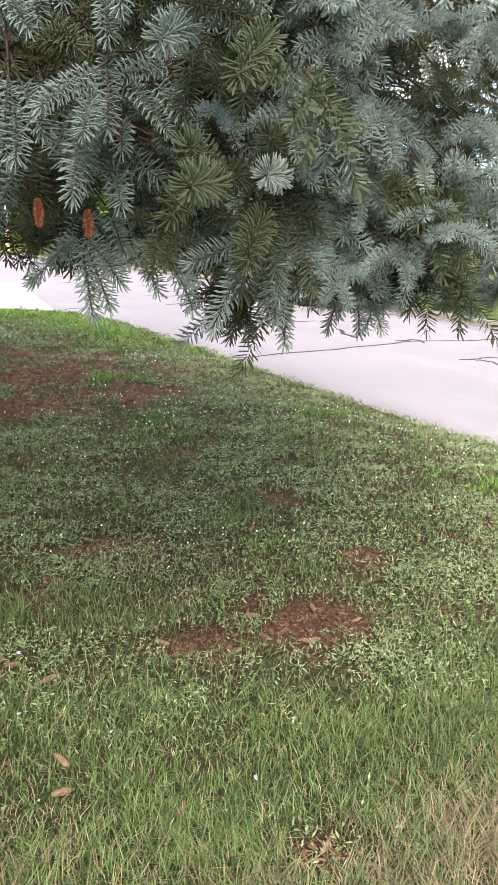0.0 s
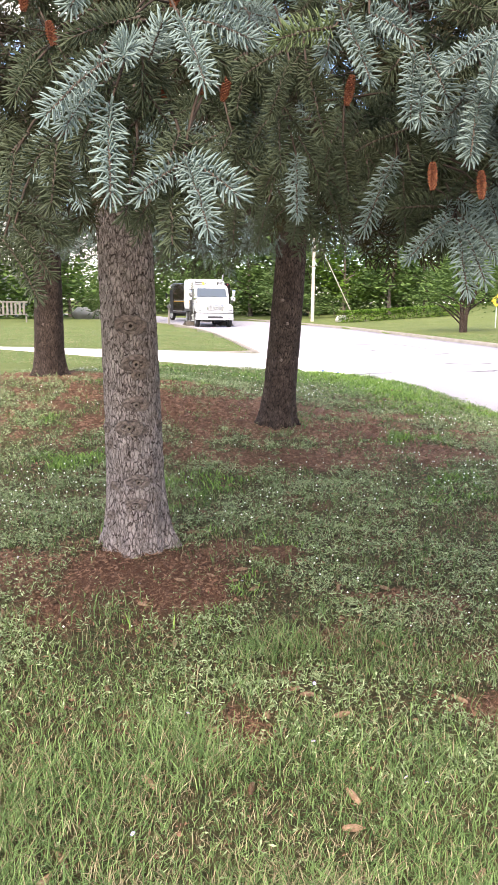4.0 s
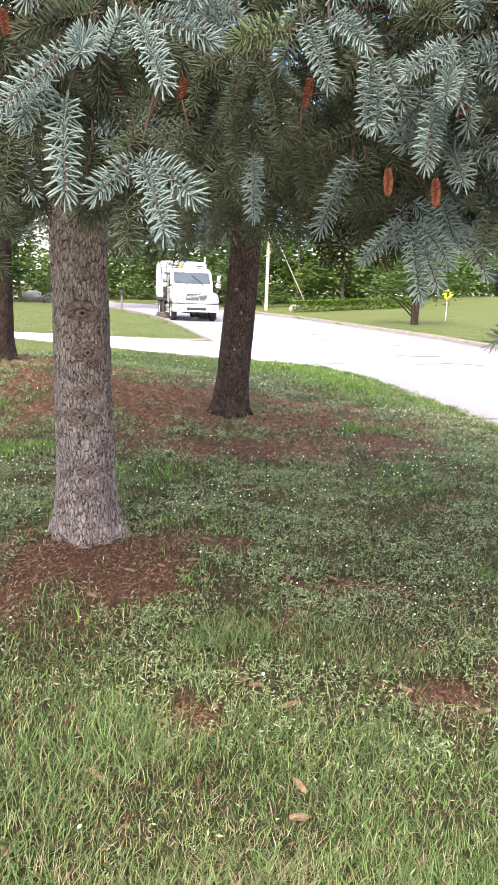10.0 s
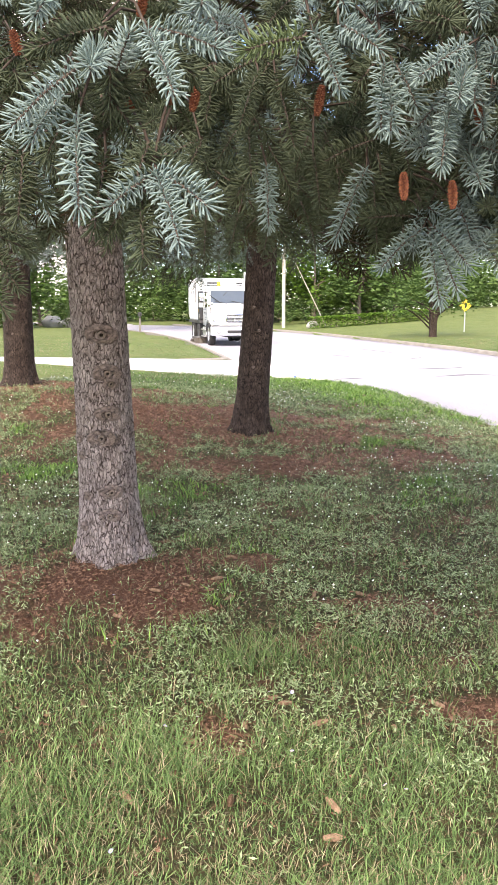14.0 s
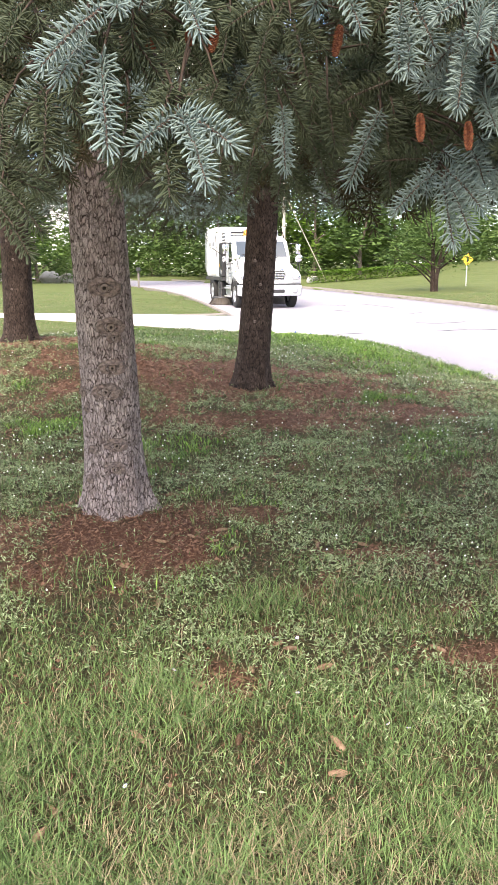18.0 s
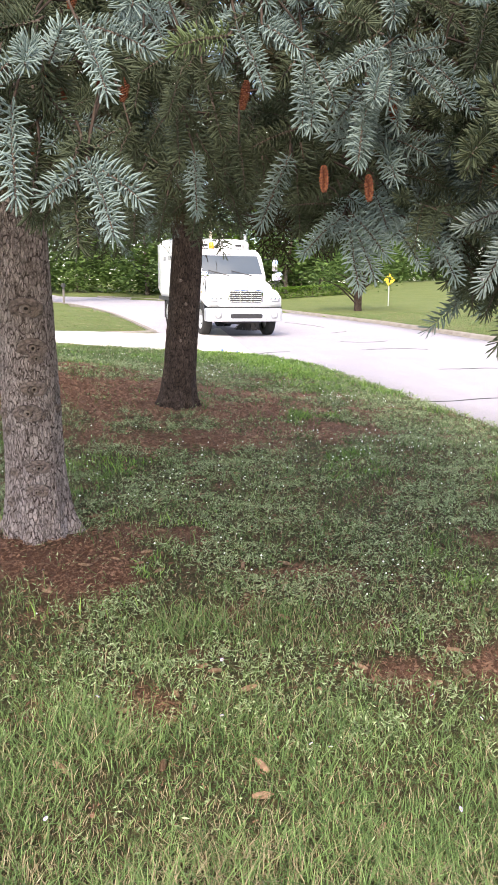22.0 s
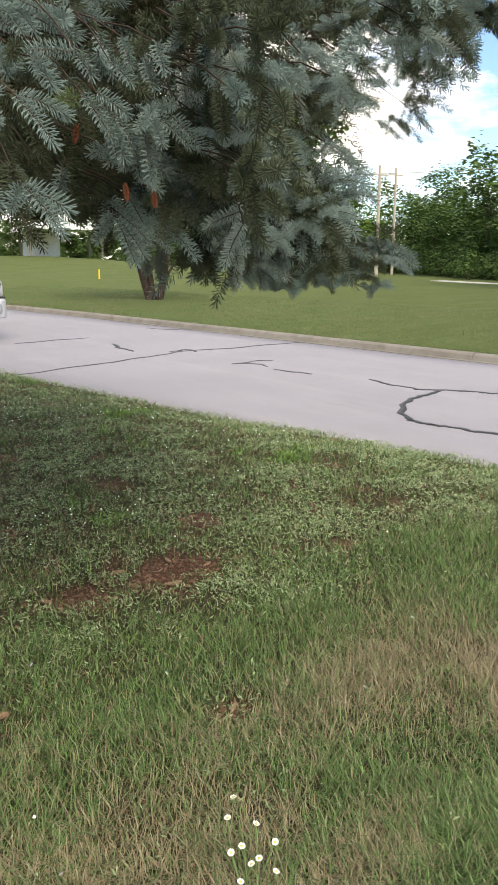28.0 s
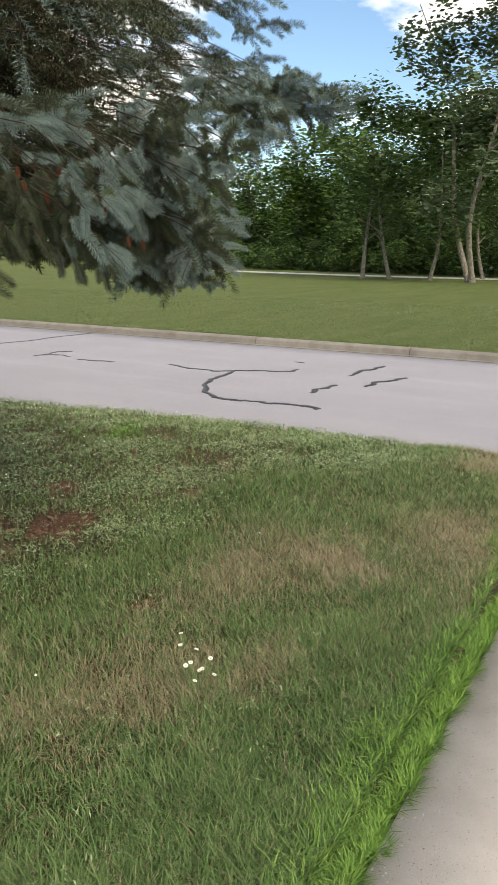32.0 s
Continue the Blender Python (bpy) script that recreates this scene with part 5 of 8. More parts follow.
BOUGH_ROAD = [
    (0.27, 0.66, 1.7, 0.31, 0.53, 1.61),
    (0.2, 0.64, 1.67, 0.16, 0.53, 1.6),
    (0.26, 0.63, 1.67, 0.23, 0.51, 1.61),
    (1.329, 1.746, 1.484, 1.263, 1.548, 1.352),
    (1.412, 1.713, 1.468, 1.362, 1.515, 1.352),
    (1.263, 1.729, 1.468, 1.197, 1.531, 1.369),
    (1.56, 1.878, 1.418, 1.461, 1.68, 1.27),
    (1.61, 1.911, 1.402, 1.56, 1.696, 1.286),
    (0.597, 0.846, 1.6, 0.523, 0.741, 1.495),
    (1.742, 1.878, 1.468, 1.643, 1.696, 1.286),
    (0.782, 0.921, 1.567, 0.694, 0.811, 1.468),
    (0.6, 0.76, 1.56, 0.57, 0.62, 1.53),
    (1.907, 1.927, 1.435, 1.791, 1.746, 1.253),
    (1.989, 1.911, 1.435, 1.874, 1.729, 1.27),
    (2.022, 1.894, 1.452, 1.973, 1.663, 1.336),
    (0.5, 0.71, 1.76, 0.48, 0.59, 1.69),
]
BOUGH_ROAD_TIP = [
    (0.7, 0.77, 1.6, 0.66, 0.64, 1.55),
    (0.77, 0.8, 1.61, 0.77, 0.63, 1.61),
    (0.77, 0.79, 1.63, 0.7, 0.68, 1.64),
    (2.204, 1.911, 1.518, 2.171, 1.663, 1.418),
    (2.138, 1.911, 1.518, 2.055, 1.713, 1.435),
    (0.46, 0.69, 1.81, 0.41, 0.59, 1.74),
    (0.31, 0.71, 1.79, 0.28, 0.6, 1.72),
    (0.4, 0.73, 1.79, 0.37, 0.62, 1.72),
    (0.68, 0.81, 1.79, 0.66, 0.69, 1.7),
    (0.81, 0.84, 1.84, 0.76, 0.71, 1.81),
    (0.87, 0.86, 1.79, 0.85, 0.73, 1.72),
    (0.55, 0.82, 1.7, 0.55, 0.68, 1.67),
    (0.47, 0.84, 1.7, 0.45, 0.71, 1.64),
    (0.69, 0.83, 1.7, 0.63, 0.73, 1.62),
    (0.21, 0.76, 1.73, 0.17, 0.64, 1.67),
    (0.27, 0.73, 1.76, 0.22, 0.61, 1.73),
]
BOUGH_SIDE = [
    (0.23, 0.87, 1.91, 0.23, 0.71, 1.86),
    (0.24, 0.83, 1.87, 0.23, 0.68, 1.81),
    (0.18, 0.9, 1.92, 0.17, 0.75, 1.92),
    (0.29, 0.8, 1.79, 0.27, 0.65, 1.76),
    (0.13, 0.84, 1.78, 0.11, 0.7, 1.69),
    (0.18, 0.81, 1.74, 0.14, 0.68, 1.64),
    (0.11, 0.86, 1.69, 0.05, 0.75, 1.62),
    (0.31, 0.79, 1.73, 0.25, 0.68, 1.65),
    (0.41, 0.75, 1.74, 0.36, 0.62, 1.67),
    (0.4, 0.86, 1.94, 0.36, 0.73, 1.88),
    (0.55, 0.85, 1.94, 0.51, 0.71, 1.97),
    (0.54, 0.8, 1.91, 0.53, 0.63, 1.86),
    (0.74, 0.8, 1.95, 0.7, 0.66, 1.91),
    (0.82, 0.91, 2.07, 0.76, 0.77, 2.09),
    (0.96, 0.91, 2.06, 0.91, 0.76, 2.07),
    (0.59, 0.76, 1.86, 0.52, 0.66, 1.76),
]
BOUGH_SIDE_TIP = [
    (0.86, 0.79, 1.91, 0.77, 0.73, 1.8),
    (0.784, 1.303, 1.575, 0.709, 1.165, 1.438),
    (1.626, 1.994, 1.534, 1.511, 1.795, 1.336),
    (1.808, 1.977, 1.534, 1.692, 1.779, 1.319),
    (1.989, 1.994, 1.55, 1.989, 1.713, 1.385),
    (0.441, 1.031, 1.578, 0.331, 0.932, 1.49),
    (0.88, 0.89, 1.65, 0.88, 0.69, 1.66),
    (2.319, 2.043, 1.6, 2.303, 1.729, 1.484),
    (1.12, 0.92, 2.15, 1.08, 0.76, 2.14),
    (1.27, 0.89, 2.16, 1.25, 0.74, 2.04),
    (1.46, 0.88, 2.21, 1.39, 0.71, 2.28),
    (1.43, 0.77, 2.19, 1.53, 0.58, 2.25),
    (1.47, 0.79, 2.18, 1.54, 0.61, 2.14),
    (1.47, 0.84, 2.17, 1.47, 0.67, 2.06),
    (1.35, 0.9, 2.1, 1.31, 0.75, 1.98),
    (1.08, 0.84, 2.05, 1.01, 0.76, 1.92),
]
for row in (*TIPS_A, *TIPS_B, *TIPS_C, *TIPS_D, *TIPS_E, *TIPS_F, *TIPS_G, *TIPS_SIDE_A, *TIPS_SIDE_B, *TIPS_SIDE_C, *TIPS_SIDE_D, *TIPS_SIDE_E, *TIPS_SIDE_F):
    foot, tip, tone = np.array(row[:3]), np.array(row[3:6]), row[6]
    # Right-hand blue shoots take the paler grey, painted as if better lit.
    if tone == "blue" and foot[0] > 0.42 and foot[1] > 0.55:
        tone = "grey"
    way = tip - foot
    front.shoot(foot, tip, tone, front.rs.uniform(-0.5, 0.5))
    back = foot + np.array([0.0, 0.13, 0.05]) - way * 0.5 + front.rs.normal(size=3) * 0.02
    front.twig(np.stack([back, (foot + back) / 2 + (0, 0, 0.008), foot]), 0.0018, 0.0014, 4)
    for side in (-1, 1) if foot[2] < 1.72 or tone == "green" else (front.rs.choice((-1, 1)),):
        mate = foot - way * 0.25 + (0.0, 0.025, 0.01) + front.rs.normal(size=3) * 0.008
        aim = way * 0.8 + np.array([-way[2], 0.05, way[0]]) * side * front.rs.uniform(0.35, 0.7) + np.array([0, 0.045, 0])
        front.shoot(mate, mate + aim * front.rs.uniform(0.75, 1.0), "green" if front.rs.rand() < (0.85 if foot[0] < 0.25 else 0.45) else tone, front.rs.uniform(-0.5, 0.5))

for bough in (BOUGH_ROAD, BOUGH_ROAD_TIP, BOUGH_SIDE, BOUGH_SIDE_TIP):
    for k, q in enumerate(bough):
        foot, tip = np.array(q[:3]), np.array(q[3:])
        if tip[0] < 0.48:
            continue
        tip[2] = max(tip[2], 1.42 if bough is BOUGH_ROAD else 1.46, tip_floor(tip[0]) - 0.02)
        way = tip - foot
        front.spray_to(foot, tip, "green" if k % 5 == 4 else "blue", front.rs.uniform(-0.35, 0.35))
        back = foot + np.array([front.at[0] - foot[0], front.at[1] - foot[1], 2.5]) * 0.05 + front.rs.normal(size=3) * 0.03
        front.twig(np.stack([back, (foot + back) / 2 + (0, 0, 0.02), foot]), 0.0018, 0.0014, 4)
        if bough in (BOUGH_SIDE, BOUGH_SIDE_TIP, BOUGH_ROAD):
            off = front.rs.normal(size=3) * (0.055, 0.03, 0.04) + (0, 0.03, 0.01)
            front.spray_to(foot + off, tip + off + front.rs.normal(size=3) * 0.02 + (0, 0, 0.02), "blue", front.rs.uniform(-0.35, 0.35))
        for _ in range(2):
            side = foot - way * front.rs.uniform(0.3, 0.8) + front.rs.normal(size=3) * 0.05 + (0, 0, 0.05)
            if clear_of_path(side + way, 0.85):
                front.sprig(side, way + front.rs.normal(size=3) * 0.08 + (0, 0.02, 0), ("green", "green", "blue")[front.rs.randint(3)], 1, 0.95)

# young red cones that hang among the tips
def young_cone(length):
    v, f = [], []
    for i in range(16):
        s = (i + 0.5) / 16
        r = 0.0052 * math.sin(math.pi * (0.14 + 0.76 * s)) ** 0.6
        for k in range(7):
            a = 2 * math.pi * (k + 0.5 * (i % 2)) / 7
            c, q = math.cos(a), math.sin(a)
            o = len(v)
            v += [(c * r * 0.5 - q * 0.002, q * r * 0.5 + c * 0.002, -s * length), (c * r * 0.5 + q * 0.002, q * r * 0.5 - c * 0.002, -s * length),
                  (c * r * 1.2, q * r * 1.2, -(s + 0.05) * length), (c * r * 0.4, q * r * 0.4, -(s + 0.09) * length)]
            f += [(o, o + 1, o + 2), (o, o + 2, o + 3), (o + 1, o + 3, o + 2)]
    return mesh_of("young_cone", v, f, CONE_RED)


young = [young_cone(ln) for ln in (0.030, 0.025, 0.014)]
for k, (cx, cy, cz) in enumerate(((-0.09, 0.65, 1.75), (-0.01, 0.66, 1.73), (0.12, 0.65, 1.73), (-0.21, 0.61, 1.80), (-0.11, 0.66, 1.655), (-0.19, 0.62, 1.77), (0.21, 0.66, 1.645), (-0.06, 0.63, 1.81), (-0.08, 0.65, 1.715), (-0.04, 0.66, 1.725), (0.26, 0.65, 1.635), (0.44, 0.72, 1.66), (0.31, 0.74, 1.74))):
    part("young_cone", young[2 if k in (4, 8, 9) else k % 2], None, front.thing, "small reddish young cone", False, Matrix.Translation((cx - front.at[0], cy - front.at[1], cz - front.z)) @ pose(0, 0, 0, front.rs.uniform(-15, 15), front.rs.uniform(-15, 15), 0))
front.finish()


def back_spruce(label, at, girth, lean, seed, low):
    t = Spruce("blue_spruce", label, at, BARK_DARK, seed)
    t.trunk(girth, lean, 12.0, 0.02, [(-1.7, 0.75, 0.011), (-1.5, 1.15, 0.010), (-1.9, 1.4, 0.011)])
    z = low
    while z < 11:
        reach = 3.1 * (1 - (z - low) / (12.5 - low)) + 0.2
        n = 10 if z < 4 else 7
        for k in range(n):
            t.limb(z * 61 + 360.0 * k / n + t.rs.uniform(-12, 12), z, reach * t.rs.uniform(0.8, 1.1), 0.1, 0.35 * reach * 0.6, 0.026, 0 if z < 3.4 else 3, 0.8 if z < 3.4 else 0.28, 0.25, lambda x, y: 2.0, 0.95 if z < 3.4 else 1.1)
        z += 0.42 if z < 4 else 0.9
    if low > 2.3:
        curtain(t, 203, 290, lambda a: 1.7 + 0.06 * math.sin(a * 23), 2.5, lambda d: 1.6, 170, 0, ("green", "old", "green"), 0.9, -0.9, 0.8)
    t.finish()


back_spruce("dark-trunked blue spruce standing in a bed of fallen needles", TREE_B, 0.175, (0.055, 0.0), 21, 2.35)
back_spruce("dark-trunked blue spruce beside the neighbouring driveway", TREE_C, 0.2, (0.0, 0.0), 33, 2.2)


# ---- lawn cover ----
def lawn_spots(n, seed, x_lo, x_hi, y_lo, y_hi, power=1.35):
    """Random places on the near lawn, thinning out with the distance from the driveway."""
    rs = np.random.RandomState(seed)
    a, b = (y_lo + 1.3) ** (1 - power), (y_hi + 1.3) ** (1 - power)
    y = (a + (b - a) * rs.rand(n)) ** (1 / (1 - power)) - 1.3
    x = rs.uniform(x_lo, x_hi, n)
    wide = 1.5 + 0.62 * (y + 1.0)
    x = np.where(y < 9, (x - x_lo) / (x_hi - x_lo) * np.minimum(x_hi - x_lo, 2 * wide + 2.5) + np.maximum(x_lo, 0.35 - wide), x)
    ok = (x < near_edge(y) + 0.03 * np.sin(y * 5.3)) & (y > drive_edge(x) + 0.014 + 0.012 * np.sin(x * 23) + 0.008 * np.sin(x * 61)) & ~in_drive_two(x, y, 0.0) & (y > y_lo)
    for t, r in ((TREE_A, 0.19), (TREE_B, 0.22), (TREE_C, 0.25)):
        ok &= (x - t[0]) ** 2 + (y - t[1]) ** 2 > r * r
    return x[ok], y[ok], rs


def blade_mesh(name, x, y, rs, tall, width, mat, lean=0.7):
    """Bent grass blades, two triangles each."""
    n = len(x)
    z = height(x, y) - 0.004
    d = np.hypot(x, y + 0.2)
    w = width * (0.7 + 0.6 * rs.rand(n)) * (1 + 0.16 * np.clip(d - 2, 0, 20))
    h = tall * (0.55 + 0.75 * rs.rand(n)) * (1 + 0.35 * np.clip(wavy(x, y, 6.5, 21), -1, 1.2))
    a = rs.uniform(0, 2 * np.pi, n)
    b = a + rs.uniform(-0.7, 0.7, n)
    ux, uy = np.cos(a + np.pi / 2) * w, np.sin(a + np.pi / 2) * w
    l1, l2 = lean * rs.rand(n) * 0.5, lean * (0.4 + rs.rand(n))
    m = np.stack([x + np.cos(a) * h * l1, y + np.sin(a) * h * l1, z + h * 0.62], 1)
    t = np.stack([m[:, 0] + np.cos(b) * h * l2, m[:, 1] + np.sin(b) * h * l2, m[:, 2] + h * np.clip(0.5 - 0.45 * l2, -0.1, 0.5)], 1)
    u = np.stack([ux, uy, 0 * ux], 1)
    p = np.stack([x, y, z], 1)
    m = p * 0.35 + m * 0.65
    v = np.stack([p, m + u, t, m - u], 1).reshape(-1, 3)
    o = (np.arange(n) * 4)[:, None]
    f = np.concatenate([o + [[0, 1, 3]], o + [[1, 2, 3]]])
    return np_mesh(name, v, f, mat)


def build_grass():
    x, y, rs = lawn_spots(1300000, 1, -3.6, 4.9, -0.3, 17.8)
    soil, grass, dry, lush = cover(x, y)
    r = rs.rand(len(x))
    clump = np.clip(0.5 + 0.5 * wavy(x, y, 9, 11), 0.3, 1)
    keep = r < np.clip(grass * 0.95 + 0.22, 0, 1) * (1 - 0.93 * soil) * (0.3 + 0.7 * clump)
    kind = rs.rand(len(x))
    is_lush = keep & (kind < lush * 0.85)
    is_dry = keep & ~is_lush & (kind < 0.18 + 0.2 * np.clip(x - 0.6, 0, 1) * np.clip(2 - y, 0, 1) + 0.6 * dry)
    is_green = keep & ~is_lush & ~is_dry
    # a ragged fringe that leans out over the driveway's edge
    fx = rs.uniform(-3.0, 4.6, 9000)
    fy = drive_edge(fx) + 0.004 + 0.03 * rs.rand(9000) + 0.012 * np.sin(fx * 23)
    x, y = np.concatenate([x, fx]), np.concatenate([y, fy])
    more = np.zeros(9000, bool)
    is_green, is_dry, is_lush = np.concatenate([is_green, more]), np.concatenate([is_dry, more]), np.concatenate([is_lush, ~more])
    for sel, tall, width, mat, name, label in (
        (is_green, 0.066, 0.0015, GRASS, "grass", "green lawn grass grown in tufts"),
        (is_dry, 0.058, 0.0013, GRASS_DRY, "dry_grass", "dry straw-coloured grass between the green"),
        (is_lush, 0.066, 0.0028, GRASS_BRIGHT, "lush_grass", "bright lush grass along the driveway and street edge")):
        tagged(new(name, blade_mesh(name, x[sel], y[sel], rs, tall, width, mat)), label, "grass", kind="stuff")


def build_far_grass():
    """Mown blades on the lawns across the street and beyond the neighbouring driveway."""
    rs = np.random.RandomState(71)
    n = 120000
    y = -6 + 44 * rs.rand(n) ** 1.3
    x = far_edge(y) + 0.16 + 9.0 * rs.rand(n) ** 1.6
    q = 60000
    yb = 18 + 24 * rs.rand(q) ** 1.2
    xb = near_edge(yb) - 0.2 - 11 * rs.rand(q)
    ok = ~in_drive_two(xb, yb, 0.05)
    x, y = np.concatenate([x, xb[ok]]), np.concatenate([y, yb[ok]])
    dry = rs.rand(len(x)) < 0.22 + 0.25 * np.clip(wavy(x, y, 1.2, 72), 0, 1)
    for sel, tall, mat, name, label in ((~dry, 0.034, GRASS, "mown_grass", "short mown grass of the lawns across the street"), (dry, 0.03, GRASS_DRY, "mown_dry_grass", "pale dry blades in the mown lawns")):
        tagged(new(name, blade_mesh(name, x[sel], y[sel], rs, tall, 0.0019, mat, 1.1)), label, "grass", kind="stuff")


def leaflet_mesh(name, x, y, rs, size, mat, per=3, z_hi=0.05):
    """Low weeds: a few folded leaflets round each stalk's head."""
    n = len(x)
    z = height(x, y) + z_hi * (0.25 + 0.9 * rs.rand(n))
    d = np.hypot(x, y + 0.2)
    s = size * (0.6 + 0.7 * rs.rand(n)) * (1 + 0.13 * np.clip(d - 2.2, 0, 20))
    turn0 = rs.uniform(0, 6.28, n)
    V = []
    for k in range(per):
        a = turn0 + 2 * np.pi * k / per + rs.uniform(-0.3, 0.3, n)
        tilt = rs.uniform(-0.25, 0.7, n)
        dx, dy, dz = np.cos(a) * np.cos(tilt), np.sin(a) * np.cos(tilt), np.sin(tilt)
        ux, uy = -np.sin(a), np.cos(a)
        c = np.stack([x, y, z], 1)
        dv, uv = np.stack([dx, dy, dz], 1), np.stack([ux, uy, 0 * ux], 1)
        wd = 0.27 * s[:, None]
        V.append(np.stack([c, c + dv * s[:, None] * 0.55 + uv * wd, c + dv * s[:, None] + (0, 0, -0.002), c + dv * s[:, None] * 0.55 - uv * wd], 1))
    v = np.stack(V, 1).reshape(-1, 3)
    return np_mesh(name, v, np.arange(len(v)).reshape(-1, 4), mat)


def sprawl_mesh(name, x, y, rs):
    """Narrow leaves of a low weed mat, lying and standing every way."""
    n = len(x)
    x, y = x + rs.normal(size=n) * 0.017, y + rs.normal(size=n) * 0.017
    d = np.hypot(x, y + 0.2)
    grow = 1 + 0.11 * np.clip(d - 2.2, 0, 20)
    z = height(x, y) + (0.045 + 0.03 * np.clip(wavy(x, y, 13, 41), -1, 1)) * rs.rand(n) + 0.004
    a, up = rs.uniform(0, 6.283, n), rs.uniform(-0.35, 0.9, n)
    ln = 0.0105 * (0.6 + 0.9 * rs.rand(n)) * grow
    w = 0.0026 * (0.7 + 0.6 * rs.rand(n)) * grow
    dv = np.stack([np.cos(a) * np.cos(up), np.sin(a) * np.cos(up), np.sin(up)], 1) * ln[:, None]
    uv = np.stack([-np.sin(a), np.cos(a), rs.uniform(-0.6, 0.6, n)], 1) * w[:, None]
    c = np.stack([x, y, z], 1)
    v = np.stack([c - dv, c + uv, c + dv, c - uv], 1).reshape(-1, 3)
    return np_mesh(name, v, np.arange(4 * n).reshape(-1, 4), WEED)


def build_weeds():
    x, y, rs = lawn_spots(230000, 2, -3.8, 4.9, 0.2, 17.0, 1.2)
    soil, grass, dry, lush = cover(x, y)
    field = np.clip(0.62 + 0.55 * wavy(x, y, 4.2, 12), 0.05, 1)
    keep = rs.rand(len(x)) < np.clip((1 - 0.97 * grass) * (1 - 0.95 * soil) * field, 0, 1)
    x, y = x[keep], y[keep]
    n = len(x)
    few = rs.rand(n) < 0.3
    tagged(new("creeping_weed", sprawl_mesh("creeping_weed", np.repeat(x[~few], 4), np.repeat(y[~few], 4), rs)), "dense grey-green mat of narrow-leaved weeds under the spruces", "weeds", kind="stuff")
    x, y = x[few], y[few]
    half = rs.rand(len(x)) < 0.55
    tagged(new("clover", leaflet_mesh("clover", x[half], y[half], rs, 0.0098, CLOVER)), "low clover and weeds under the spruces", "clover", kind="stuff")
    tagged(new("ground_weed", leaflet_mesh("ground_weed", x[~half], y[~half], rs, 0.0115, WEED, 3, 0.055)), "grey-green creeping weeds between the grass", "weeds", kind="stuff")
    # small white flower heads
    x, y, rs = lawn_spots(15000, 3, -3.8, 4.9, 1.0, 17.0, 1.1)
    soil, grass, dry, lush = cover(x, y)
    band = np.clip(0.10 + 0.75 * np.clip(wavy(x, y, 2.4, 13) - 0.1, 0, 1) + 0.5 * bell(x, y, (1.4, 6.3), 0.5) + 0.5 * bell(x, y, (0.3, 5.4), 0.5), 0, 1)
    band = band * np.clip((y - 2.5) / 2.0, 0.05, 1) * (1 - 0.9 * soil)
    keep = rs.rand(len(x)) < 0.7 * band ** 1.4
    x, y = x[keep], y[keep]
    n = len(x)
    r = 0.0056 * (0.7 + 0.6 * rs.rand(n)) * (1 + 0.06 * np.clip(np.hypot(x, y) - 3, 0, 12))
    c = np.stack([x, y, height(x, y) + 0.055 + 0.05 * rs.rand(n)], 1)
    o = np.array([(1, 0, 0), (-1, 0, 0), (0, 1, 0), (0, -1, 0), (0, 0, 1), (0, 0, -0.8)])
    v = (c[:, None, :] + o[None] * r[:, None, None]).reshape(-1, 3)
    b = (np.arange(n) * 6)[:, None]
    f = np.concatenate([b + [q] for q in ([0, 2, 4], [2, 1, 4], [1, 3, 4], [3, 0, 4], [2, 0, 5], [1, 2, 5], [3, 1, 5], [0, 3, 5])])
    tagged(new("clover_blossom", np_mesh("clover_blossom", v, f, PETAL)), "tiny white clover blossoms in the lawn", "flowers", kind="stuff")


def build_litter():
    """Fallen needles and crumbs on the bare soil."""
    x, y, rs = lawn_spots(330000, 4, -3.9, 4.5, 0.8, 13.5, 1.15)
    soil, grass, dry, lush = cover(x, y)
    keep = rs.rand(len(x)) < np.maximum(soil, 0.16 * np.clip(y - 1.6, 0, 1))
    x, y = x[keep], y[keep]
    n = len(x)
    d = np.hypot(x, y)
    ln = 0.0085 * (0.6 + rs.rand(n)) * (1 + 0.16 * np.clip(d - 3, 0, 12))
    w = 0.0014 * (1 + 0.25 * np.clip(d - 3, 0, 12)) * (0.7 + 1.5 * rs.rand(n) ** 3)
    a = rs.uniform(0, 6.28, n)
    c = np.stack([x, y, height(x, y) + 0.006 + 0.014 * rs.rand(n)], 1)
    dv = np.stack([np.cos(a), np.sin(a), rs.uniform(-0.35, 0.35, n)], 1) * ln[:, None]
    uv = np.stack([-np.sin(a), np.cos(a), rs.uniform(-0.5, 0.5, n)], 1) * w[:, None]
    v = np.stack([c - dv - uv, c + dv - uv, c + dv + uv, c - dv + uv], 1).reshape(-1, 3)
    tagged(new("needle_litter", np_mesh("needle_litter", v, np.arange(len(v)).reshape(-1, 4), MULCH)), "reddish-brown fallen needles on bare soil", "needle litter", kind="stuff")


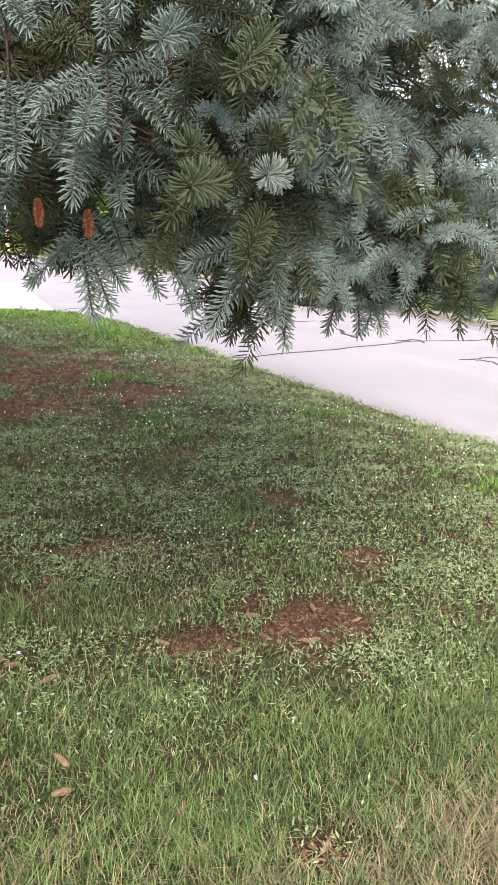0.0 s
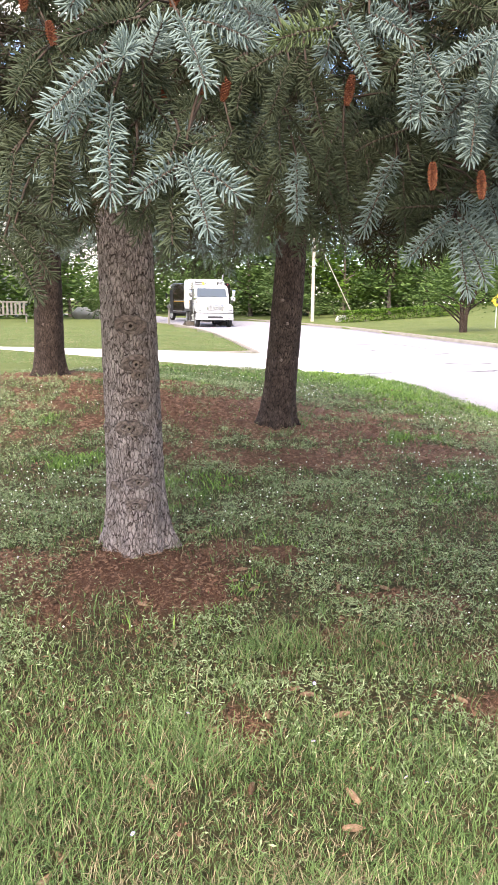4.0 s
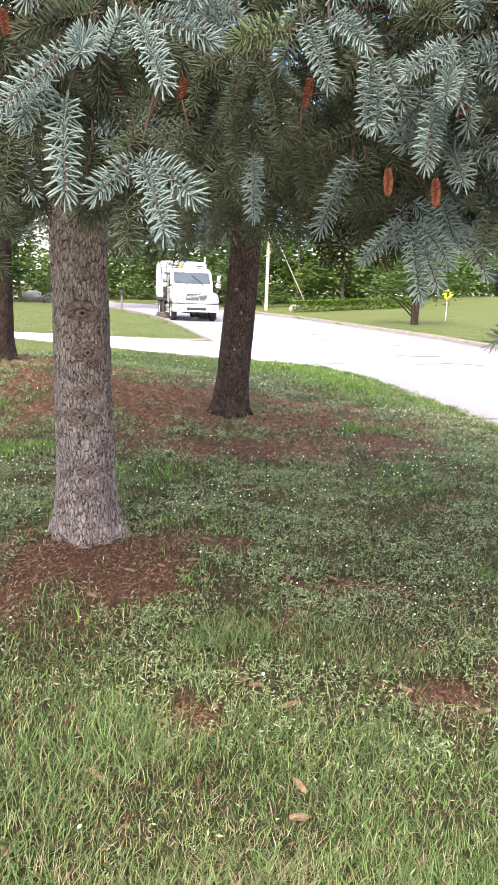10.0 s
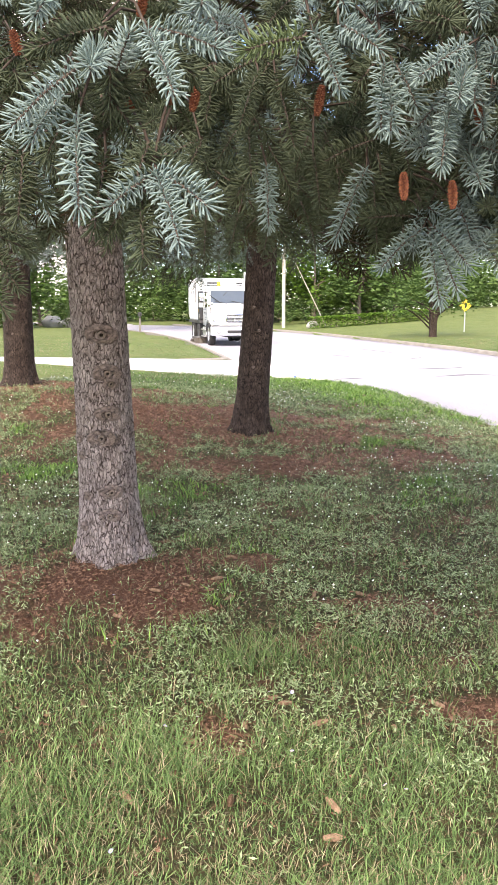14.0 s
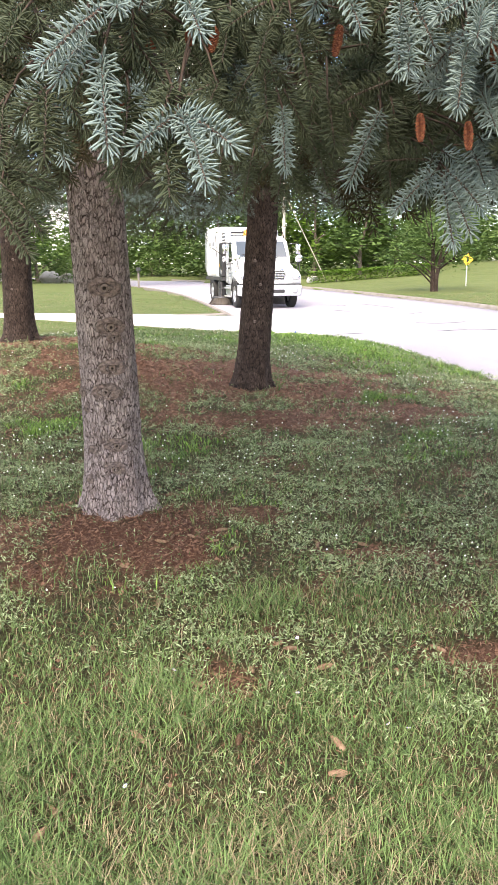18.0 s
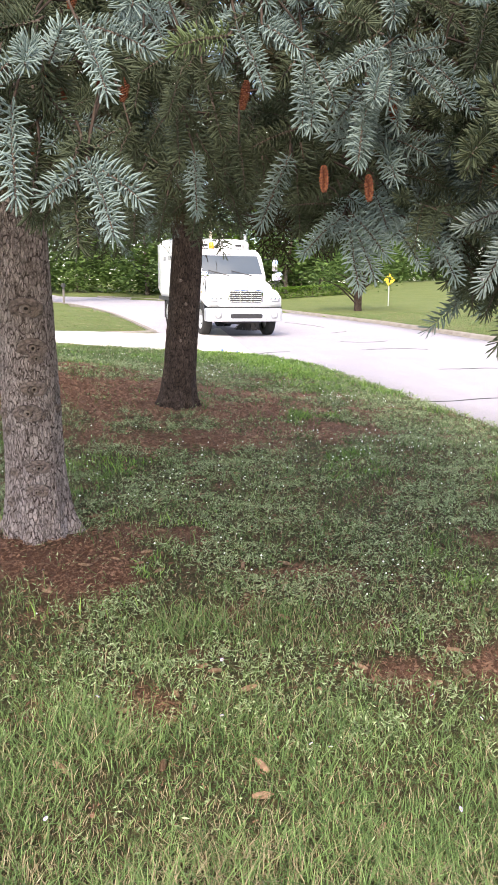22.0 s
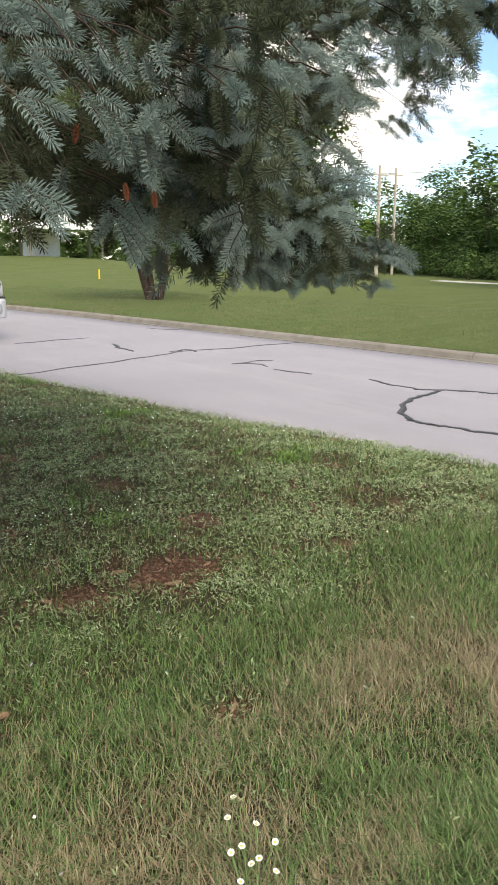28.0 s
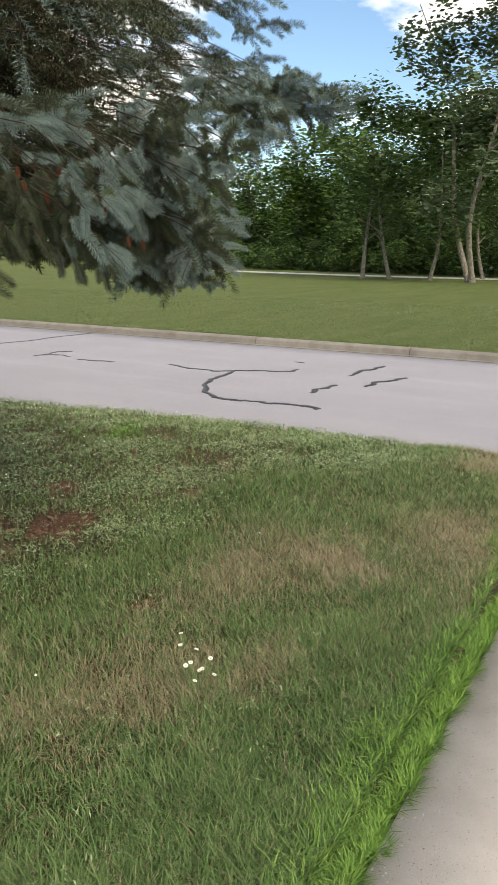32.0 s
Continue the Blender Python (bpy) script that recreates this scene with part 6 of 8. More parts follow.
def build_crumbs():
    """Loose clods of soil and bits of bark on the bare places."""
    x, y, rs = lawn_spots(150000, 17, -3.9, 4.5, 0.8, 13.5, 1.1)
    keep = rs.rand(len(x)) < np.clip(cover(x, y)[0], 0, 1)
    x, y = x[keep], y[keep]
    n = len(x)
    r = 0.0055 * (0.5 + 1.9 * rs.rand(n) ** 3) * (1 + 0.12 * np.clip(np.hypot(x, y) - 3, 0, 12))
    c = np.stack([x, y, height(x, y) + 0.4 * r], 1)
    o = np.array([(1, 0, 0), (-1, 0, 0), (0, 1, 0), (0, -1, 0), (0, 0, 0.8)])
    v = (c[:, None, :] + (o[None] * rs.uniform(0.5, 1.4, (n, 5, 1)) + rs.normal(size=(n, 5, 3)) * 0.2) * r[:, None, None]).reshape(-1, 3)
    b = (np.arange(n) * 5)[:, None]
    f = np.concatenate([b + [q] for q in ([0, 2, 4], [2, 1, 4], [1, 3, 4], [3, 0, 4])])
    tagged(new("soil_crumbs", np_mesh("soil_crumbs", v, f, MULCH)), "reddish soil clods and bark bits under the trees", "soil", kind="stuff")


def build_grit():
    """Pale grit and dark bits washed together along the driveway's edge."""
    rs = np.random.RandomState(81)
    n = 5200
    x = rs.uniform(-2.5, 2.6, n)
    y = drive_edge(x) - 0.01 - 0.75 * rs.rand(n) ** 2.2
    r = 0.0014 * (0.6 + 1.6 * rs.rand(n) ** 3)
    c = np.stack([x, y, drive_level(x) + 0.3 * r], 1)
    o = np.array([(1, 0, 0), (-1, 0, 0), (0, 1, 0), (0, -1, 0), (0, 0, 0.8)])
    v = c[:, None, :] + (o[None] * rs.uniform(0.6, 1.4, (n, 5, 1)) + rs.normal(size=(n, 5, 3)) * 0.15) * r[:, None, None]
    pale = rs.rand(n) < 0.7
    for sel, mat, name, label in ((pale, CONCRETE_PALE, "pale_grit", "pale grit scattered along the driveway edge"), (~pale, MULCH, "dark_grit", "dark crumbs and plant bits on the driveway edge")):
        b = (np.arange(sel.sum()) * 5)[:, None]
        f = np.concatenate([b + [q] for q in ([0, 2, 4], [2, 1, 4], [1, 3, 4], [3, 0, 4])])
        tagged(new(name, np_mesh(name, v[sel].reshape(-1, 3), f, mat)), label, "grit", kind="stuff")


def cone_mesh(length, mat, seed):
    """A spruce cone: overlapping scales round a spindle along X."""
    rs = np.random.RandomState(seed)
    v, f = [], []
    rings = 9
    for i in range(rings):
        s = (i + 0.5) / rings
        r = 0.17 * length * math.sin(math.pi * min(1, 0.16 + 0.8 * s)) ** 0.7
        for k in range(8):
            a = 2 * math.pi * (k + 0.5 * (i % 2)) / 8 + rs.uniform(-0.08, 0.08)
            c, q = math.cos(a), math.sin(a)
            w = 0.46 * r
            x0, x1 = (s - 0.09) * length, (s + 0.075) * length
            o = len(v)
            v += [(x0, c * r * 0.7 - q * w, q * r * 0.7 + c * w), (x0, c * r * 0.7 + q * w, q * r * 0.7 - c * w),
                  (x1, c * r * 1.02 + q * w * 0.7, q * r * 1.02 - c * w * 0.7), (x1 + 0.03 * length, c * r * 0.95, q * r * 0.95), (x1, c * r * 1.02 - q * w * 0.7, q * r * 1.02 + c * w * 0.7)]
            f.append((o, o + 1, o + 2, o + 3, o + 4))
    b = len(v)
    for i, (x, r) in enumerate(((0.0, 0.05), (0.2, 0.11), (0.6, 0.12), (1.0, 0.02))):
        v += [(x * length, math.cos(k * 1.0472) * r * length, math.sin(k * 1.0472) * r * length) for k in range(6)]
    f += [(b + i * 6 + k, b + i * 6 + (k + 1) % 6, b + i * 6 + 6 + (k + 1) % 6, b + i * 6 + 6 + k) for i in range(3) for k in range(6)]
    return mesh_of("spruce_cone", v, f, mat)


def build_cones():
    shapes = [cone_mesh(ln, CONE, k) for k, ln in enumerate((0.060, 0.054, 0.047, 0.064))]
    spots = [(0.83, 2.53), (0.92, 2.50), (1.36, 2.92), (1.52, 2.62), (1.41, 2.38), (1.44, 2.40), (1.64, 2.49), (1.22, 2.68), (1.10, 2.42), (0.25, 2.55), (0.17, 2.58), (0.37, 2.42),
             (-0.33, 2.99), (-0.30, 3.04), (-0.14, 2.32), (-0.10, 2.28), (-0.55, 2.56), (-0.35, 3.62), (-0.95, 3.35), (-0.28, 1.95), (0.55, 3.02), (0.2, 3.28), (0.62, 3.42), (0.45, 3.66), (0.72, 3.72)]
    rs = np.random.RandomState(8)
    x, y, _ = lawn_spots(2600, 9, -3.0, 4.0, 1.2, 9.5, 1.05)
    soil = cover(x, y)[0]
    pick = np.nonzero(rs.rand(len(x)) < 0.02 + 0.13 * soil)[0][:95]
    spots += [(float(x[i]), float(y[i])) for i in pick]
    for k, (cx, cy) in enumerate(spots):
        ob = new("spruce_cone", shapes[k % 4])
        ob.matrix_basis = pose(cx, cy, float(height(cx, cy)) + 0.016, rs.uniform(0, 360), rs.uniform(-12, 12), rs.uniform(0, 360))
        tagged(ob, "dry tan spruce cone lying on the lawn", "cone", "fallen cones")


def stem_curve(a, b, bend, r0=0.0016, r1=0.001):
    a, b = np.array(a), np.array(b)
    s = np.linspace(0, 1, 6)[:, None]
    return tube(a + (b - a) * s + np.array(bend) * np.sin(s * np.pi), np.linspace(r0, r1, 6), 5)


def flower_head(r, mat_petal, mat_eye, petals=14):
    v, f, sl = [], [], []
    for k in range(petals):
        a, w = 2 * math.pi * k / petals, 0.24
        o = len(v)
        v += [(0.2 * r * math.cos(a), 0.2 * r * math.sin(a), 0), (r * 0.8 * math.cos(a - w), r * 0.8 * math.sin(a - w), 0.12 * r),
              (r * math.cos(a), r * math.sin(a), 0.2 * r), (r * 0.8 * math.cos(a + w), r * 0.8 * math.sin(a + w), 0.12 * r)]
        f.append((o, o + 1, o + 2, o + 3))
        sl.append(0)
    b = len(v)
    v += [(0.36 * r * math.cos(k), 0.36 * r * math.sin(k), 0.02 * r) for k in np.arange(8) * math.pi / 4] + [(0, 0, 0.3 * r)]
    f += [(b + k, b + (k + 1) % 8, b + 8) for k in range(8)]
    sl += [1] * 8
    return mesh_of("flower_head", v, f, [mat_petal, mat_eye], sl)


EYE = plain("flower_eye", (0.62, 0.55, 0.12), 0.7)
STEM = plain("flower_stem", (0.12, 0.2, 0.06), 0.7)


def build_flowers():
    rs = np.random.RandomState(14)
    head = flower_head(0.0095, PETAL, EYE)
    plant = tagged(holder("wildflower", Matrix.Translation((0.49, 0.66, float(height(0.49, 0.66))))), "leggy wildflower with small white daisy heads", "wildflower")
    for dx, dy, h in ((-0.04, 0.02, 0.14), (-0.02, 0.06, 0.20), (0.0, 0.03, 0.13), (0.03, 0.0, 0.10), (0.06, 0.05, 0.15), (0.02, 0.09, 0.22), (-0.05, -0.03, 0.10), (0.08, 0.0, 0.12), (0.05, -0.04, 0.08), (-0.01, -0.02, 0.12)):
        v, f = stem_curve((dx * 0.2, dy * 0.2, 0), (dx, dy, h), (rs.uniform(-0.01, 0.01), rs.uniform(-0.01, 0.01), 0))
        st = part("stem", np_mesh("stem", v, f, STEM), None, plant)
        part("flower_head", head, None, st, "", False, pose(dx, dy, h, rs.uniform(-25, 25), rs.uniform(-25, 25), 0))
    small = flower_head(0.008, PETAL_BLUE, EYE, 12)
    for cx, cy in ((0.49, 1.95), (0.55, 1.93), (0.16, 2.5), (0.25, 2.54), (-0.21, 2.3), (-0.1, 2.33), (0.22, 2.15), (0.98, 2.2), (-0.3, 1.66), (-1.35, 3.85), (-1.28, 3.83), (-0.55, 3.4), (0.85, 1.6), (-0.05, 3.5), (1.1, 2.05), (0.05, 0.62), (0.14, 0.95), (1.35, 1.1), (1.9, 1.35)):
        p = tagged(holder("lawn_flower", Matrix.Translation((cx, cy, float(height(cx, cy))))), "pale lilac flower on a short stem in the grass", "flower", "lilac lawn flowers")
        h = rs.uniform(0.06, 0.10)
        v, f = stem_curve((0, 0, 0), (rs.uniform(-0.02, 0.02), 0, h), (0.006, 0, 0))
        part("stem", np_mesh("stem", v, f, STEM), None, p)
        part("blossom", small, None, p, "", False, pose(0, 0, h, rs.uniform(-40, 40), rs.uniform(-40, 40), 0))


def build_suckers():
    """Thin leafy shoots at the foot of the middle spruce."""
    rs = np.random.RandomState(91)
    x0, y0 = 0.52, 8.42
    plant = tagged(holder("seedling", Matrix.Translation((x0, y0, float(height(x0, y0)) - 0.01))), "thin green seedling shoots at the foot of a spruce", "seedling")
    for k in range(6):
        top = np.array([rs.uniform(-0.10, 0.16), rs.uniform(-0.08, 0.08), rs.uniform(0.16, 0.34)])
        sv, sf = stem_curve((0.012 * k - 0.03, 0.01 * (k % 3), 0), top, (0.02, 0, 0), 0.003, 0.0015)
        st = part("stem", np_mesh("stem", sv, sf, STEM), None, plant)
        v = []
        for q in np.linspace(0.3, 1.0, 9):
            c, a, ln = top * q, rs.uniform(0, 6.28), rs.uniform(0.025, 0.045)
            d, u = np.array([math.cos(a), math.sin(a), rs.uniform(-0.1, 0.5)]), np.array([-math.sin(a), math.cos(a), 0.2])
            v += [c, c + d * ln * 0.5 + u * ln * 0.22, c + d * ln, c + d * ln * 0.5 - u * ln * 0.22]
        part("leaves", np_mesh("leaves", np.array(v), np.arange(len(v)).reshape(-1, 4), LEAF_B), None, st)


build_grass()
build_far_grass()
build_weeds()
build_litter()
build_crumbs()
build_grit()
build_cones()
build_flowers()
build_suckers()


# ---- vehicles ----
WHITE = plain("white_paint", (0.66, 0.67, 0.68), 0.28, vary=0.03, scale=3)
SILVER = plain("silver_bumper_paint", (0.55, 0.56, 0.60), 0.35, 0.25, 0.05)
CHROME = plain("chrome", (0.75, 0.76, 0.78), 0.12, 1.0, 0.04)
ALU = plain("dull_aluminium", (0.52, 0.53, 0.54), 0.42, 0.7, 0.12, 8)
BLACK = plain("black_plastic", (0.022, 0.022, 0.024), 0.5, vary=0.3)
RUBBER = plain("tyre_rubber", (0.018, 0.0175, 0.017), 0.85, vary=0.35, scale=30)
DARK_STEEL = plain("dark_steel", (0.07, 0.07, 0.072), 0.55, 0.5, 0.3, 9)
BROWN = plain("dark_brown_paint", (0.030, 0.020, 0.016), 0.13, vary=0.08, scale=2)
GOLD = plain("gold_marking", (0.62, 0.36, 0.05), 0.45, vary=0.06)
BAR_WHITE = plain("white_marking", (0.72, 0.72, 0.70), 0.5, vary=0.04)
BAR_GREY = plain("grey_marking", (0.28, 0.29, 0.31), 0.5, vary=0.1)
RED_LENS = plain("red_lens", (0.55, 0.02, 0.02), 0.2, vary=0.1)
AMBER = plain("amber_lens", (0.75, 0.28, 0.02), 0.2, vary=0.1)
CLEAR_LENS = plain("headlamp_lens", (0.62, 0.64, 0.66), 0.08, 0.35, 0.2, 25)
BRISTLE = plain("broom_bristle", (0.10, 0.085, 0.07), 0.9, vary=0.4, scale=60)


def glass(name, tint):
    m = Mat(name, 0.03, 0, 0.9)
    m.color(tint)
    m.b.inputs["Transmission Weight"].default_value = 0.25
    return m.m


GLASS = glass("windscreen_glass", (0.10, 0.12, 0.14))
GLASS_DARK = glass("dark_side_glass", (0.03, 0.035, 0.04))


def loft(bm, sections):
    """Joins closed loops of points (all alike in number) into a shell with capped ends."""
    rings = [[bm.verts.new(p) for p in s] for s in sections]
    n = len(rings[0])
    for a, b in zip(rings, rings[1:]):
        for i in range(n):
            bm.faces.new((a[i], a[(i + 1) % n], b[(i + 1) % n], b[i]))
    bm.faces.new(rings[0][::-1])
    bm.faces.new(rings[-1])
    bmesh.ops.recalc_face_normals(bm, faces=bm.faces)
    return bm


def rounded(x, z0, z1, y, r=0.12, n=4, x0=None):
    """A rounded rectangle in the plane y, from -x to x and z0 to z1."""
    x0 = -x if x0 is None else x0
    out = []
    for cx, cz, a0 in ((x - r, z1 - r, 0), (x0 + r, z1 - r, 90), (x0 + r, z0 + r, 180), (x - r, z0 + r, 270)):
        for k in range(n + 1):
            a = radians(a0 + 90 * k / n)
            out.append((cx + r * math.cos(a), y, cz + r * math.sin(a)))
    return out


def wheel(parent, x, y, r, width, hub_mat, side=1, name="wheel"):
    """A tyre with its rim, hub and bolts; it turns about X."""
    w = holder(name, Matrix.Translation((x, y, r)))
    w.parent = parent
    bm = bmesh.new()
    hw = width / 2
    lathe(bm, [(r * 0.60, -hw * 0.9), (r * 0.78, -hw), (r * 0.93, -hw * 0.96), (r * 0.99, -hw * 0.8), (r, -hw * 0.4), (r, hw * 0.4), (r * 0.99, hw * 0.8), (r * 0.93, hw * 0.96), (r * 0.78, hw), (r * 0.60, hw * 0.9)], 40, "X", caps=False)
    part("tyre", bm, RUBBER, w, "", True)
    bm = bmesh.new()
    s = side
    lathe(bm, [(r * 0.61, -s * hw * 0.6), (r * 0.61, s * hw * 0.88), (r * 0.56, s * hw * 0.9), (r * 0.52, s * hw * 0.45), (r * 0.36, s * hw * 0.30), (r * 0.24, s * hw * 0.42), (r * 0.22, s * hw * 0.9), (r * 0.10, s * hw * 1.0), (0.001, s * hw * 1.0)], 32, "X")
    rim = part("rim", bm, hub_mat, w, "", True)
    bm = bmesh.new()
    for k in range(10):
        a = 2 * math.pi * k / 10
        c = Vector((0, math.cos(a) * r * 0.31, math.sin(a) * r * 0.31))
        bar(bm, c + Vector((s * hw * 0.3, 0, 0)), c + Vector((s * hw * 0.52, 0, 0)), r * 0.028, n=6)
        h = Vector((0, math.cos(a + 0.3) * r * 0.45, math.sin(a + 0.3) * r * 0.45))
        bar(bm, h + Vector((s * hw * 0.30, 0, 0)), h + Vector((s * hw * 0.42, 0, 0)), r * 0.05, n=8)
    part("bolt_ring", bm, DARK_STEEL, rim)
    return w


def simple(name, parent, mat, *spec, label="", bevel=0.01):
    bm = bmesh.new()
    box(bm, *spec, bevel=bevel)
    return part(name, bm, mat, parent, label)


def build_sweeper():
    """A white street sweeper lorry. Its front axle stands over the origin; it faces +Y, its kerb side is +X."""
    t = tagged(holder("street_sweeper"), "white street sweeper lorry with silver bumper and side broom", "street sweeper")
    # cab: hood, cabin
    bm = bmesh.new()
    loft(bm, [rounded(0.84, 0.88, 1.52, 0.98, 0.16), rounded(0.90, 0.80, 1.60, 0.80, 0.18), rounded(0.94, 0.80, 1.70, 0.25, 0.16), rounded(0.98, 0.80, 1.80, -0.28, 0.12)])
    part("hood", bm, WHITE, t, "", True)
    for s in (-1, 1):
        bm = bmesh.new()
        loft(bm, [rounded(s * 1.17 if s > 0 else -0.62, 0.86, 1.24, 0.92, 0.10, 4, 0.62 if s > 0 else -1.17), rounded(1.19 if s > 0 else -0.70, 0.92, 1.40, 0.55, 0.12, 4, 0.70 if s > 0 else -1.19),
                  rounded(1.19 if s > 0 else -0.80, 1.05, 1.46, 0.0, 0.12, 4, 0.80 if s > 0 else -1.19), rounded(1.16 if s > 0 else -0.85, 0.86, 1.40, -0.62, 0.10, 4, 0.85 if s > 0 else -1.16)])
        part("fender", bm, WHITE, t, "", True)
        bm = bmesh.new()
        for k in range(13):
            a0, a1 = radians(8 + 164 * k / 13), radians(8 + 164 * (k + 1) / 13)
            for rr, w in ((0.60, 0.0),):
                bar(bm, (s * 1.15, math.cos(a0) * rr, 0.52 + math.sin(a0) * rr), (s * 1.15, math.cos(a1) * rr, 0.52 + math.sin(a1) * rr), 0.035, n=6)
        part("wheel_arch", bm, BLACK, t)
    bm = bmesh.new()
    loft(bm, [rounded(1.04, 0.82, 1.78, -0.30, 0.08), rounded(1.10, 0.80, 1.90, -0.42, 0.10), rounded(1.10, 0.80, 2.52, -0.86, 0.16), rounded(1.08, 0.80, 2.66, -1.10, 0.18), rounded(1.08, 0.80, 2.68, -1.95, 0.16), rounded(1.04, 0.84, 2.62, -2.02, 0.14)])
    cab = part("cabin", bm, WHITE, t, "", True)
    # windscreen set in the sloping front
    def quad_sheet(name, pts, thick, mat, parent, rx=6):
        p = [Vector(q) for q in pts]
        nrm = (p[1] - p[0]).cross(p[3] - p[0]).normalized() * thick
        bm = bmesh.new()
        a = [bm.verts.new(q) for q in p]
        b = [bm.verts.new(q + nrm) for q in p]
        bm.faces.new(a[::-1])
        bm.faces.new(b)
        for i in range(4):
            bm.faces.new((a[i], a[(i + 1) % 4], b[(i + 1) % 4], b[i]))
        bmesh.ops.bevel(bm, geom=list(bm.edges), offset=min(abs(thick) * 0.4, 0.01), segments=1, affect="EDGES")
        return part(name, bm, mat, parent)
    quad_sheet("windscreen_seal", [(-1.03, -0.375, 1.80), (1.03, -0.375, 1.80), (0.97, -0.845, 2.50), (-0.97, -0.845, 2.50)], 0.02, BLACK, cab)
    ws = quad_sheet("windscreen", [(-0.99, -0.372, 1.845), (0.99, -0.372, 1.845), (0.93, -0.81, 2.46), (-0.93, -0.81, 2.46)], 0.034, GLASS, cab)
    for x in (-0.5, 0.25):
        bm = bmesh.new()
        bar(bm, (x - 0.1, -0.30, 1.83), (x + 0.55, -0.40, 1.98), 0.014, n=6)
        part("wiper", bm, BLACK, cab)
    for s in (-1, 1):
        quad_sheet("side_window", [(s * 1.085, -0.66, 1.72), (s * 1.085, -1.42, 1.66), (s * 1.075, -1.42, 2.42), (s * 1.075, -0.95, 2.42)], s * -0.02 if s > 0 else 0.02, GLASS_DARK, cab)
        simple("door_seam", cab, BAR_GREY, s * 1.101, s * 1.106, -0.62, -0.605, 0.9, 1.75, bevel=0)
        simple("door_seam", cab, BAR_GREY, s * 1.101, s * 1.106, -1.50, -1.485, 0.9, 2.45, bevel=0)
        simple("door_handle", cab, BLACK, min(s * 1.10, s * 1.13), max(s * 1.10, s * 1.13), -1.44, -1.26, 1.42, 1.48)
        bm = bmesh.new()
        lathe(bm, [(0.14, 0.0), (0.14, 0.006), (0.11, 0.008), (0.001, 0.008)], 20, "X", (s * 1.10 if s > 0 else -1.108, -1.02, 1.47))
        part("door_emblem", bm, BAR_GREY, cab, "round grey emblem on the door")
        for k in range(2):
            simple("lettering_bar", cab, BAR_GREY, min(s * 1.104, s * 1.108), max(s * 1.104, s * 1.108), -1.30, -0.72, 1.22 - 0.10 * k, 1.27 - 0.10 * k, bevel=0, label="grey unreadable lettering")
        # mirrors on arms
        bm = bmesh.new()
        bar(bm, (s * 1.08, -0.55, 2.35), (s * 1.42, -0.42, 2.38), 0.014, n=8)
        bar(bm, (s * 1.08, -0.60, 1.62), (s * 1.42, -0.42, 1.60), 0.014, n=8)
        bar(bm, (s * 1.42, -0.42, 1.58), (s * 1.42, -0.42, 2.40), 0.014, n=8)
        part("mirror_bracket", bm, BLACK, t)
        bm = bmesh.new()
        box(bm, min(s * 1.33, s * 1.52), max(s * 1.33, s * 1.52), -0.49, -0.41, 1.98, 2.34, 0.03, 3)
        part("mirror", bm, CHROME, t, "", True)
        bm = bmesh.new()
        box(bm, min(s * 1.33, s * 1.52), max(s * 1.33, s * 1.52), -0.49, -0.41, 1.68, 1.90, 0.05, 3)
        part("mirror", bm, WHITE, t, "", True)
        # round fender mirror on three thin struts
        c = Vector((s * 1.17, 0.62, 1.82))
        bm = bmesh.new()
        for dx, dy in ((0.0, 0.10), (-0.10 * s, -0.22), (-0.02 * s, -0.40)):
            bar(bm, c, (c.x + dx, c.y + dy, 1.30), 0.009, n=6)
        part("mirror_strut", bm, BLACK, t)
        bm = bmesh.new()
        lathe(bm, [(0.03, 0.05), (0.105, 0.035), (0.13, 0.0), (0.125, -0.015), (0.001, -0.03)], 24, "Y", c)
        part("round_mirror", bm, CHROME, t, "", True)
        # head lamps and bumper lamps
        bm = bmesh.new()
        loft(bm, [rounded(1.13 if s > 0 else -0.68, 1.05, 1.25, 0.945, 0.08, 4, 0.68 if s > 0 else -1.13), rounded(1.12 if s > 0 else -0.72, 1.08, 1.23, 0.985, 0.07, 4, 0.72 if s > 0 else -1.12)])
        lamp = part("headlight", bm, CLEAR_LENS, t, "", True)
        bm = bmesh.new()
        for q in (0.80, 0.93, 1.05):
            lathe(bm, [(0.055, 0.0), (0.05, 0.012), (0.001, 0.018)], 14, "Y", (s * q, 0.982, 1.15))
        part("lamp_reflector", bm, CHROME, lamp, "", True)
        bm = bmesh.new()
        lathe(bm, [(0.075, 0.0), (0.07, 0.02), (0.03, 0.028), (0.001, 0.028)], 20, "Y", (s * 0.88, 1.135, 0.66))
        part("fog_light", bm, CLEAR_LENS, t, "", True)
        bm = bmesh.new()
        box(bm, min(s * 1.10, s * 1.20), max(s * 1.10, s * 1.20), 0.30, 0.36, 1.30, 1.36, 0.015)
        part("indicator", bm, AMBER, t)
    # grille with slats
    bm = bmesh.new()
    loft(bm, [rounded(0.56, 0.985, 1.42, 0.97, 0.09), rounded(0.545, 1.0, 1.41, 1.02, 0.09)])
    g = part("grille", bm, CHROME, t, "", True)
    bm = bmesh.new()
    loft(bm, [rounded(0.50, 1.03, 1.385, 1.015, 0.06), rounded(0.50, 1.03, 1.385, 1.024, 0.06)])
    part("grille_mesh", bm, BLACK, g)
    for k in range(6):
        z = 1.06 + k * 0.06
        simple("slat", g, CHROME, -0.495, 0.495, 1.02, 1.045, z - 0.011, z + 0.015, bevel=0.006)
    for x in (-0.17, 0.17):
        simple("slat", g, CHROME, x - 0.008, x + 0.008, 1.02, 1.035, 1.03, 1.385, bevel=0.003)
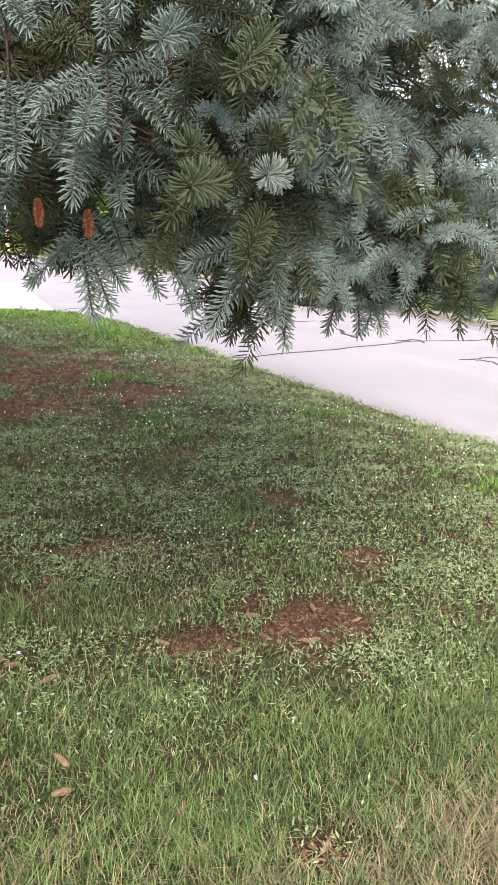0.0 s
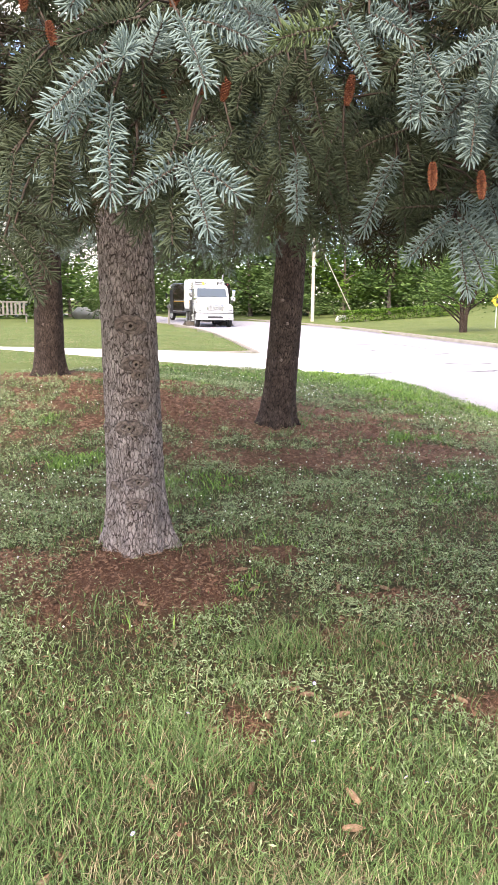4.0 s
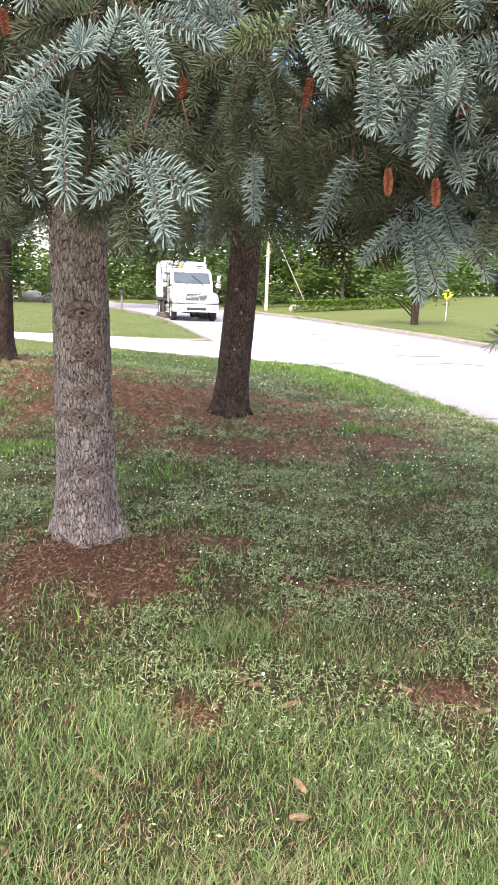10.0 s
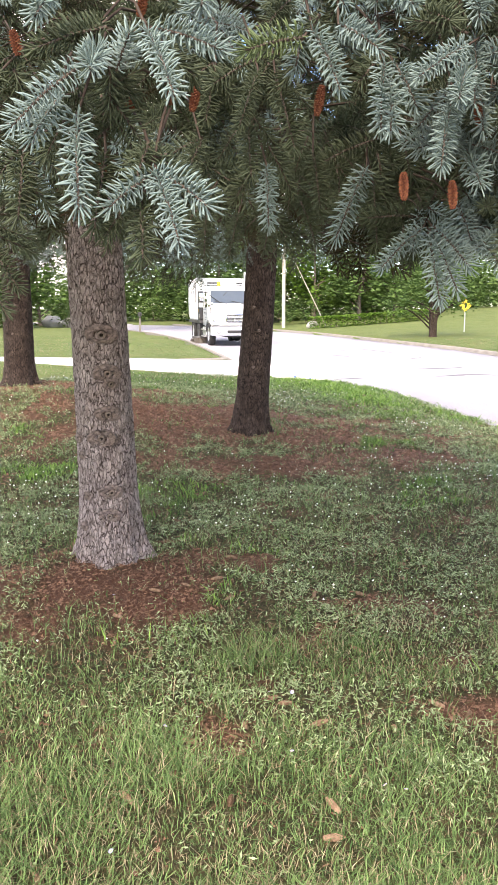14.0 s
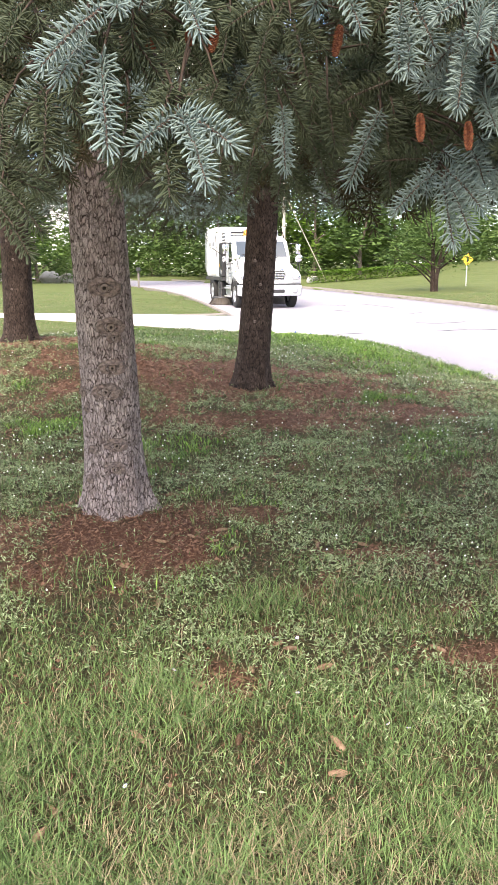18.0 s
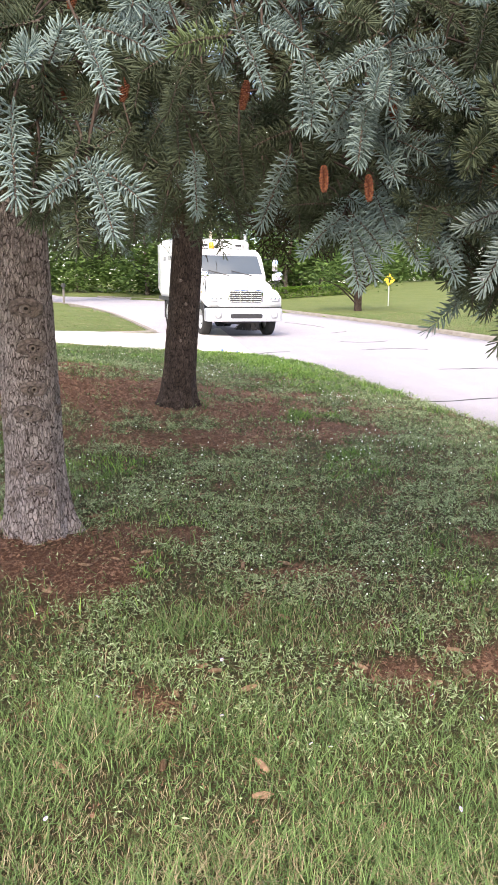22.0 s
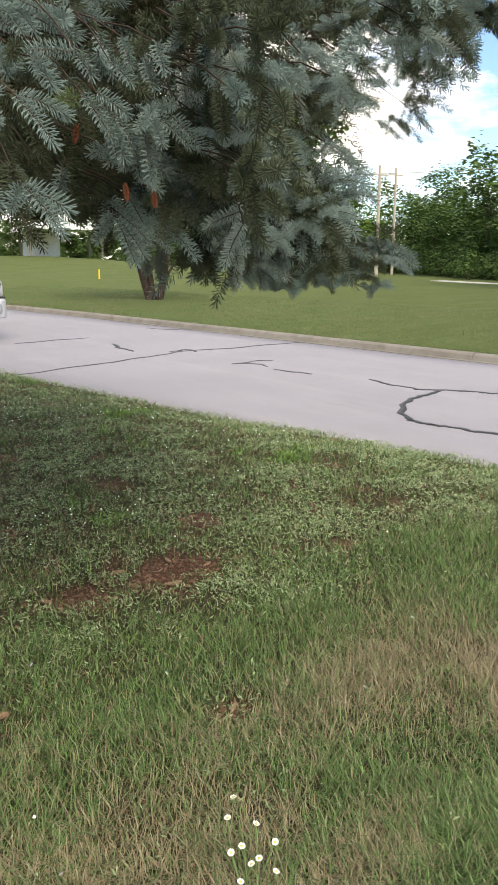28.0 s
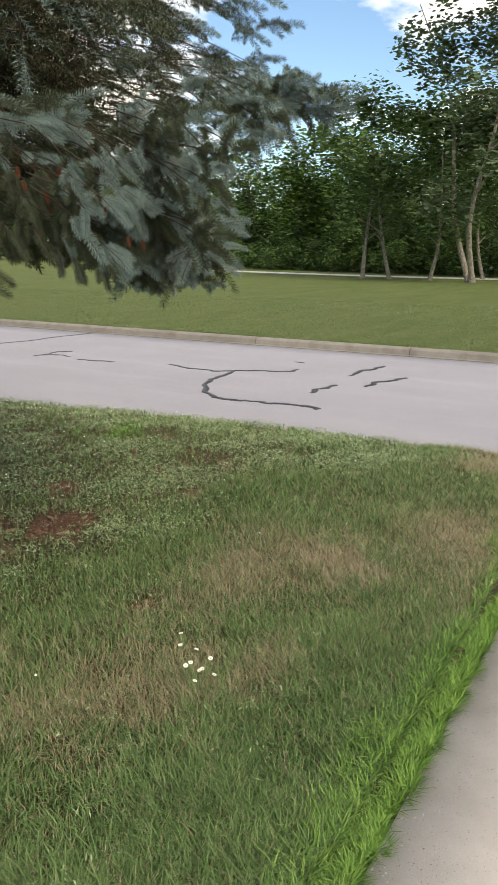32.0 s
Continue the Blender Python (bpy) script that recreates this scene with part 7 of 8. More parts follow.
    simple("badge", t, CHROME, -0.11, 0.11, 0.985, 0.998, 1.465, 1.49, bevel=0.004)
    # bumper
    bm = bmesh.new()
    loft(bm, [rounded(1.19, 0.46, 0.86, 0.62, 0.06), rounded(1.19, 0.46, 0.86, 0.95, 0.06), rounded(1.12, 0.47, 0.855, 1.08, 0.05), rounded(0.98, 0.48, 0.85, 1.135, 0.05)])
    b = part("bumper", bm, SILVER, t, "silver-grey steel bumper", True)
    bm = bmesh.new()
    loft(bm, [rounded(0.50, 0.565, 0.70, 1.12, 0.05), rounded(0.50, 0.565, 0.70, 1.142, 0.05)])
    part("bumper_slot", bm, BLACK, b)
    for s in (-1, 1):
        bm = bmesh.new()
        loft(bm, [rounded(s * 0.88 + 0.13, 0.53, 0.79, 1.10, 0.09, 4, s * 0.88 - 0.13), rounded(s * 0.88 + 0.11, 0.55, 0.77, 1.139, 0.08, 4, s * 0.88 - 0.11)])
        part("lamp_bezel", bm, BAR_GREY, b, "", True)
        simple("bumper_joint", b, BAR_GREY, s * 0.62 - 0.004, s * 0.62 + 0.004, 1.12, 1.139, 0.49, 0.84, bevel=0)
    simple("bumper_trim", t, BLACK, -1.16, 1.16, 0.80, 1.02, 0.862, 0.90, bevel=0.008)
    # chassis, axles, steps, tanks
    simple("chassis_rail", t, DARK_STEEL, -0.48, -0.38, -6.6, 0.75, 0.62, 0.88)
    simple("chassis_rail", t, DARK_STEEL, 0.38, 0.48, -6.6, 0.75, 0.62, 0.88)
    bm = bmesh.new()
    bar(bm, (-0.95, 0, 0.50), (0.95, 0, 0.50), 0.07)
    bar(bm, (-0.95, -4.75, 0.50), (0.95, -4.75, 0.50), 0.09)
    lathe(bm, [(0.05, -4.95), (0.22, -4.85), (0.22, -4.65), (0.05, -4.55)], 16, "Y", (0, 0, 0.5))
    part("axle", bm, DARK_STEEL, t)
    simple("underbody", t, BLACK, -0.55, 0.55, -1.6, 0.85, 0.40, 0.72)
    for s in (-1, 1):
        simple("step_box", t, ALU, min(s * 0.75, s * 1.16), max(s * 0.75, s * 1.16), -1.75, -0.68, 0.42, 0.80, bevel=0.03)
        for z in (0.36, 0.66):
            simple("step", t, ALU, min(s * 0.95, s * 1.24), max(s * 0.95, s * 1.24), -1.65, -0.75, z, z + 0.05)
        simple("exhaust_stack", t, ALU, min(s * 0.86, s * 1.06), max(s * 0.86, s * 1.06), -2.28, -2.08, 0.85, 2.95, bevel=0.06)
        simple("control_box", t, BLACK, min(s * 0.72, s * 1.20), max(s * 0.72, s * 1.20), -3.05, -2.36, 1.10, 2.45, bevel=0.04)
        simple("warning_label", t, BAR_WHITE, min(s * 1.202, s * 1.206), max(s * 1.202, s * 1.206), -2.62, -2.48, 1.22, 1.38, bevel=0)
        simple("warning_label", t, GOLD, min(s * 1.202, s * 1.206), max(s * 1.202, s * 1.206), -2.92, -2.82, 1.50, 1.62, bevel=0)
    # engine housing with louvres, hopper, lid
    bm = bmesh.new()
    box(bm, -1.05, 1.05, -3.25, -2.32, 1.95, 3.02, 0.06, 3)
    eng = part("engine_housing", bm, WHITE, t)
    for k in range(6):
        simple("louvre", eng, BLACK, -0.85, 0.85, -2.322, -2.30, 2.10 + 0.14 * k, 2.17 + 0.14 * k, bevel=0.004)
        for s in (-1, 1):
            simple("louvre", eng, BLACK, min(s * 1.048, s * 1.06), max(s * 1.048, s * 1.06), -3.10, -2.48, 2.12 + 0.13 * k, 2.18 + 0.13 * k, bevel=0.004)
    bm = bmesh.new()
    loft(bm, [rounded(1.20, 1.08, 3.06, -3.30, 0.12), rounded(1.22, 1.06, 3.10, -3.6, 0.12), rounded(1.22, 1.06, 3.10, -5.9, 0.12), rounded(1.20, 1.30, 3.0, -6.5, 0.12)])
    hop = part("hopper", bm, WHITE, t, "", True)
    for s in (-1, 1):
        for y in (-3.75, -4.6, -5.45):
            simple("hopper_rib", hop, WHITE, min(s * 1.215, s * 1.26), max(s * 1.215, s * 1.26), y - 0.04, y + 0.04, 1.2, 2.95)
        simple("inspection_door", hop, BLACK, min(s * 1.22, s * 1.235), max(s * 1.22, s * 1.235), -3.62, -3.48, 1.9, 2.75)
        simple("lettering_bar", hop, BAR_GREY, min(s * 1.222, s * 1.226), max(s * 1.222, s * 1.226), -5.35, -3.9, 2.35, 2.5, bevel=0, label="grey unreadable lettering")
        bm = bmesh.new()
        bar(bm, (s * 1.10, -3.35, 1.2), (s * 1.10, -3.35, 3.0), 0.03)
        part("grab_rail", bm, ALU, t)
        simple("side_rail", t, DARK_STEEL, min(s * 0.9, s * 1.2), max(s * 0.9, s * 1.2), -6.4, -2.4, 0.94, 1.08)
        simple("mud_flap", t, BLACK, min(s * 0.62, s * 1.18), max(s * 0.62, s * 1.18), -5.42, -5.39, 0.30, 0.95)
        # suction box and hose beside the broom
        simple("pickup_head", t, DARK_STEEL, min(s * 0.55, s * 1.16), max(s * 0.55, s * 1.16), -3.55, -2.95, 0.16, 0.92, bevel=0.06)
        bm = bmesh.new()
        v, f = tube(smooth_path([(s * 0.95, -3.2, 0.8), (s * 1.08, -3.1, 1.0), (s * 0.9, -2.9, 1.4), (s * 0.6, -3.0, 1.9)], 6), np.full(19, 0.11), 10)
        part("suction_hose", np_mesh("suction_hose", v, f, BLACK, smooth=True), None, t)
        bm = bmesh.new()
        bar(bm, (s * 0.55, -2.05, 0.95), (s * 1.22, -2.35, 0.62), 0.035)
        bar(bm, (s * 0.55, -2.7, 0.95), (s * 1.22, -2.45, 0.62), 0.03)
        bar(bm, (s * 1.22, -2.4, 0.28), (s * 1.22, -2.4, 0.86), 0.055)
        part("broom_arm", bm, DARK_STEEL, t)
        bm = bmesh.new()
        bar(bm, (s * 1.22, -2.4, 0.66), (s * 1.22, -2.4, 0.90), 0.10)
        part("broom_motor", bm, BLACK, t)
    beacon = bmesh.new()
    lathe(beacon, [(0.09, 2.68), (0.085, 2.72), (0.075, 2.85), (0.05, 2.88), (0.001, 2.885)], 18, "Z", (0.45, -1.35, 0))
    part("beacon", beacon, AMBER, t, "amber warning beacon", True)
    bm = bmesh.new()
    box(bm, -0.42, 0.42, -2.0, -1.5, 2.66, 2.98, 0.06)
    part("roof_unit", bm, WHITE, t)
    bm = bmesh.new()
    bar(bm, (-0.95, -2.2, 2.9), (-0.95, -2.2, 3.35), 0.05)
    part("intake_pipe", bm, ALU, t)
    wheels = [wheel(t, s * 1.03, 0, 0.50, 0.28, ALU, s) for s in (-1, 1)]
    for s in (-1, 1):
        wheels.append(wheel(t, s * 1.07, -4.75, 0.50, 0.26, ALU, s))
        wheels.append(wheel(t, s * 0.77, -4.75, 0.50, 0.26, DARK_STEEL, s))
    brooms = []
    for s in (-1, 1):
        h = holder("gutter_broom", Matrix.Translation((s * 1.22, -2.4, 0.0)))
        h.parent = t
        bm = bmesh.new()
        lathe(bm, [(0.02, 0.34), (0.36, 0.33), (0.38, 0.27), (0.02, 0.27)], 26, "Z")
        part("broom_disc", bm, DARK_STEEL, h)
        rs = np.random.RandomState(4)
        n = 520
        a, r = rs.uniform(0, 6.283, n), rs.uniform(0.22, 0.36, n)
        top = np.stack([np.cos(a) * r, np.sin(a) * r, np.full(n, 0.28)], 1)
        low = np.stack([np.cos(a + 0.15) * (r + 0.20), np.sin(a + 0.15) * (r + 0.20), rs.uniform(0.0, 0.03, n)], 1)
        u = np.stack([-np.sin(a), np.cos(a), 0 * a], 1) * 0.006
        v = np.stack([top - u, top + u, low + u, low - u], 1).reshape(-1, 3)
        part("bristles", np_mesh("bristles", v, np.arange(4 * n).reshape(-1, 4), BRISTLE), None, h, "stiff dark broom bristles")["kind"] = "stuff"
        brooms.append((h, s))
    return t, wheels, brooms


def build_van():
    """A dark brown parcel van. Its rear axle stands over the origin; it faces +Y."""
    t = tagged(holder("parcel_van"), "dark brown box-bodied parcel van with gold markings", "delivery van")
    L0, L1 = -1.75, 4.35
    bm = bmesh.new()
    loft(bm, [rounded(1.15, 0.62, 3.02, L0, 0.07), rounded(1.17, 0.60, 3.06, L0 + 0.1, 0.09), rounded(1.17, 0.60, 3.06, L1 - 0.5, 0.09), rounded(1.14, 0.62, 2.98, L1, 0.12)])
    body = part("body", bm, BROWN, t, "", True)
    bm = bmesh.new()
    loft(bm, [rounded(1.02, 0.62, 1.62, L1, 0.15), rounded(0.98, 0.62, 1.52, L1 + 0.55, 0.18), rounded(0.86, 0.66, 1.32, L1 + 0.85, 0.18)])
    part("bonnet", bm, BROWN, t, "", True)
    bm = bmesh.new()
    loft(bm, [rounded(0.98, 1.72, 2.66, L1 - 0.01, 0.1), rounded(0.98, 1.72, 2.66, L1 + 0.02, 0.1)])
    part("windscreen", bm, GLASS_DARK, t)
    # rear: roller door in its frame, bumper, lamps, emblem
    bm = bmesh.new()
    loft(bm, [rounded(0.74, 0.72, 2.72, L0 - 0.012, 0.03), rounded(0.74, 0.72, 2.72, L0 + 0.01, 0.03)])
    door = part("rear_door", bm, BROWN, t)
    for k in range(9):
        simple("door_slat", door, BROWN, -0.715, 0.715, L0 - 0.022, L0 - 0.010, 0.80 + 0.21 * k, 0.99 + 0.21 * k, bevel=0.004)
    for x in (-0.77, 0.77):
        simple("door_frame", door, ALU, x - 0.018, x + 0.018, L0 - 0.03, L0 - 0.005, 0.70, 2.74, bevel=0.005)
    simple("door_frame", door, ALU, -0.79, 0.79, L0 - 0.03, L0 - 0.005, 0.67, 0.70, bevel=0.005)
    simple("door_handle", door, ALU, -0.05, 0.05, L0 - 0.05, L0 - 0.02, 1.30, 1.38)
    simple("bumper", t, DARK_STEEL, -1.16, 1.16, L0 - 0.22, L0 + 0.02, 0.48, 0.62, bevel=0.02)
    simple("bumper_edge", t, ALU, -1.15, 1.15, L0 - 0.235, L0 - 0.215, 0.53, 0.58, bevel=0.004)
    for s in (-1, 1):
        for z, mat, nm in ((1.42, RED_LENS, "tail_light"), (1.26, RED_LENS, "brake_light"), (1.10, CLEAR_LENS, "reversing_light")):
            bm = bmesh.new()
            lathe(bm, [(0.062, L0 + 0.01), (0.06, L0 - 0.02), (0.03, L0 - 0.03), (0.001, L0 - 0.03)], 16, "Y", (s * 0.97, 0, z))
            part(nm, bm, mat, t, "", True)
        simple("clearance_light", t, RED_LENS, s * 0.9 - 0.05, s * 0.9 + 0.05, L0 - 0.02, L0 + 0.01, 2.92, 2.96, bevel=0.004)
        # side stripes and lettering
        x0, x1 = min(s * 1.168, s * 1.176), max(s * 1.168, s * 1.176)
        simple("side_stripe", body, BAR_WHITE, x0, x1, L0 + 0.15, L1 - 0.75, 1.66, 1.70, bevel=0)
        simple("side_stripe", body, GOLD, x0, x1, L0 + 0.15, L1 - 0.75, 1.54, 1.60, bevel=0)
        simple("skirt_rail", body, ALU, min(s * 1.16, s * 1.19), max(s * 1.16, s * 1.19), L0 + 0.1, L1 - 0.6, 0.76, 0.82, bevel=0.006)
        simple("lettering_bar", body, GOLD, x0, x1, L0 + 0.35, L0 + 1.45, 2.10, 2.22, bevel=0, label="gold unreadable lettering")
        bm = bmesh.new()
        box(bm, min(s * 1.165, s * 1.18), max(s * 1.165, s * 1.18), L1 - 0.62, L1 - 0.06, 0.75, 2.55, 0.02)
        part("cab_door", bm, BLACK, t)
        bm = bmesh.new()
        bar(bm, (s * 1.1, L1 + 0.02, 2.1), (s * 1.42, L1 + 0.12, 2.15), 0.016, n=6)
        box(bm, min(s * 1.36, s * 1.52), max(s * 1.36, s * 1.52), L1 + 0.08, L1 + 0.16, 1.85, 2.3, 0.03)
        part("mirror", bm, BLACK, t)
        bm = bmesh.new()
        for k in range(12):
            a0, a1 = radians(5 + 170 * k / 12), radians(5 + 170 * (k + 1) / 12)
            bar(bm, (s * 1.165, math.cos(a0) * 0.56, 0.5 + math.sin(a0) * 0.56), (s * 1.165, math.cos(a1) * 0.56, 0.5 + math.sin(a1) * 0.56), 0.03, n=6)
        part("wheel_arch", bm, BLACK, t)
    # shield-shaped emblem and bars beside it
    bm = bmesh.new()
    pts = [(-0.60, 2.42), (-0.46, 2.47), (-0.32, 2.42), (-0.31, 2.22), (-0.36, 2.10), (-0.46, 2.02), (-0.56, 2.10), (-0.61, 2.22)]
    loft(bm, [[(x, L0 - 0.024, z) for x, z in pts], [(x, L0 - 0.034, z) for x, z in pts]])
    part("emblem", bm, GOLD, t, "plain gold shield emblem")
    for k, w in enumerate((0.62, 0.5)):
        simple("lettering_bar", t, BAR_WHITE, -0.12, -0.12 + w, L0 - 0.03, L0 - 0.024, 2.30 - 0.12 * k, 2.34 - 0.12 * k, bevel=0, label="pale unreadable lettering")
    simple("notice", t, BAR_WHITE, -1.08, -0.86, L0 - 0.012, L0 + 0.01, 1.66, 1.80, bevel=0)
    simple("chassis_rail", t, DARK_STEEL, -0.5, 0.5, L0 + 0.2, L1 + 0.6, 0.42, 0.62)
    bm = bmesh.new()
    bar(bm, (-0.95, 0, 0.45), (0.95, 0, 0.45), 0.08)
    bar(bm, (-0.9, 4.2, 0.42), (0.9, 4.2, 0.42), 0.06)
    part("axle", bm, DARK_STEEL, t)
    wheels = [wheel(t, s * 0.98, 4.25, 0.42, 0.24, ALU, s) for s in (-1, 1)]
    for s in (-1, 1):
        wheels.append(wheel(t, s * 1.02, 0, 0.44, 0.24, ALU, s))
        wheels.append(wheel(t, s * 0.75, 0, 0.44, 0.24, DARK_STEEL, s))
    return t, wheels


sweeper, sweeper_wheels, sweeper_brooms = build_sweeper()
van, van_wheels = build_van()


# ---- trees and things beyond ----
def crown_leaves(rs, blobs, count, size, droop=0.3):
    """Leaf quads gathered in twig-end tufts over the shells of several blobs (x, y, z, rx, rz)."""
    blobs = np.asarray(blobs, float)
    wgt = blobs[:, 3] ** 2
    pick = rs.choice(len(blobs), count // 7 + 1, p=wgt / wgt.sum())
    d = rs.normal(size=(len(pick), 3))
    d /= np.linalg.norm(d, axis=1)[:, None]
    rr = rs.uniform(0.62, 1.06, len(pick))
    c = blobs[pick, :3] + d * rr[:, None] * np.stack([blobs[pick, 3], blobs[pick, 3], blobs[pick, 4]], 1)
    c = np.repeat(c, 7, axis=0)[:count] + rs.normal(size=(count, 3)) * size * 1.5
    n = len(c)
    a, b = rs.uniform(0, 6.283, n), rs.uniform(-0.6, 1.0, n)
    u = np.stack([np.cos(a), np.sin(a), -droop * rs.rand(n)], 1)
    w = np.stack([-np.sin(a) * np.cos(b), np.cos(a) * np.cos(b), np.sin(b)], 1)
    s = size * rs.uniform(0.6, 1.3, n)[:, None]
    v = np.stack([c - u * s, c + w * s * 0.62, c + u * s, c - w * s * 0.62], 1)
    return v.reshape(-1, 3), np.arange(4 * n).reshape(-1, 4)


def make_tree(name, label, category, seed, tall, spread_r, clear, bark_mat, leaf_mat, leaves, leaf_size, stems=1, girth=0.16, group="", blob_n=12):
    """A broad-leaved tree at the origin: stems, limbs and a crown of many small leaves."""
    rs = np.random.RandomState(seed)
    t = tagged(holder(name), label, category, group)
    V, F, at, ends = [], [], 0, []
    for k in range(stems):
        a = 2 * math.pi * k / max(stems, 1) + rs.uniform(-0.4, 0.4)
        off = (0.10 + 0.12 * rs.rand()) * (stems > 1)
        lean = (0.10 if stems == 1 else 0.32) * tall * rs.uniform(0.4, 1.0)
        top = np.array([math.cos(a) * lean, math.sin(a) * lean, tall * rs.uniform(0.72, 0.88)])
        base = np.array([math.cos(a) * off, math.sin(a) * off, -0.15])
        path = smooth_path([base, base * 0.6 + top * 0.25 + rs.normal(size=3) * 0.06 * tall * 0.3, top * 0.62 + rs.normal(size=3) * 0.03 * tall, top], 5)
        r = np.interp(np.linspace(0, 1, len(path)), [0, 0.05, 0.5, 1], [girth * 1.45, girth, girth * 0.62, girth * 0.12])
        v, f = tube(path, r, 8 if girth > 0.1 else 4)
        V.append(v), F.append(f + at)
        at += len(v)
        for q in range(5 if stems == 1 else 3):
            s = rs.uniform(clear / tall, 0.85)
            p = path[int(s * (len(path) - 1))]
            b = rs.uniform(0, 6.283)
            reach = spread_r * rs.uniform(0.5, 0.95) * (1.15 - s)
            e = p + np.array([math.cos(b) * reach, math.sin(b) * reach, reach * rs.uniform(0.35, 0.9)])
            lp = smooth_path([p, (p + e) / 2 + (0, 0, 0.1 * reach), e], 4)
            v, f = tube(lp, np.linspace(girth * 0.42, girth * 0.08, len(lp)), 5 if girth > 0.1 else 3)
            V.append(v), F.append(f + at)
            at += len(v)
            ends.append(e)
    part("trunk", np_mesh("trunk", np.concatenate(V), np.concatenate(F), bark_mat, smooth=True), None, t)
    blobs = [(*e, spread_r * rs.uniform(0.28, 0.42), spread_r * rs.uniform(0.22, 0.36)) for e in ends]
    for k in range(blob_n):
        a, q = rs.uniform(0, 6.283), math.sqrt(rs.rand())
        z = clear + (tall - clear) * rs.uniform(0.12, 0.95)
        lim = spread_r * math.sin(math.pi * (0.18 + 0.72 * (z - clear) / (tall - clear))) * 0.75
        blobs.append((math.cos(a) * lim * q, math.sin(a) * lim * q, z, spread_r * rs.uniform(0.26, 0.44), spread_r * rs.uniform(0.2, 0.34)))
    v, f = crown_leaves(rs, blobs, leaves, leaf_size)
    part("crown", np_mesh("crown", v, f, leaf_mat), None, t)["kind"] = "stuff"
    return t


def at(x, y, s=1.0, turn_deg=0.0, squash=1.0):
    return Matrix.Translation((x, y, float(height(x, y)))) @ Matrix.Rotation(radians(turn_deg), 4, "Z") @ Matrix.Diagonal((s, s, s * squash, 1))


def plant(kinds, spots):
    """Copies of tree kinds at spots (kind, x, y, scale, turn)."""
    used = set()
    for k, x, y, s, a in spots:
        if near_edge(y) - 1.0 < x < far_edge(y) + 1.0:
            continue
        if k in used:
            copy_thing(kinds[k], at(x, y, s, a))
        else:
            kinds[k].matrix_basis = at(x, y, s, a)
            used.add(k)


WOOD = "trees of the wood edge"
kinds = {
    "maple": make_tree("maple", "dense dark green broad-leaved tree at the wood edge", "tree", 1, 10.0, 3.6, 0.5, BARK_TREE, LEAF_A, 3600, 0.20, 1, 0.17, WOOD, 16),
    "ash": make_tree("ash", "grey-green ash tree at the wood edge", "tree", 2, 9.0, 3.2, 0.9, BARK_PALE, LEAF_B, 3000, 0.18, 1, 0.13, WOOD, 13),
    "lime": make_tree("lime_tree", "bright green lime tree beyond the far lawn", "tree", 3, 11.0, 4.0, 1.5, BARK_TREE, LEAF_C, 2600, 0.18, 1, 0.2, WOOD, 16),
    "poplar": make_tree("poplar", "tall open poplar with pale shimmering leaves", "tree", 4, 15.5, 3.6, 5.0, BARK_PALE, LEAF_D, 11500, 0.15, 2, 0.15, WOOD, 20),
    "thin": make_tree("locust_tree", "slender locust tree with a light trunk", "tree", 5, 9.2, 2.7, 3.2, BARK_PALE, LEAF_B, 3200, 0.15, 1, 0.12, WOOD, 10),
    "shrub": make_tree("shrub", "leafy understorey shrub at the foot of the wood", "shrub", 6, 2.6, 1.7, 0.2, BARK_TREE, LEAF_A, 600, 0.14, 2, 0.04, "understorey shrubs", 9),
    "young": make_tree("young_tree", "young leafy tree with foliage to the ground", "tree", 7, 5.2, 2.3, 0.5, BARK_TREE, LEAF_B, 2000, 0.16, 1, 0.08, WOOD, 12),
}
rs0 = np.random.RandomState(77)
spots = [("thin", 35.6, 18.0, 1.0, 20), ("thin", 36.4, 16.8, 0.92, 150), ("thin", 35.5, 14.3, 0.85, 260), ("poplar", 34.8, 11.9, 1.0, 40), ("poplar", 37.5, 9.0, 0.95, 200), ("thin", 39.0, 12.8, 0.9, 80)]
# wood edge: an arc beyond the far lawn, two to three trees deep
edge = smooth_path([(44, -14, 0), (42, 2, 0), (43, 14, 0), (46, 24, 0), (49, 33, 0), (55, 42, 0), (63, 52, 0), (68, 64, 0), (64, 80, 0), (52, 92, 0), (36, 99, 0), (20, 96, 0)], 4)
for i, (ex, ey, _) in enumerate(edge):
    d = edge[min(i + 1, len(edge) - 1)] - edge[max(i - 1, 0)]
    d /= np.linalg.norm(d)
    n = np.array([d[1], -d[0]])
    for row in range(3):
        k = ["maple", "young", "ash", "maple", "lime", "maple", "ash"][rs0.randint(7)] if row else ["young", "maple", "young", "ash"][rs0.randint(4)]
        off = (1.2, 4.6, 8.5)[row] + rs0.uniform(-1.2, 1.2)
        sc = (0.74, 0.98, 1.12)[row] * rs0.uniform(0.82, 1.15)
        spots.append((k, ex + n[0] * off + rs0.uniform(-1.3, 1.3), ey + n[1] * off + rs0.uniform(-1.3, 1.3), sc, rs0.uniform(0, 360)))
    for _ in range(2):
        spots.append(("shrub", ex + n[0] * -0.6 + rs0.uniform(-1, 1), ey + n[1] * -0.6 + rs0.uniform(-2, 2), rs0.uniform(0.6, 1.1), rs0.uniform(0, 360)))
spots += [("lime", 49, 70, 1.5, 100), ("maple", 62, 71, 1.6, 30)]
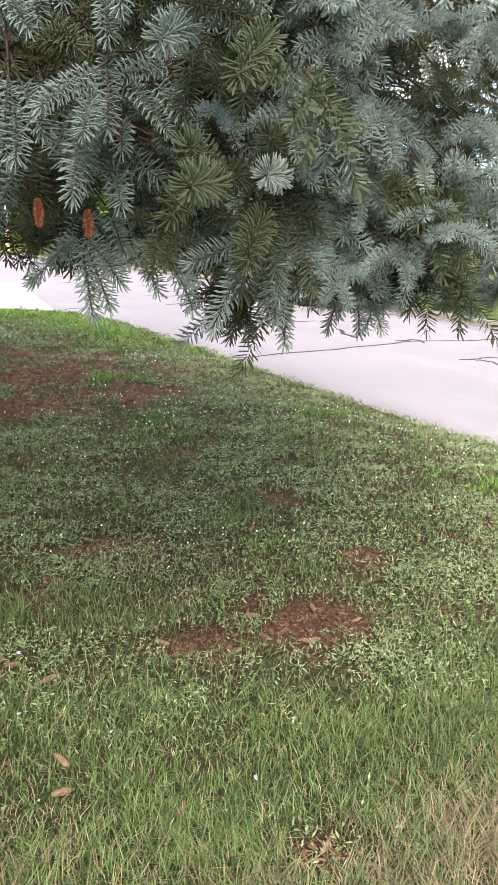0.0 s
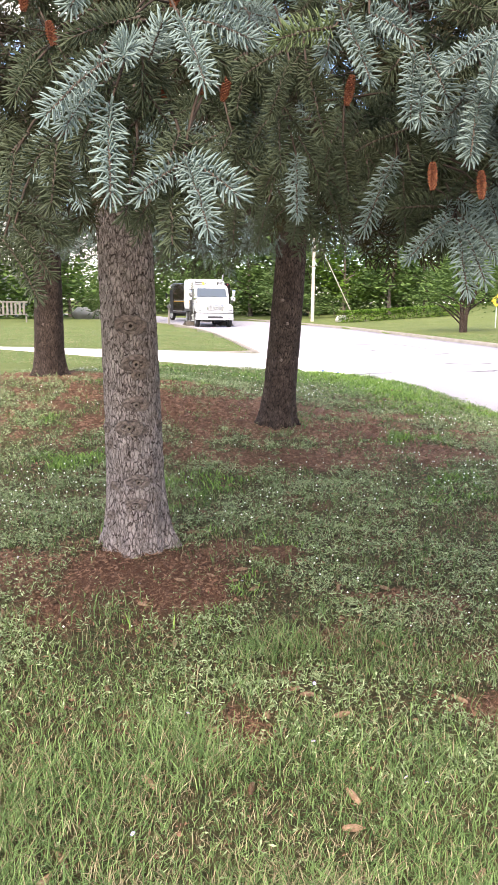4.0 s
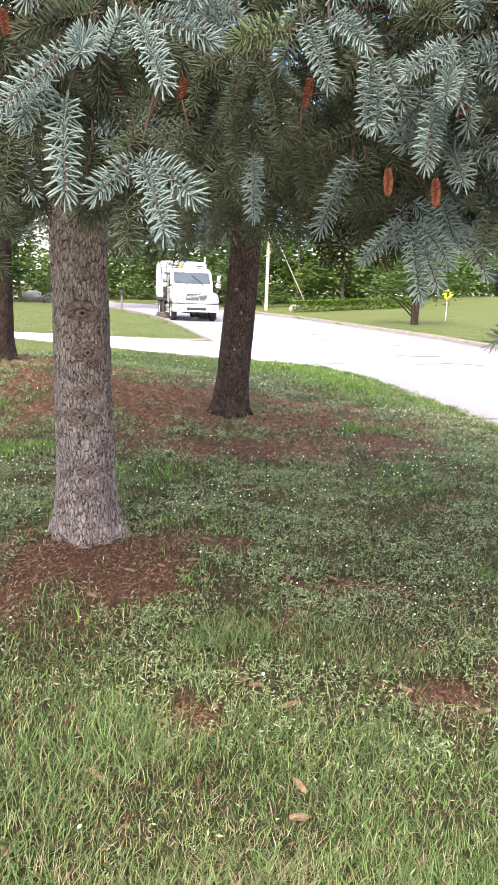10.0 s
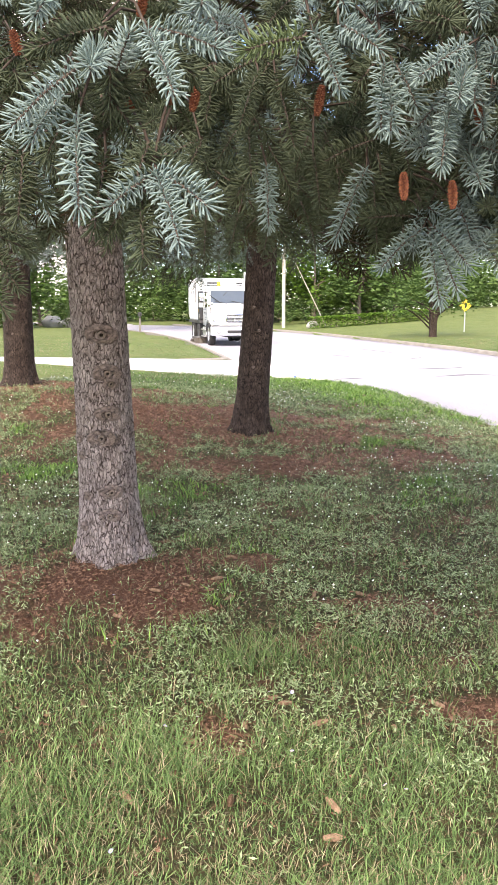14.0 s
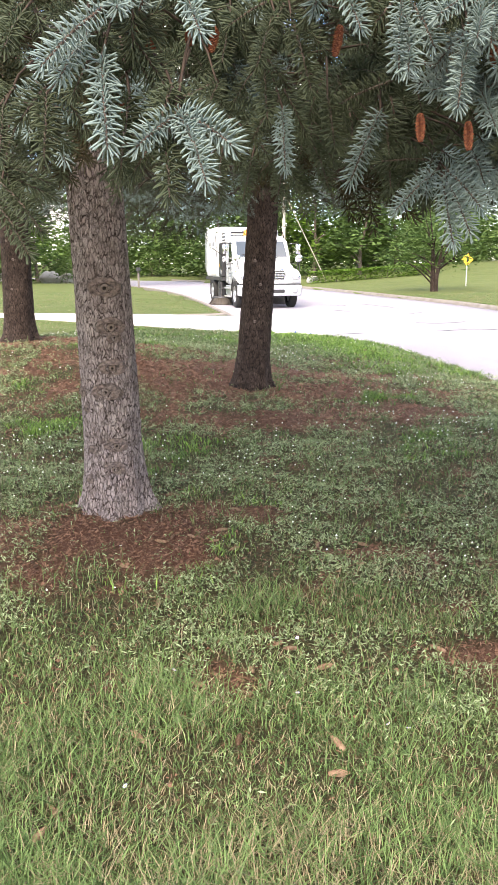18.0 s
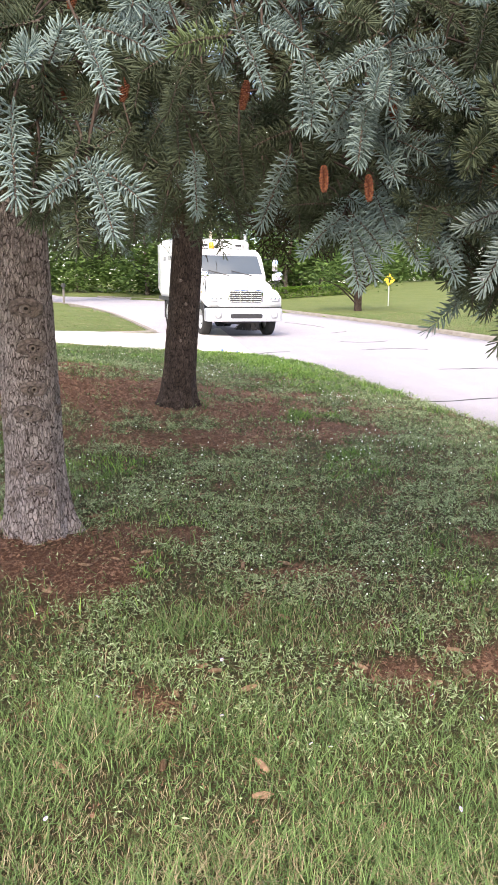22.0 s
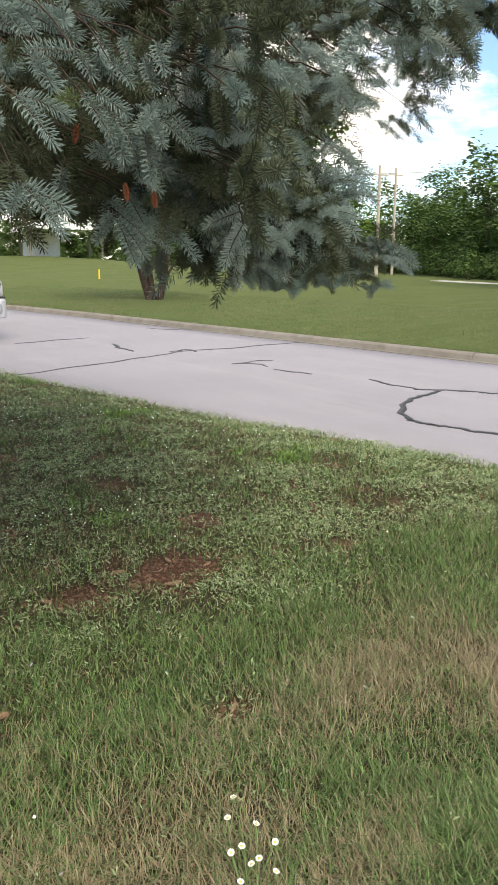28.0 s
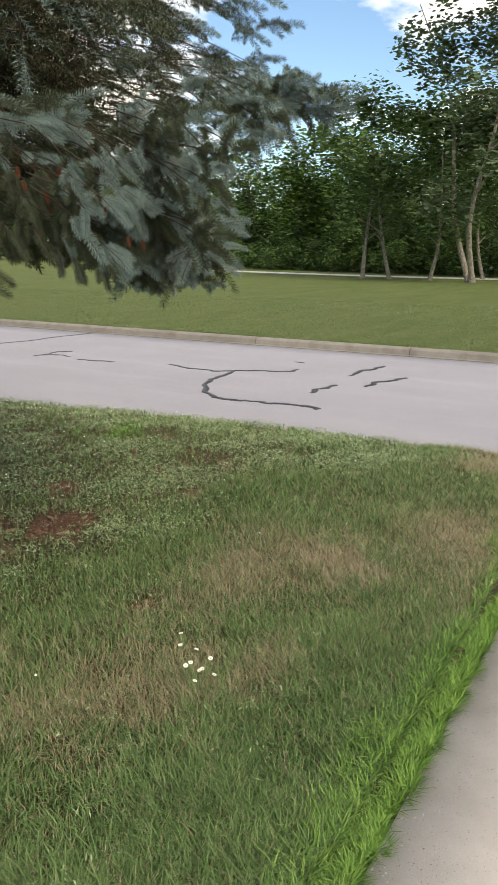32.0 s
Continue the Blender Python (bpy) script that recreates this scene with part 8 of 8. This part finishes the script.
# behind the hedge and along the bend of the street
for x, y, k, s in ((2.0, 70, "ash", 1.3), (7.5, 72, "lime", 1.0), (11, 68, "maple", 1.1), (14.5, 70, "maple", 1.25), (18, 74, "young", 1.5), (9, 80, "maple", 1.4), (21, 82, "maple", 1.3), (15, 84, "ash", 1.5), (25, 90, "maple", 1.4),
                   (3.6, 71.5, "ash", 1.05), (-1.0, 76.5, "maple", 1.3), (-17, 70, "lime", 1.0), (-22, 76, "maple", 1.4), (-16, 62, "maple", 1.0), (-27, 66, "lime", 1.2), (-33, 60, "maple", 1.3), (-24, 58, "maple", 1.1), (-38, 72, "ash", 1.4), (-44, 58, "maple", 1.3), (-9, 92, "maple", 1.6), (2, 96, "maple", 1.6), (-30, 92, "maple", 1.7), (-48, 88, "maple", 1.7), (-58, 66, "maple", 1.6)):
    spots.append((k, x, y, s, rs0.uniform(0, 360)))
for x in np.arange(-30, 24, 5.5):
    spots.append(("shrub", x + rs0.uniform(-1, 1), 88 - 0.25 * abs(x) + rs0.uniform(-3, 3), rs0.uniform(1.2, 1.9), rs0.uniform(0, 360)))
for x, y in ((-11, 64), (-13.5, 65), (-19, 63), (-9, 68), (4.2, 66), (6.4, 66.5)):
    spots.append(("shrub", x, y, rs0.uniform(0.7, 1.0), rs0.uniform(0, 360)))
plant(kinds, spots)


def thicket(name, label, line, deep, z_hi, n, size, mat, seed):
    """A deep bank of wild foliage along a line."""
    rs = np.random.RandomState(seed)
    p = smooth_path(line, 10)
    q = rs.rand(n) * (len(p) - 1.001)
    i = q.astype(int)
    c = p[i] + (p[i + 1] - p[i]) * (q - i)[:, None]
    d = p[i + 1] - p[i]
    d /= np.linalg.norm(d, axis=1)[:, None]
    o = deep * rs.rand(n)
    x, y = c[:, 0] + d[:, 1] * o, c[:, 1] - d[:, 0] * o
    crest = z_hi * (0.72 + 0.28 * np.sin(q * 2.3 + 1.0) * np.sin(q * 0.9) + 0.12 * np.sin(q * 7.1))
    z = height(x, y) + crest * rs.rand(n) ** 0.8 * (0.45 + 0.55 * o / deep)
    a, b = rs.uniform(0, 6.283, n), rs.uniform(-0.7, 1.0, n)
    s = size * rs.uniform(0.5, 1.3, n)[:, None]
    u = np.stack([np.cos(a), np.sin(a), rs.uniform(-0.5, 0.2, n)], 1) * s
    w = np.stack([-np.sin(a) * np.cos(b), np.cos(a) * np.cos(b), np.sin(b)], 1) * s * 0.6
    m = np.stack([x, y, z], 1)
    v = np.stack([m - u, m + w, m + u, m - w], 1).reshape(-1, 3)
    tagged(new(name, np_mesh(name, v, np.arange(4 * n).reshape(-1, 4), mat)), label, "undergrowth", kind="stuff")


EDGE = [(44, -14, 0), (42, 2, 0), (43, 14, 0), (46, 24, 0), (49, 33, 0), (55, 42, 0), (63, 52, 0), (68, 64, 0)]
BEND = [(68, 64, 0), (64, 80, 0), (52, 92, 0), (36, 99, 0), (14, 98, 0), (-10, 98, 0), (-34, 94, 0), (-56, 82, 0), (-72, 60, 0)]
thicket("undergrowth", "dense dark undergrowth along the foot of the wood", [(x - 1.0, y, 0) for x, y, _ in EDGE], 4.0, 3.4, 24000, 0.13, LEAF_A, 61)
thicket("deep_wood", "dark closed foliage of the wood behind", [(x + 9, y - 1, 0) for x, y, _ in EDGE], 5.0, 10.5, 20000, 0.36, LEAF_A, 62)
thicket("far_wood", "dark closed foliage of far woods", [(x * 1.06, y * 1.06, 0) for x, y, _ in BEND], 6.0, 11.0, 16000, 0.6, LEAF_A, 63)
thicket("roadside_wood", "dark leafy trees and shrubs behind the bend of the street", [(28, 76, 0), (14, 74, 0), (5, 74, 0), (-1, 77.5, 0), (-8, 85.5, 0), (-17, 95.5, 0), (-25, 105, 0)], 5.0, 13.0, 30000, 0.24, LEAF_A, 64)
thicket("garden_trees", "dark leafy trees and shrubs behind the neighbouring lawn", [(-64, 46, 0), (-44, 56, 0), (-26, 61, 0), (-15, 62, 0)], 4.0, 12.0, 22000, 0.22, LEAF_A, 65)

full = make_tree("lime_tree", "large full-crowned lime tree beyond the far lawn", "tree", 23, 18.0, 6.6, 1.2, BARK_TREE, LEAF_C, 9000, 0.27, 1, 0.4, "", 34)
full.matrix_basis = at(58.0, 65.0)

big = make_tree("shade_tree", "large old street tree with a thick trunk", "tree", 12, 15, 6.5, 5.0, BARK_TREE, LEAF_A, 5000, 0.24, 1, 0.45, "", 18)
big.matrix_basis = at(-8.5, 58.0)
multi = make_tree("crab_apple", "low multi-stemmed tree on the far lawn by the street", "tree", 15, 6.0, 3.3, 1.35, BARK_DARK, LEAF_A, 5200, 0.085, 4, 0.15, "multi-stemmed lawn trees", 20)
multi.matrix_basis = at(14.7, 24.2)
copy_thing(multi, at(10.4, 40.3, 0.8, 130))


def build_pole(x, y, tall, lean=0.0):
    p = tagged(holder("utility_pole", Matrix.Translation((x, y, float(height(x, y))))), "weathered grey wooden utility pole with wires", "utility pole", "utility poles")
    bm = bmesh.new()
    bar(bm, (0, 0, -0.3), (lean, 0, tall), 0.14, 0.10, 12)
    part("pole", bm, POLE_WOOD, p)
    bm = bmesh.new()
    box(bm, -0.9 + lean, 0.9 + lean, -0.06, 0.06, tall - 0.7, tall - 0.58, 0.01)
    part("crossarm", bm, POLE_WOOD, p)
    return p


POLE_WOOD = plain("pole_wood", (0.42, 0.38, 0.32), 0.9, vary=0.2, scale=7)
WIRE = plain("wire", (0.35, 0.33, 0.27), 0.7)
for px, py, ph in ((3.96, 60.5, 9.0), (56.0, 49.6, 9.5), (44.0, 40.5, 8.0)):
    pole = build_pole(px, py, ph)
bm = bmesh.new()
bar(bm, (0, 0, 0), (-3.2, -0.5, 6.2), 0.03, n=6)
guy = part("guy_wire", bm, POLE_WOOD, None)
guy.matrix_basis = Matrix.Translation((7.2, 60.2, float(height(7.2, 60.2))))
tagged(guy, "pale guy wire staying the utility pole", "guy wire")


def wire(a, b, sag, r=0.02):
    s = np.linspace(0, 1, 14)[:, None]
    p = np.array(a) * (1 - s) + np.array(b) * s - np.array([[0, 0, 1]]) * sag * 4 * s * (1 - s)
    v, f = tube(p, np.full(14, r), 5)
    tagged(new("overhead_wire", np_mesh("overhead_wire", v, f, WIRE)), "thin overhead wire strung between poles", "wire", "overhead wires")


wire((44, 40.5, 7.6), (41, 6, 7.2), 0.5)
wire((56, 49.6, 9.0), (44, 40.5, 7.6), 0.2)
wire((3.96, 60.5, 8.4), (-30, 75, 8.4), 0.6)


def build_hedge():
    h = tagged(holder("hedge"), "clipped green hedge along the street verge", "hedge")
    rs = np.random.RandomState(31)
    n = 5200
    s = rs.rand(n)
    c = np.array([5.6, 56.5]) * (1 - s[:, None]) + np.array([15.5, 61.5]) * s[:, None]
    side = rs.uniform(-0.5, 0.5, n)
    x, y = c[:, 0] - side * 0.45, c[:, 1] + side
    z = height(x, y) + np.where(rs.rand(n) < 0.4, rs.uniform(0.72, 0.86, n), rs.uniform(0.02, 0.8, n))
    a = rs.uniform(0, 6.283, n)
    u = np.stack([np.cos(a), np.sin(a), rs.uniform(-0.5, 0.5, n)], 1) * 0.075
    w = np.stack([-np.sin(a), np.cos(a), rs.uniform(-0.8, 0.8, n)], 1) * 0.055
    p = np.stack([x, y, z], 1)
    v = np.stack([p - u, p + w, p + u, p - w], 1).reshape(-1, 3)
    part("foliage", np_mesh("foliage", v, np.arange(4 * n).reshape(-1, 4), LEAF_C), None, h)["kind"] = "stuff"
    bm = bmesh.new()
    for k in range(22):
        q = (k + 0.5) / 22
        cx, cy = 5.6 + 9.9 * q, 56.5 + 5.0 * q
        bar(bm, (cx, cy, float(height(cx, cy)) - 0.05), (cx + 0.1, cy, float(height(cx, cy)) + 0.6), 0.03, 0.015, 5)
    part("stems", bm, BARK_TREE, h)["kind"] = "stuff"


build_hedge()

SIDING = plain("white_siding", (0.70, 0.70, 0.68), 0.7, vary=0.06, scale=3)
ROOF = plain("grey_shingle_roof", (0.20, 0.19, 0.19), 0.9, vary=0.25, scale=9)
ROOF_PALE = plain("pale_metal_roof", (0.62, 0.66, 0.66), 0.45, vary=0.05)
TIMBER = plain("grey_timber", (0.15, 0.135, 0.12), 0.9, vary=0.25, scale=12)
STONE = concrete("boulder_stone", (0.42, 0.40, 0.37), (0.62, 0.60, 0.56), (0.36, 0.33, 0.30))


def build_house(x, y, turn_deg, w, d, hgt, label):
    h = tagged(holder("house", at(x, y, 1, turn_deg)), label, "house", "houses down the street")
    simple("wall", h, SIDING, -w / 2, w / 2, -d / 2, d / 2, -0.2, hgt, bevel=0.02)
    for k in range(int(hgt / 0.25)):
        simple("siding_board", h, SIDING, -w / 2 - 0.012, w / 2 + 0.012, -d / 2 - 0.022, -d / 2 - 0.003, k * 0.25, k * 0.25 + 0.235, bevel=0.004)
    bm = bmesh.new()
    o, r = 0.5, hgt + w * 0.16
    loft(bm, [[(-w / 2 - o, q, hgt - 0.05), (w / 2 + o, q, hgt - 0.05), (w / 2 + o, q, hgt + 0.08), (0, q, r + 0.12), (-w / 2 - o, q, hgt + 0.08)] for q in (-d / 2 - o, d / 2 + o)])
    part("roof", bm, ROOF, h)
    for wx in np.linspace(-w / 2 + 1.4, w / 2 - 1.4, max(2, int(w / 3.2))):
        f = simple("window", h, BAR_WHITE, wx - 0.6, wx + 0.6, -d / 2 - 0.06, -d / 2 - 0.02, 1.0, 2.2, bevel=0.01)
        simple("pane", f, GLASS_DARK, wx - 0.52, wx - 0.03, -d / 2 - 0.075, -d / 2 - 0.058, 1.08, 2.12, bevel=0)
        simple("pane", f, GLASS_DARK, wx + 0.03, wx + 0.52, -d / 2 - 0.075, -d / 2 - 0.058, 1.08, 2.12, bevel=0)


build_house(-25, 70, -20, 11, 8, 2.9, "pale sided house behind the neighbouring lawn")


def build_pavilion():
    p = tagged(holder("pavilion", at(33.5, 72, 1, -12)), "open park shelter with pale roof on posts", "shelter")
    for px in (-3.4, 3.4):
        for py in (-2.4, 2.4):
            simple("post", p, TIMBER, px - 0.1, px + 0.1, py - 0.1, py + 0.1, 0, 2.5)
    bm = bmesh.new()
    loft(bm, [[(-4.2, q, 2.45), (4.2, q, 2.45), (4.2, q, 2.58), (0, q, 4.0), (-4.2, q, 2.58)] for q in (-3.1, 3.1)])
    part("roof", bm, ROOF_PALE, p)
    simple("back_wall", p, SIDING, -3.2, 0.4, 2.3, 2.4, 0, 2.3)


build_pavilion()


def build_street_things():
    m = tagged(holder("mailbox", at(-6.0, 51.4)), "dark letter box on a timber post", "mailbox")
    simple("post", m, TIMBER, -0.06, 0.06, -0.06, 0.06, -0.1, 1.05)
    bm = bmesh.new()
    loft(bm, [[(x, q, z) for x, z in ((-0.11, 1.05), (0.11, 1.05), (0.11, 1.2), (0.07, 1.28), (-0.07, 1.28), (-0.11, 1.2))] for q in (-0.28, 0.28)])
    part("box", bm, BLACK, m)
    # boulders, flags, yellow marker, bench
    rs = np.random.RandomState(9)
    for x, y, s in ((-13.5, 66, 0.7), (-12.6, 66.4, 0.5), (6.0, 58.0, 0.5), (-15.2, 67, 0.9)):
        bm = bmesh.new()
        bmesh.ops.create_icosphere(bm, subdivisions=3, radius=s)
        for v in bm.verts:
            v.co *= 1 + 0.22 * noise.noise(v.co * 1.7 / s + Vector((x, y, 0)))
            v.co.z *= 0.7
        b = part("boulder", bm, STONE, None, "", True)
        b.matrix_basis = Matrix.Translation((x, y, float(height(x, y)) + 0.3 * s))
        tagged(b, "pale rounded garden boulder on the lawn", "boulder", "garden boulders")
    for x, y in ((1.44, 17.75), (1.75, 17.35)):
        fl = tagged(holder("marker_flag", at(x, y)), "small blue utility marker flag on a wire", "marker flag", "marker flags")
        bm = bmesh.new()
        bar(bm, (0, 0, -0.05), (0.01, 0, 0.11), 0.003, n=5)
        part("wire_stake", bm, ALU, fl)
        simple("flag", fl, BLUE_FLAG, 0.0, 0.045, -0.002, 0.002, 0.065, 0.11, bevel=0)
    mk = tagged(holder("marker_post", at(22.3, 43.0)), "short yellow marker post on the far lawn", "marker post")
    simple("post", mk, YELLOW, -0.045, 0.045, -0.045, 0.045, 0, 0.6, bevel=0.015)
    sg = tagged(holder("road_sign", at(13.4, 45.0)), "yellow diamond warning sign on a grey post", "road sign")
    simple("post", sg, ALU, -0.03, 0.03, -0.02, 0.02, -0.2, 1.85, bevel=0.005)
    bm = bmesh.new()
    loft(bm, [[(0, q, 1.12), (0.34, q, 1.5), (0, q, 1.88), (-0.34, q, 1.5)] for q in (-0.028, -0.022)])
    plate = part("sign_plate", bm, YELLOW, sg, "yellow diamond plate")
    simple("symbol", plate, BLACK, -0.05, 0.05, -0.033, -0.029, 1.34, 1.66, bevel=0.001)
    bench = tagged(holder("garden_bench", at(-16.5, 51.0, 1, 15)), "grey slatted timber garden bench on the lawn", "bench")
    for k in range(9):
        simple("back_slat", bench, TIMBER, -1.1 + 0.26 * k, -0.96 + 0.26 * k, 0.20, 0.24, 0.5, 1.25)
    simple("top_rail", bench, TIMBER, -1.2, 1.3, 0.18, 0.26, 1.24, 1.34)
    for k in range(3):
        simple("seat_slat", bench, TIMBER, -1.2, 1.3, -0.38 + 0.19 * k, -0.22 + 0.19 * k, 0.46, 0.51)
    for x in (-1.1, 1.15):
        for y in (-0.3, 0.2):
            simple("leg", bench, TIMBER, x, x + 0.09, y, y + 0.09, -0.02, 0.48)
    # pale track in front of the wood
    ys = np.linspace(-30, 34, 40)
    xx = 38.2 + 0.006 * (ys - 8) ** 2
    z = height(xx, ys) + 0.012
    tagged(new("track", strip_mesh("track", np.stack([xx, ys, z], 1), np.stack([xx + 1.6, ys, z], 1), CONCRETE_PALE, 0.1)), "pale gravel track in front of the wood", "track", kind="structure")


BLUE_FLAG = plain("blue_flag", (0.10, 0.18, 0.62), 0.6)
YELLOW = plain("yellow_post", (0.75, 0.50, 0.04), 0.5)
build_street_things()


# ---- motion ----
def along(rows, t):
    ts = [r[0] for r in rows]
    return tuple(float(np.interp(t, ts, [r[k] for r in rows])) for k in range(1, len(rows[0])))


# front axle of the sweeper and rear axle of the van: seconds, x, y, heading in degrees from +Y towards -X
SWEEPER = [(0, -4.75, 59.6, 192), (1, -4.2, 57.2, 192), (6, -2.32, 46.2, 191), (13, -0.2, 36.9, 190.5), (17, 0.95, 31.2, 191), (20, 1.85, 27.1, 191), (23, 2.72, 23.1, 191), (26, 3.55, 18.95, 191.5), (26.5, 3.72, 18.2, 192), (29, 4.72, 14.7, 195), (30.5, 5.05, 13.2, 194), (32, 5.3, 12.2, 193)]
VAN = [(0, 9.45, 18.2, 8), (0.5, 7.85, 22.9, 9), (1, 6.8, 30.6, 21), (1.5, 5.35, 34.5, 19), (2, 4.2, 39.0, 12), (2.5, 3.0, 45.6, 15), (3, 1.2, 52.4, 20), (3.5, -1.6, 59.5, 28), (4, -4.4, 64.2, 33), (5, -11, 74.2, 38), (6.5, -24, 88.5, 43), (8, -38, 103.5, 43), (10, -45, 111, 43), (32, -45, 111, 43)]


def smooth_rows(rows, t):
    """Monotone smooth run through the rows."""
    w = 0.5 if t > 0.25 and t < 31.75 else 0.0
    a, b, c = along(rows, t - w * 0.5), along(rows, t), along(rows, t + w * 0.5)
    return tuple((p + 2 * q + r) / 4 for p, q, r in zip(a, b, c))


def drive(thing, wheels, rows, step, radius_of, z):
    ts = list(np.arange(0, 32.001, step))
    poses, run, last = [], 0.0, None
    turned = {w: [] for w in wheels}
    for t in ts:
        x, y, a = smooth_rows(rows, t) if step > 0.2 else along(rows, t)
        if last is not None:
            run += math.hypot(x - last[0], y - last[1])
        last = (x, y)
        poses.append((t, pose(x, y, z, 0, 0, a)))
        for w in wheels:
            turned[w].append((t, w["seat"], run / radius_of))
    walk(thing, poses)
    for w in wheels:
        s = Vector(w["seat"])
        walk(w, [(t, Matrix.Translation(s) @ Matrix.Rotation(-ang, 4, "X")) for t, _, ang in turned[w]])


def motions():
    for w in (*sweeper_wheels, *van_wheels):
        w["seat"] = tuple(w.matrix_basis.translation)
    drive(sweeper, sweeper_wheels, SWEEPER, 0.4, 0.5, -0.15)
    drive_van()
    for h, s in sweeper_brooms:
        c = h.matrix_basis.translation.copy()
        walk(h, [(t, Matrix.Translation(c) @ Matrix.Rotation(s * radians(62) * k, 4, "Z")) for k, t in enumerate(np.arange(0, 32.001, 0.2))])


def drive_van():
    ts = list(np.arange(0, 10.01, 1 / 30)) + [32.0]
    rows, spin, run, last = [], [], 0.0, None
    for t in ts:
        x, y, a = along(VAN, t)
        if last:
            run += math.hypot(x - last[0], y - last[1])
        last = (x, y)
        spin.append((t, run / 0.44))
        rows.append((t, pose(x, y, -0.15, 0, 0, a)))
    walk(van, rows[::6] + [rows[-1]])
    for w in van_wheels:
        s = Vector(w["seat"])
        walk(w, [(t, Matrix.Translation(s) @ Matrix.Rotation(-q, 4, "X")) for t, q in spin])


motions()
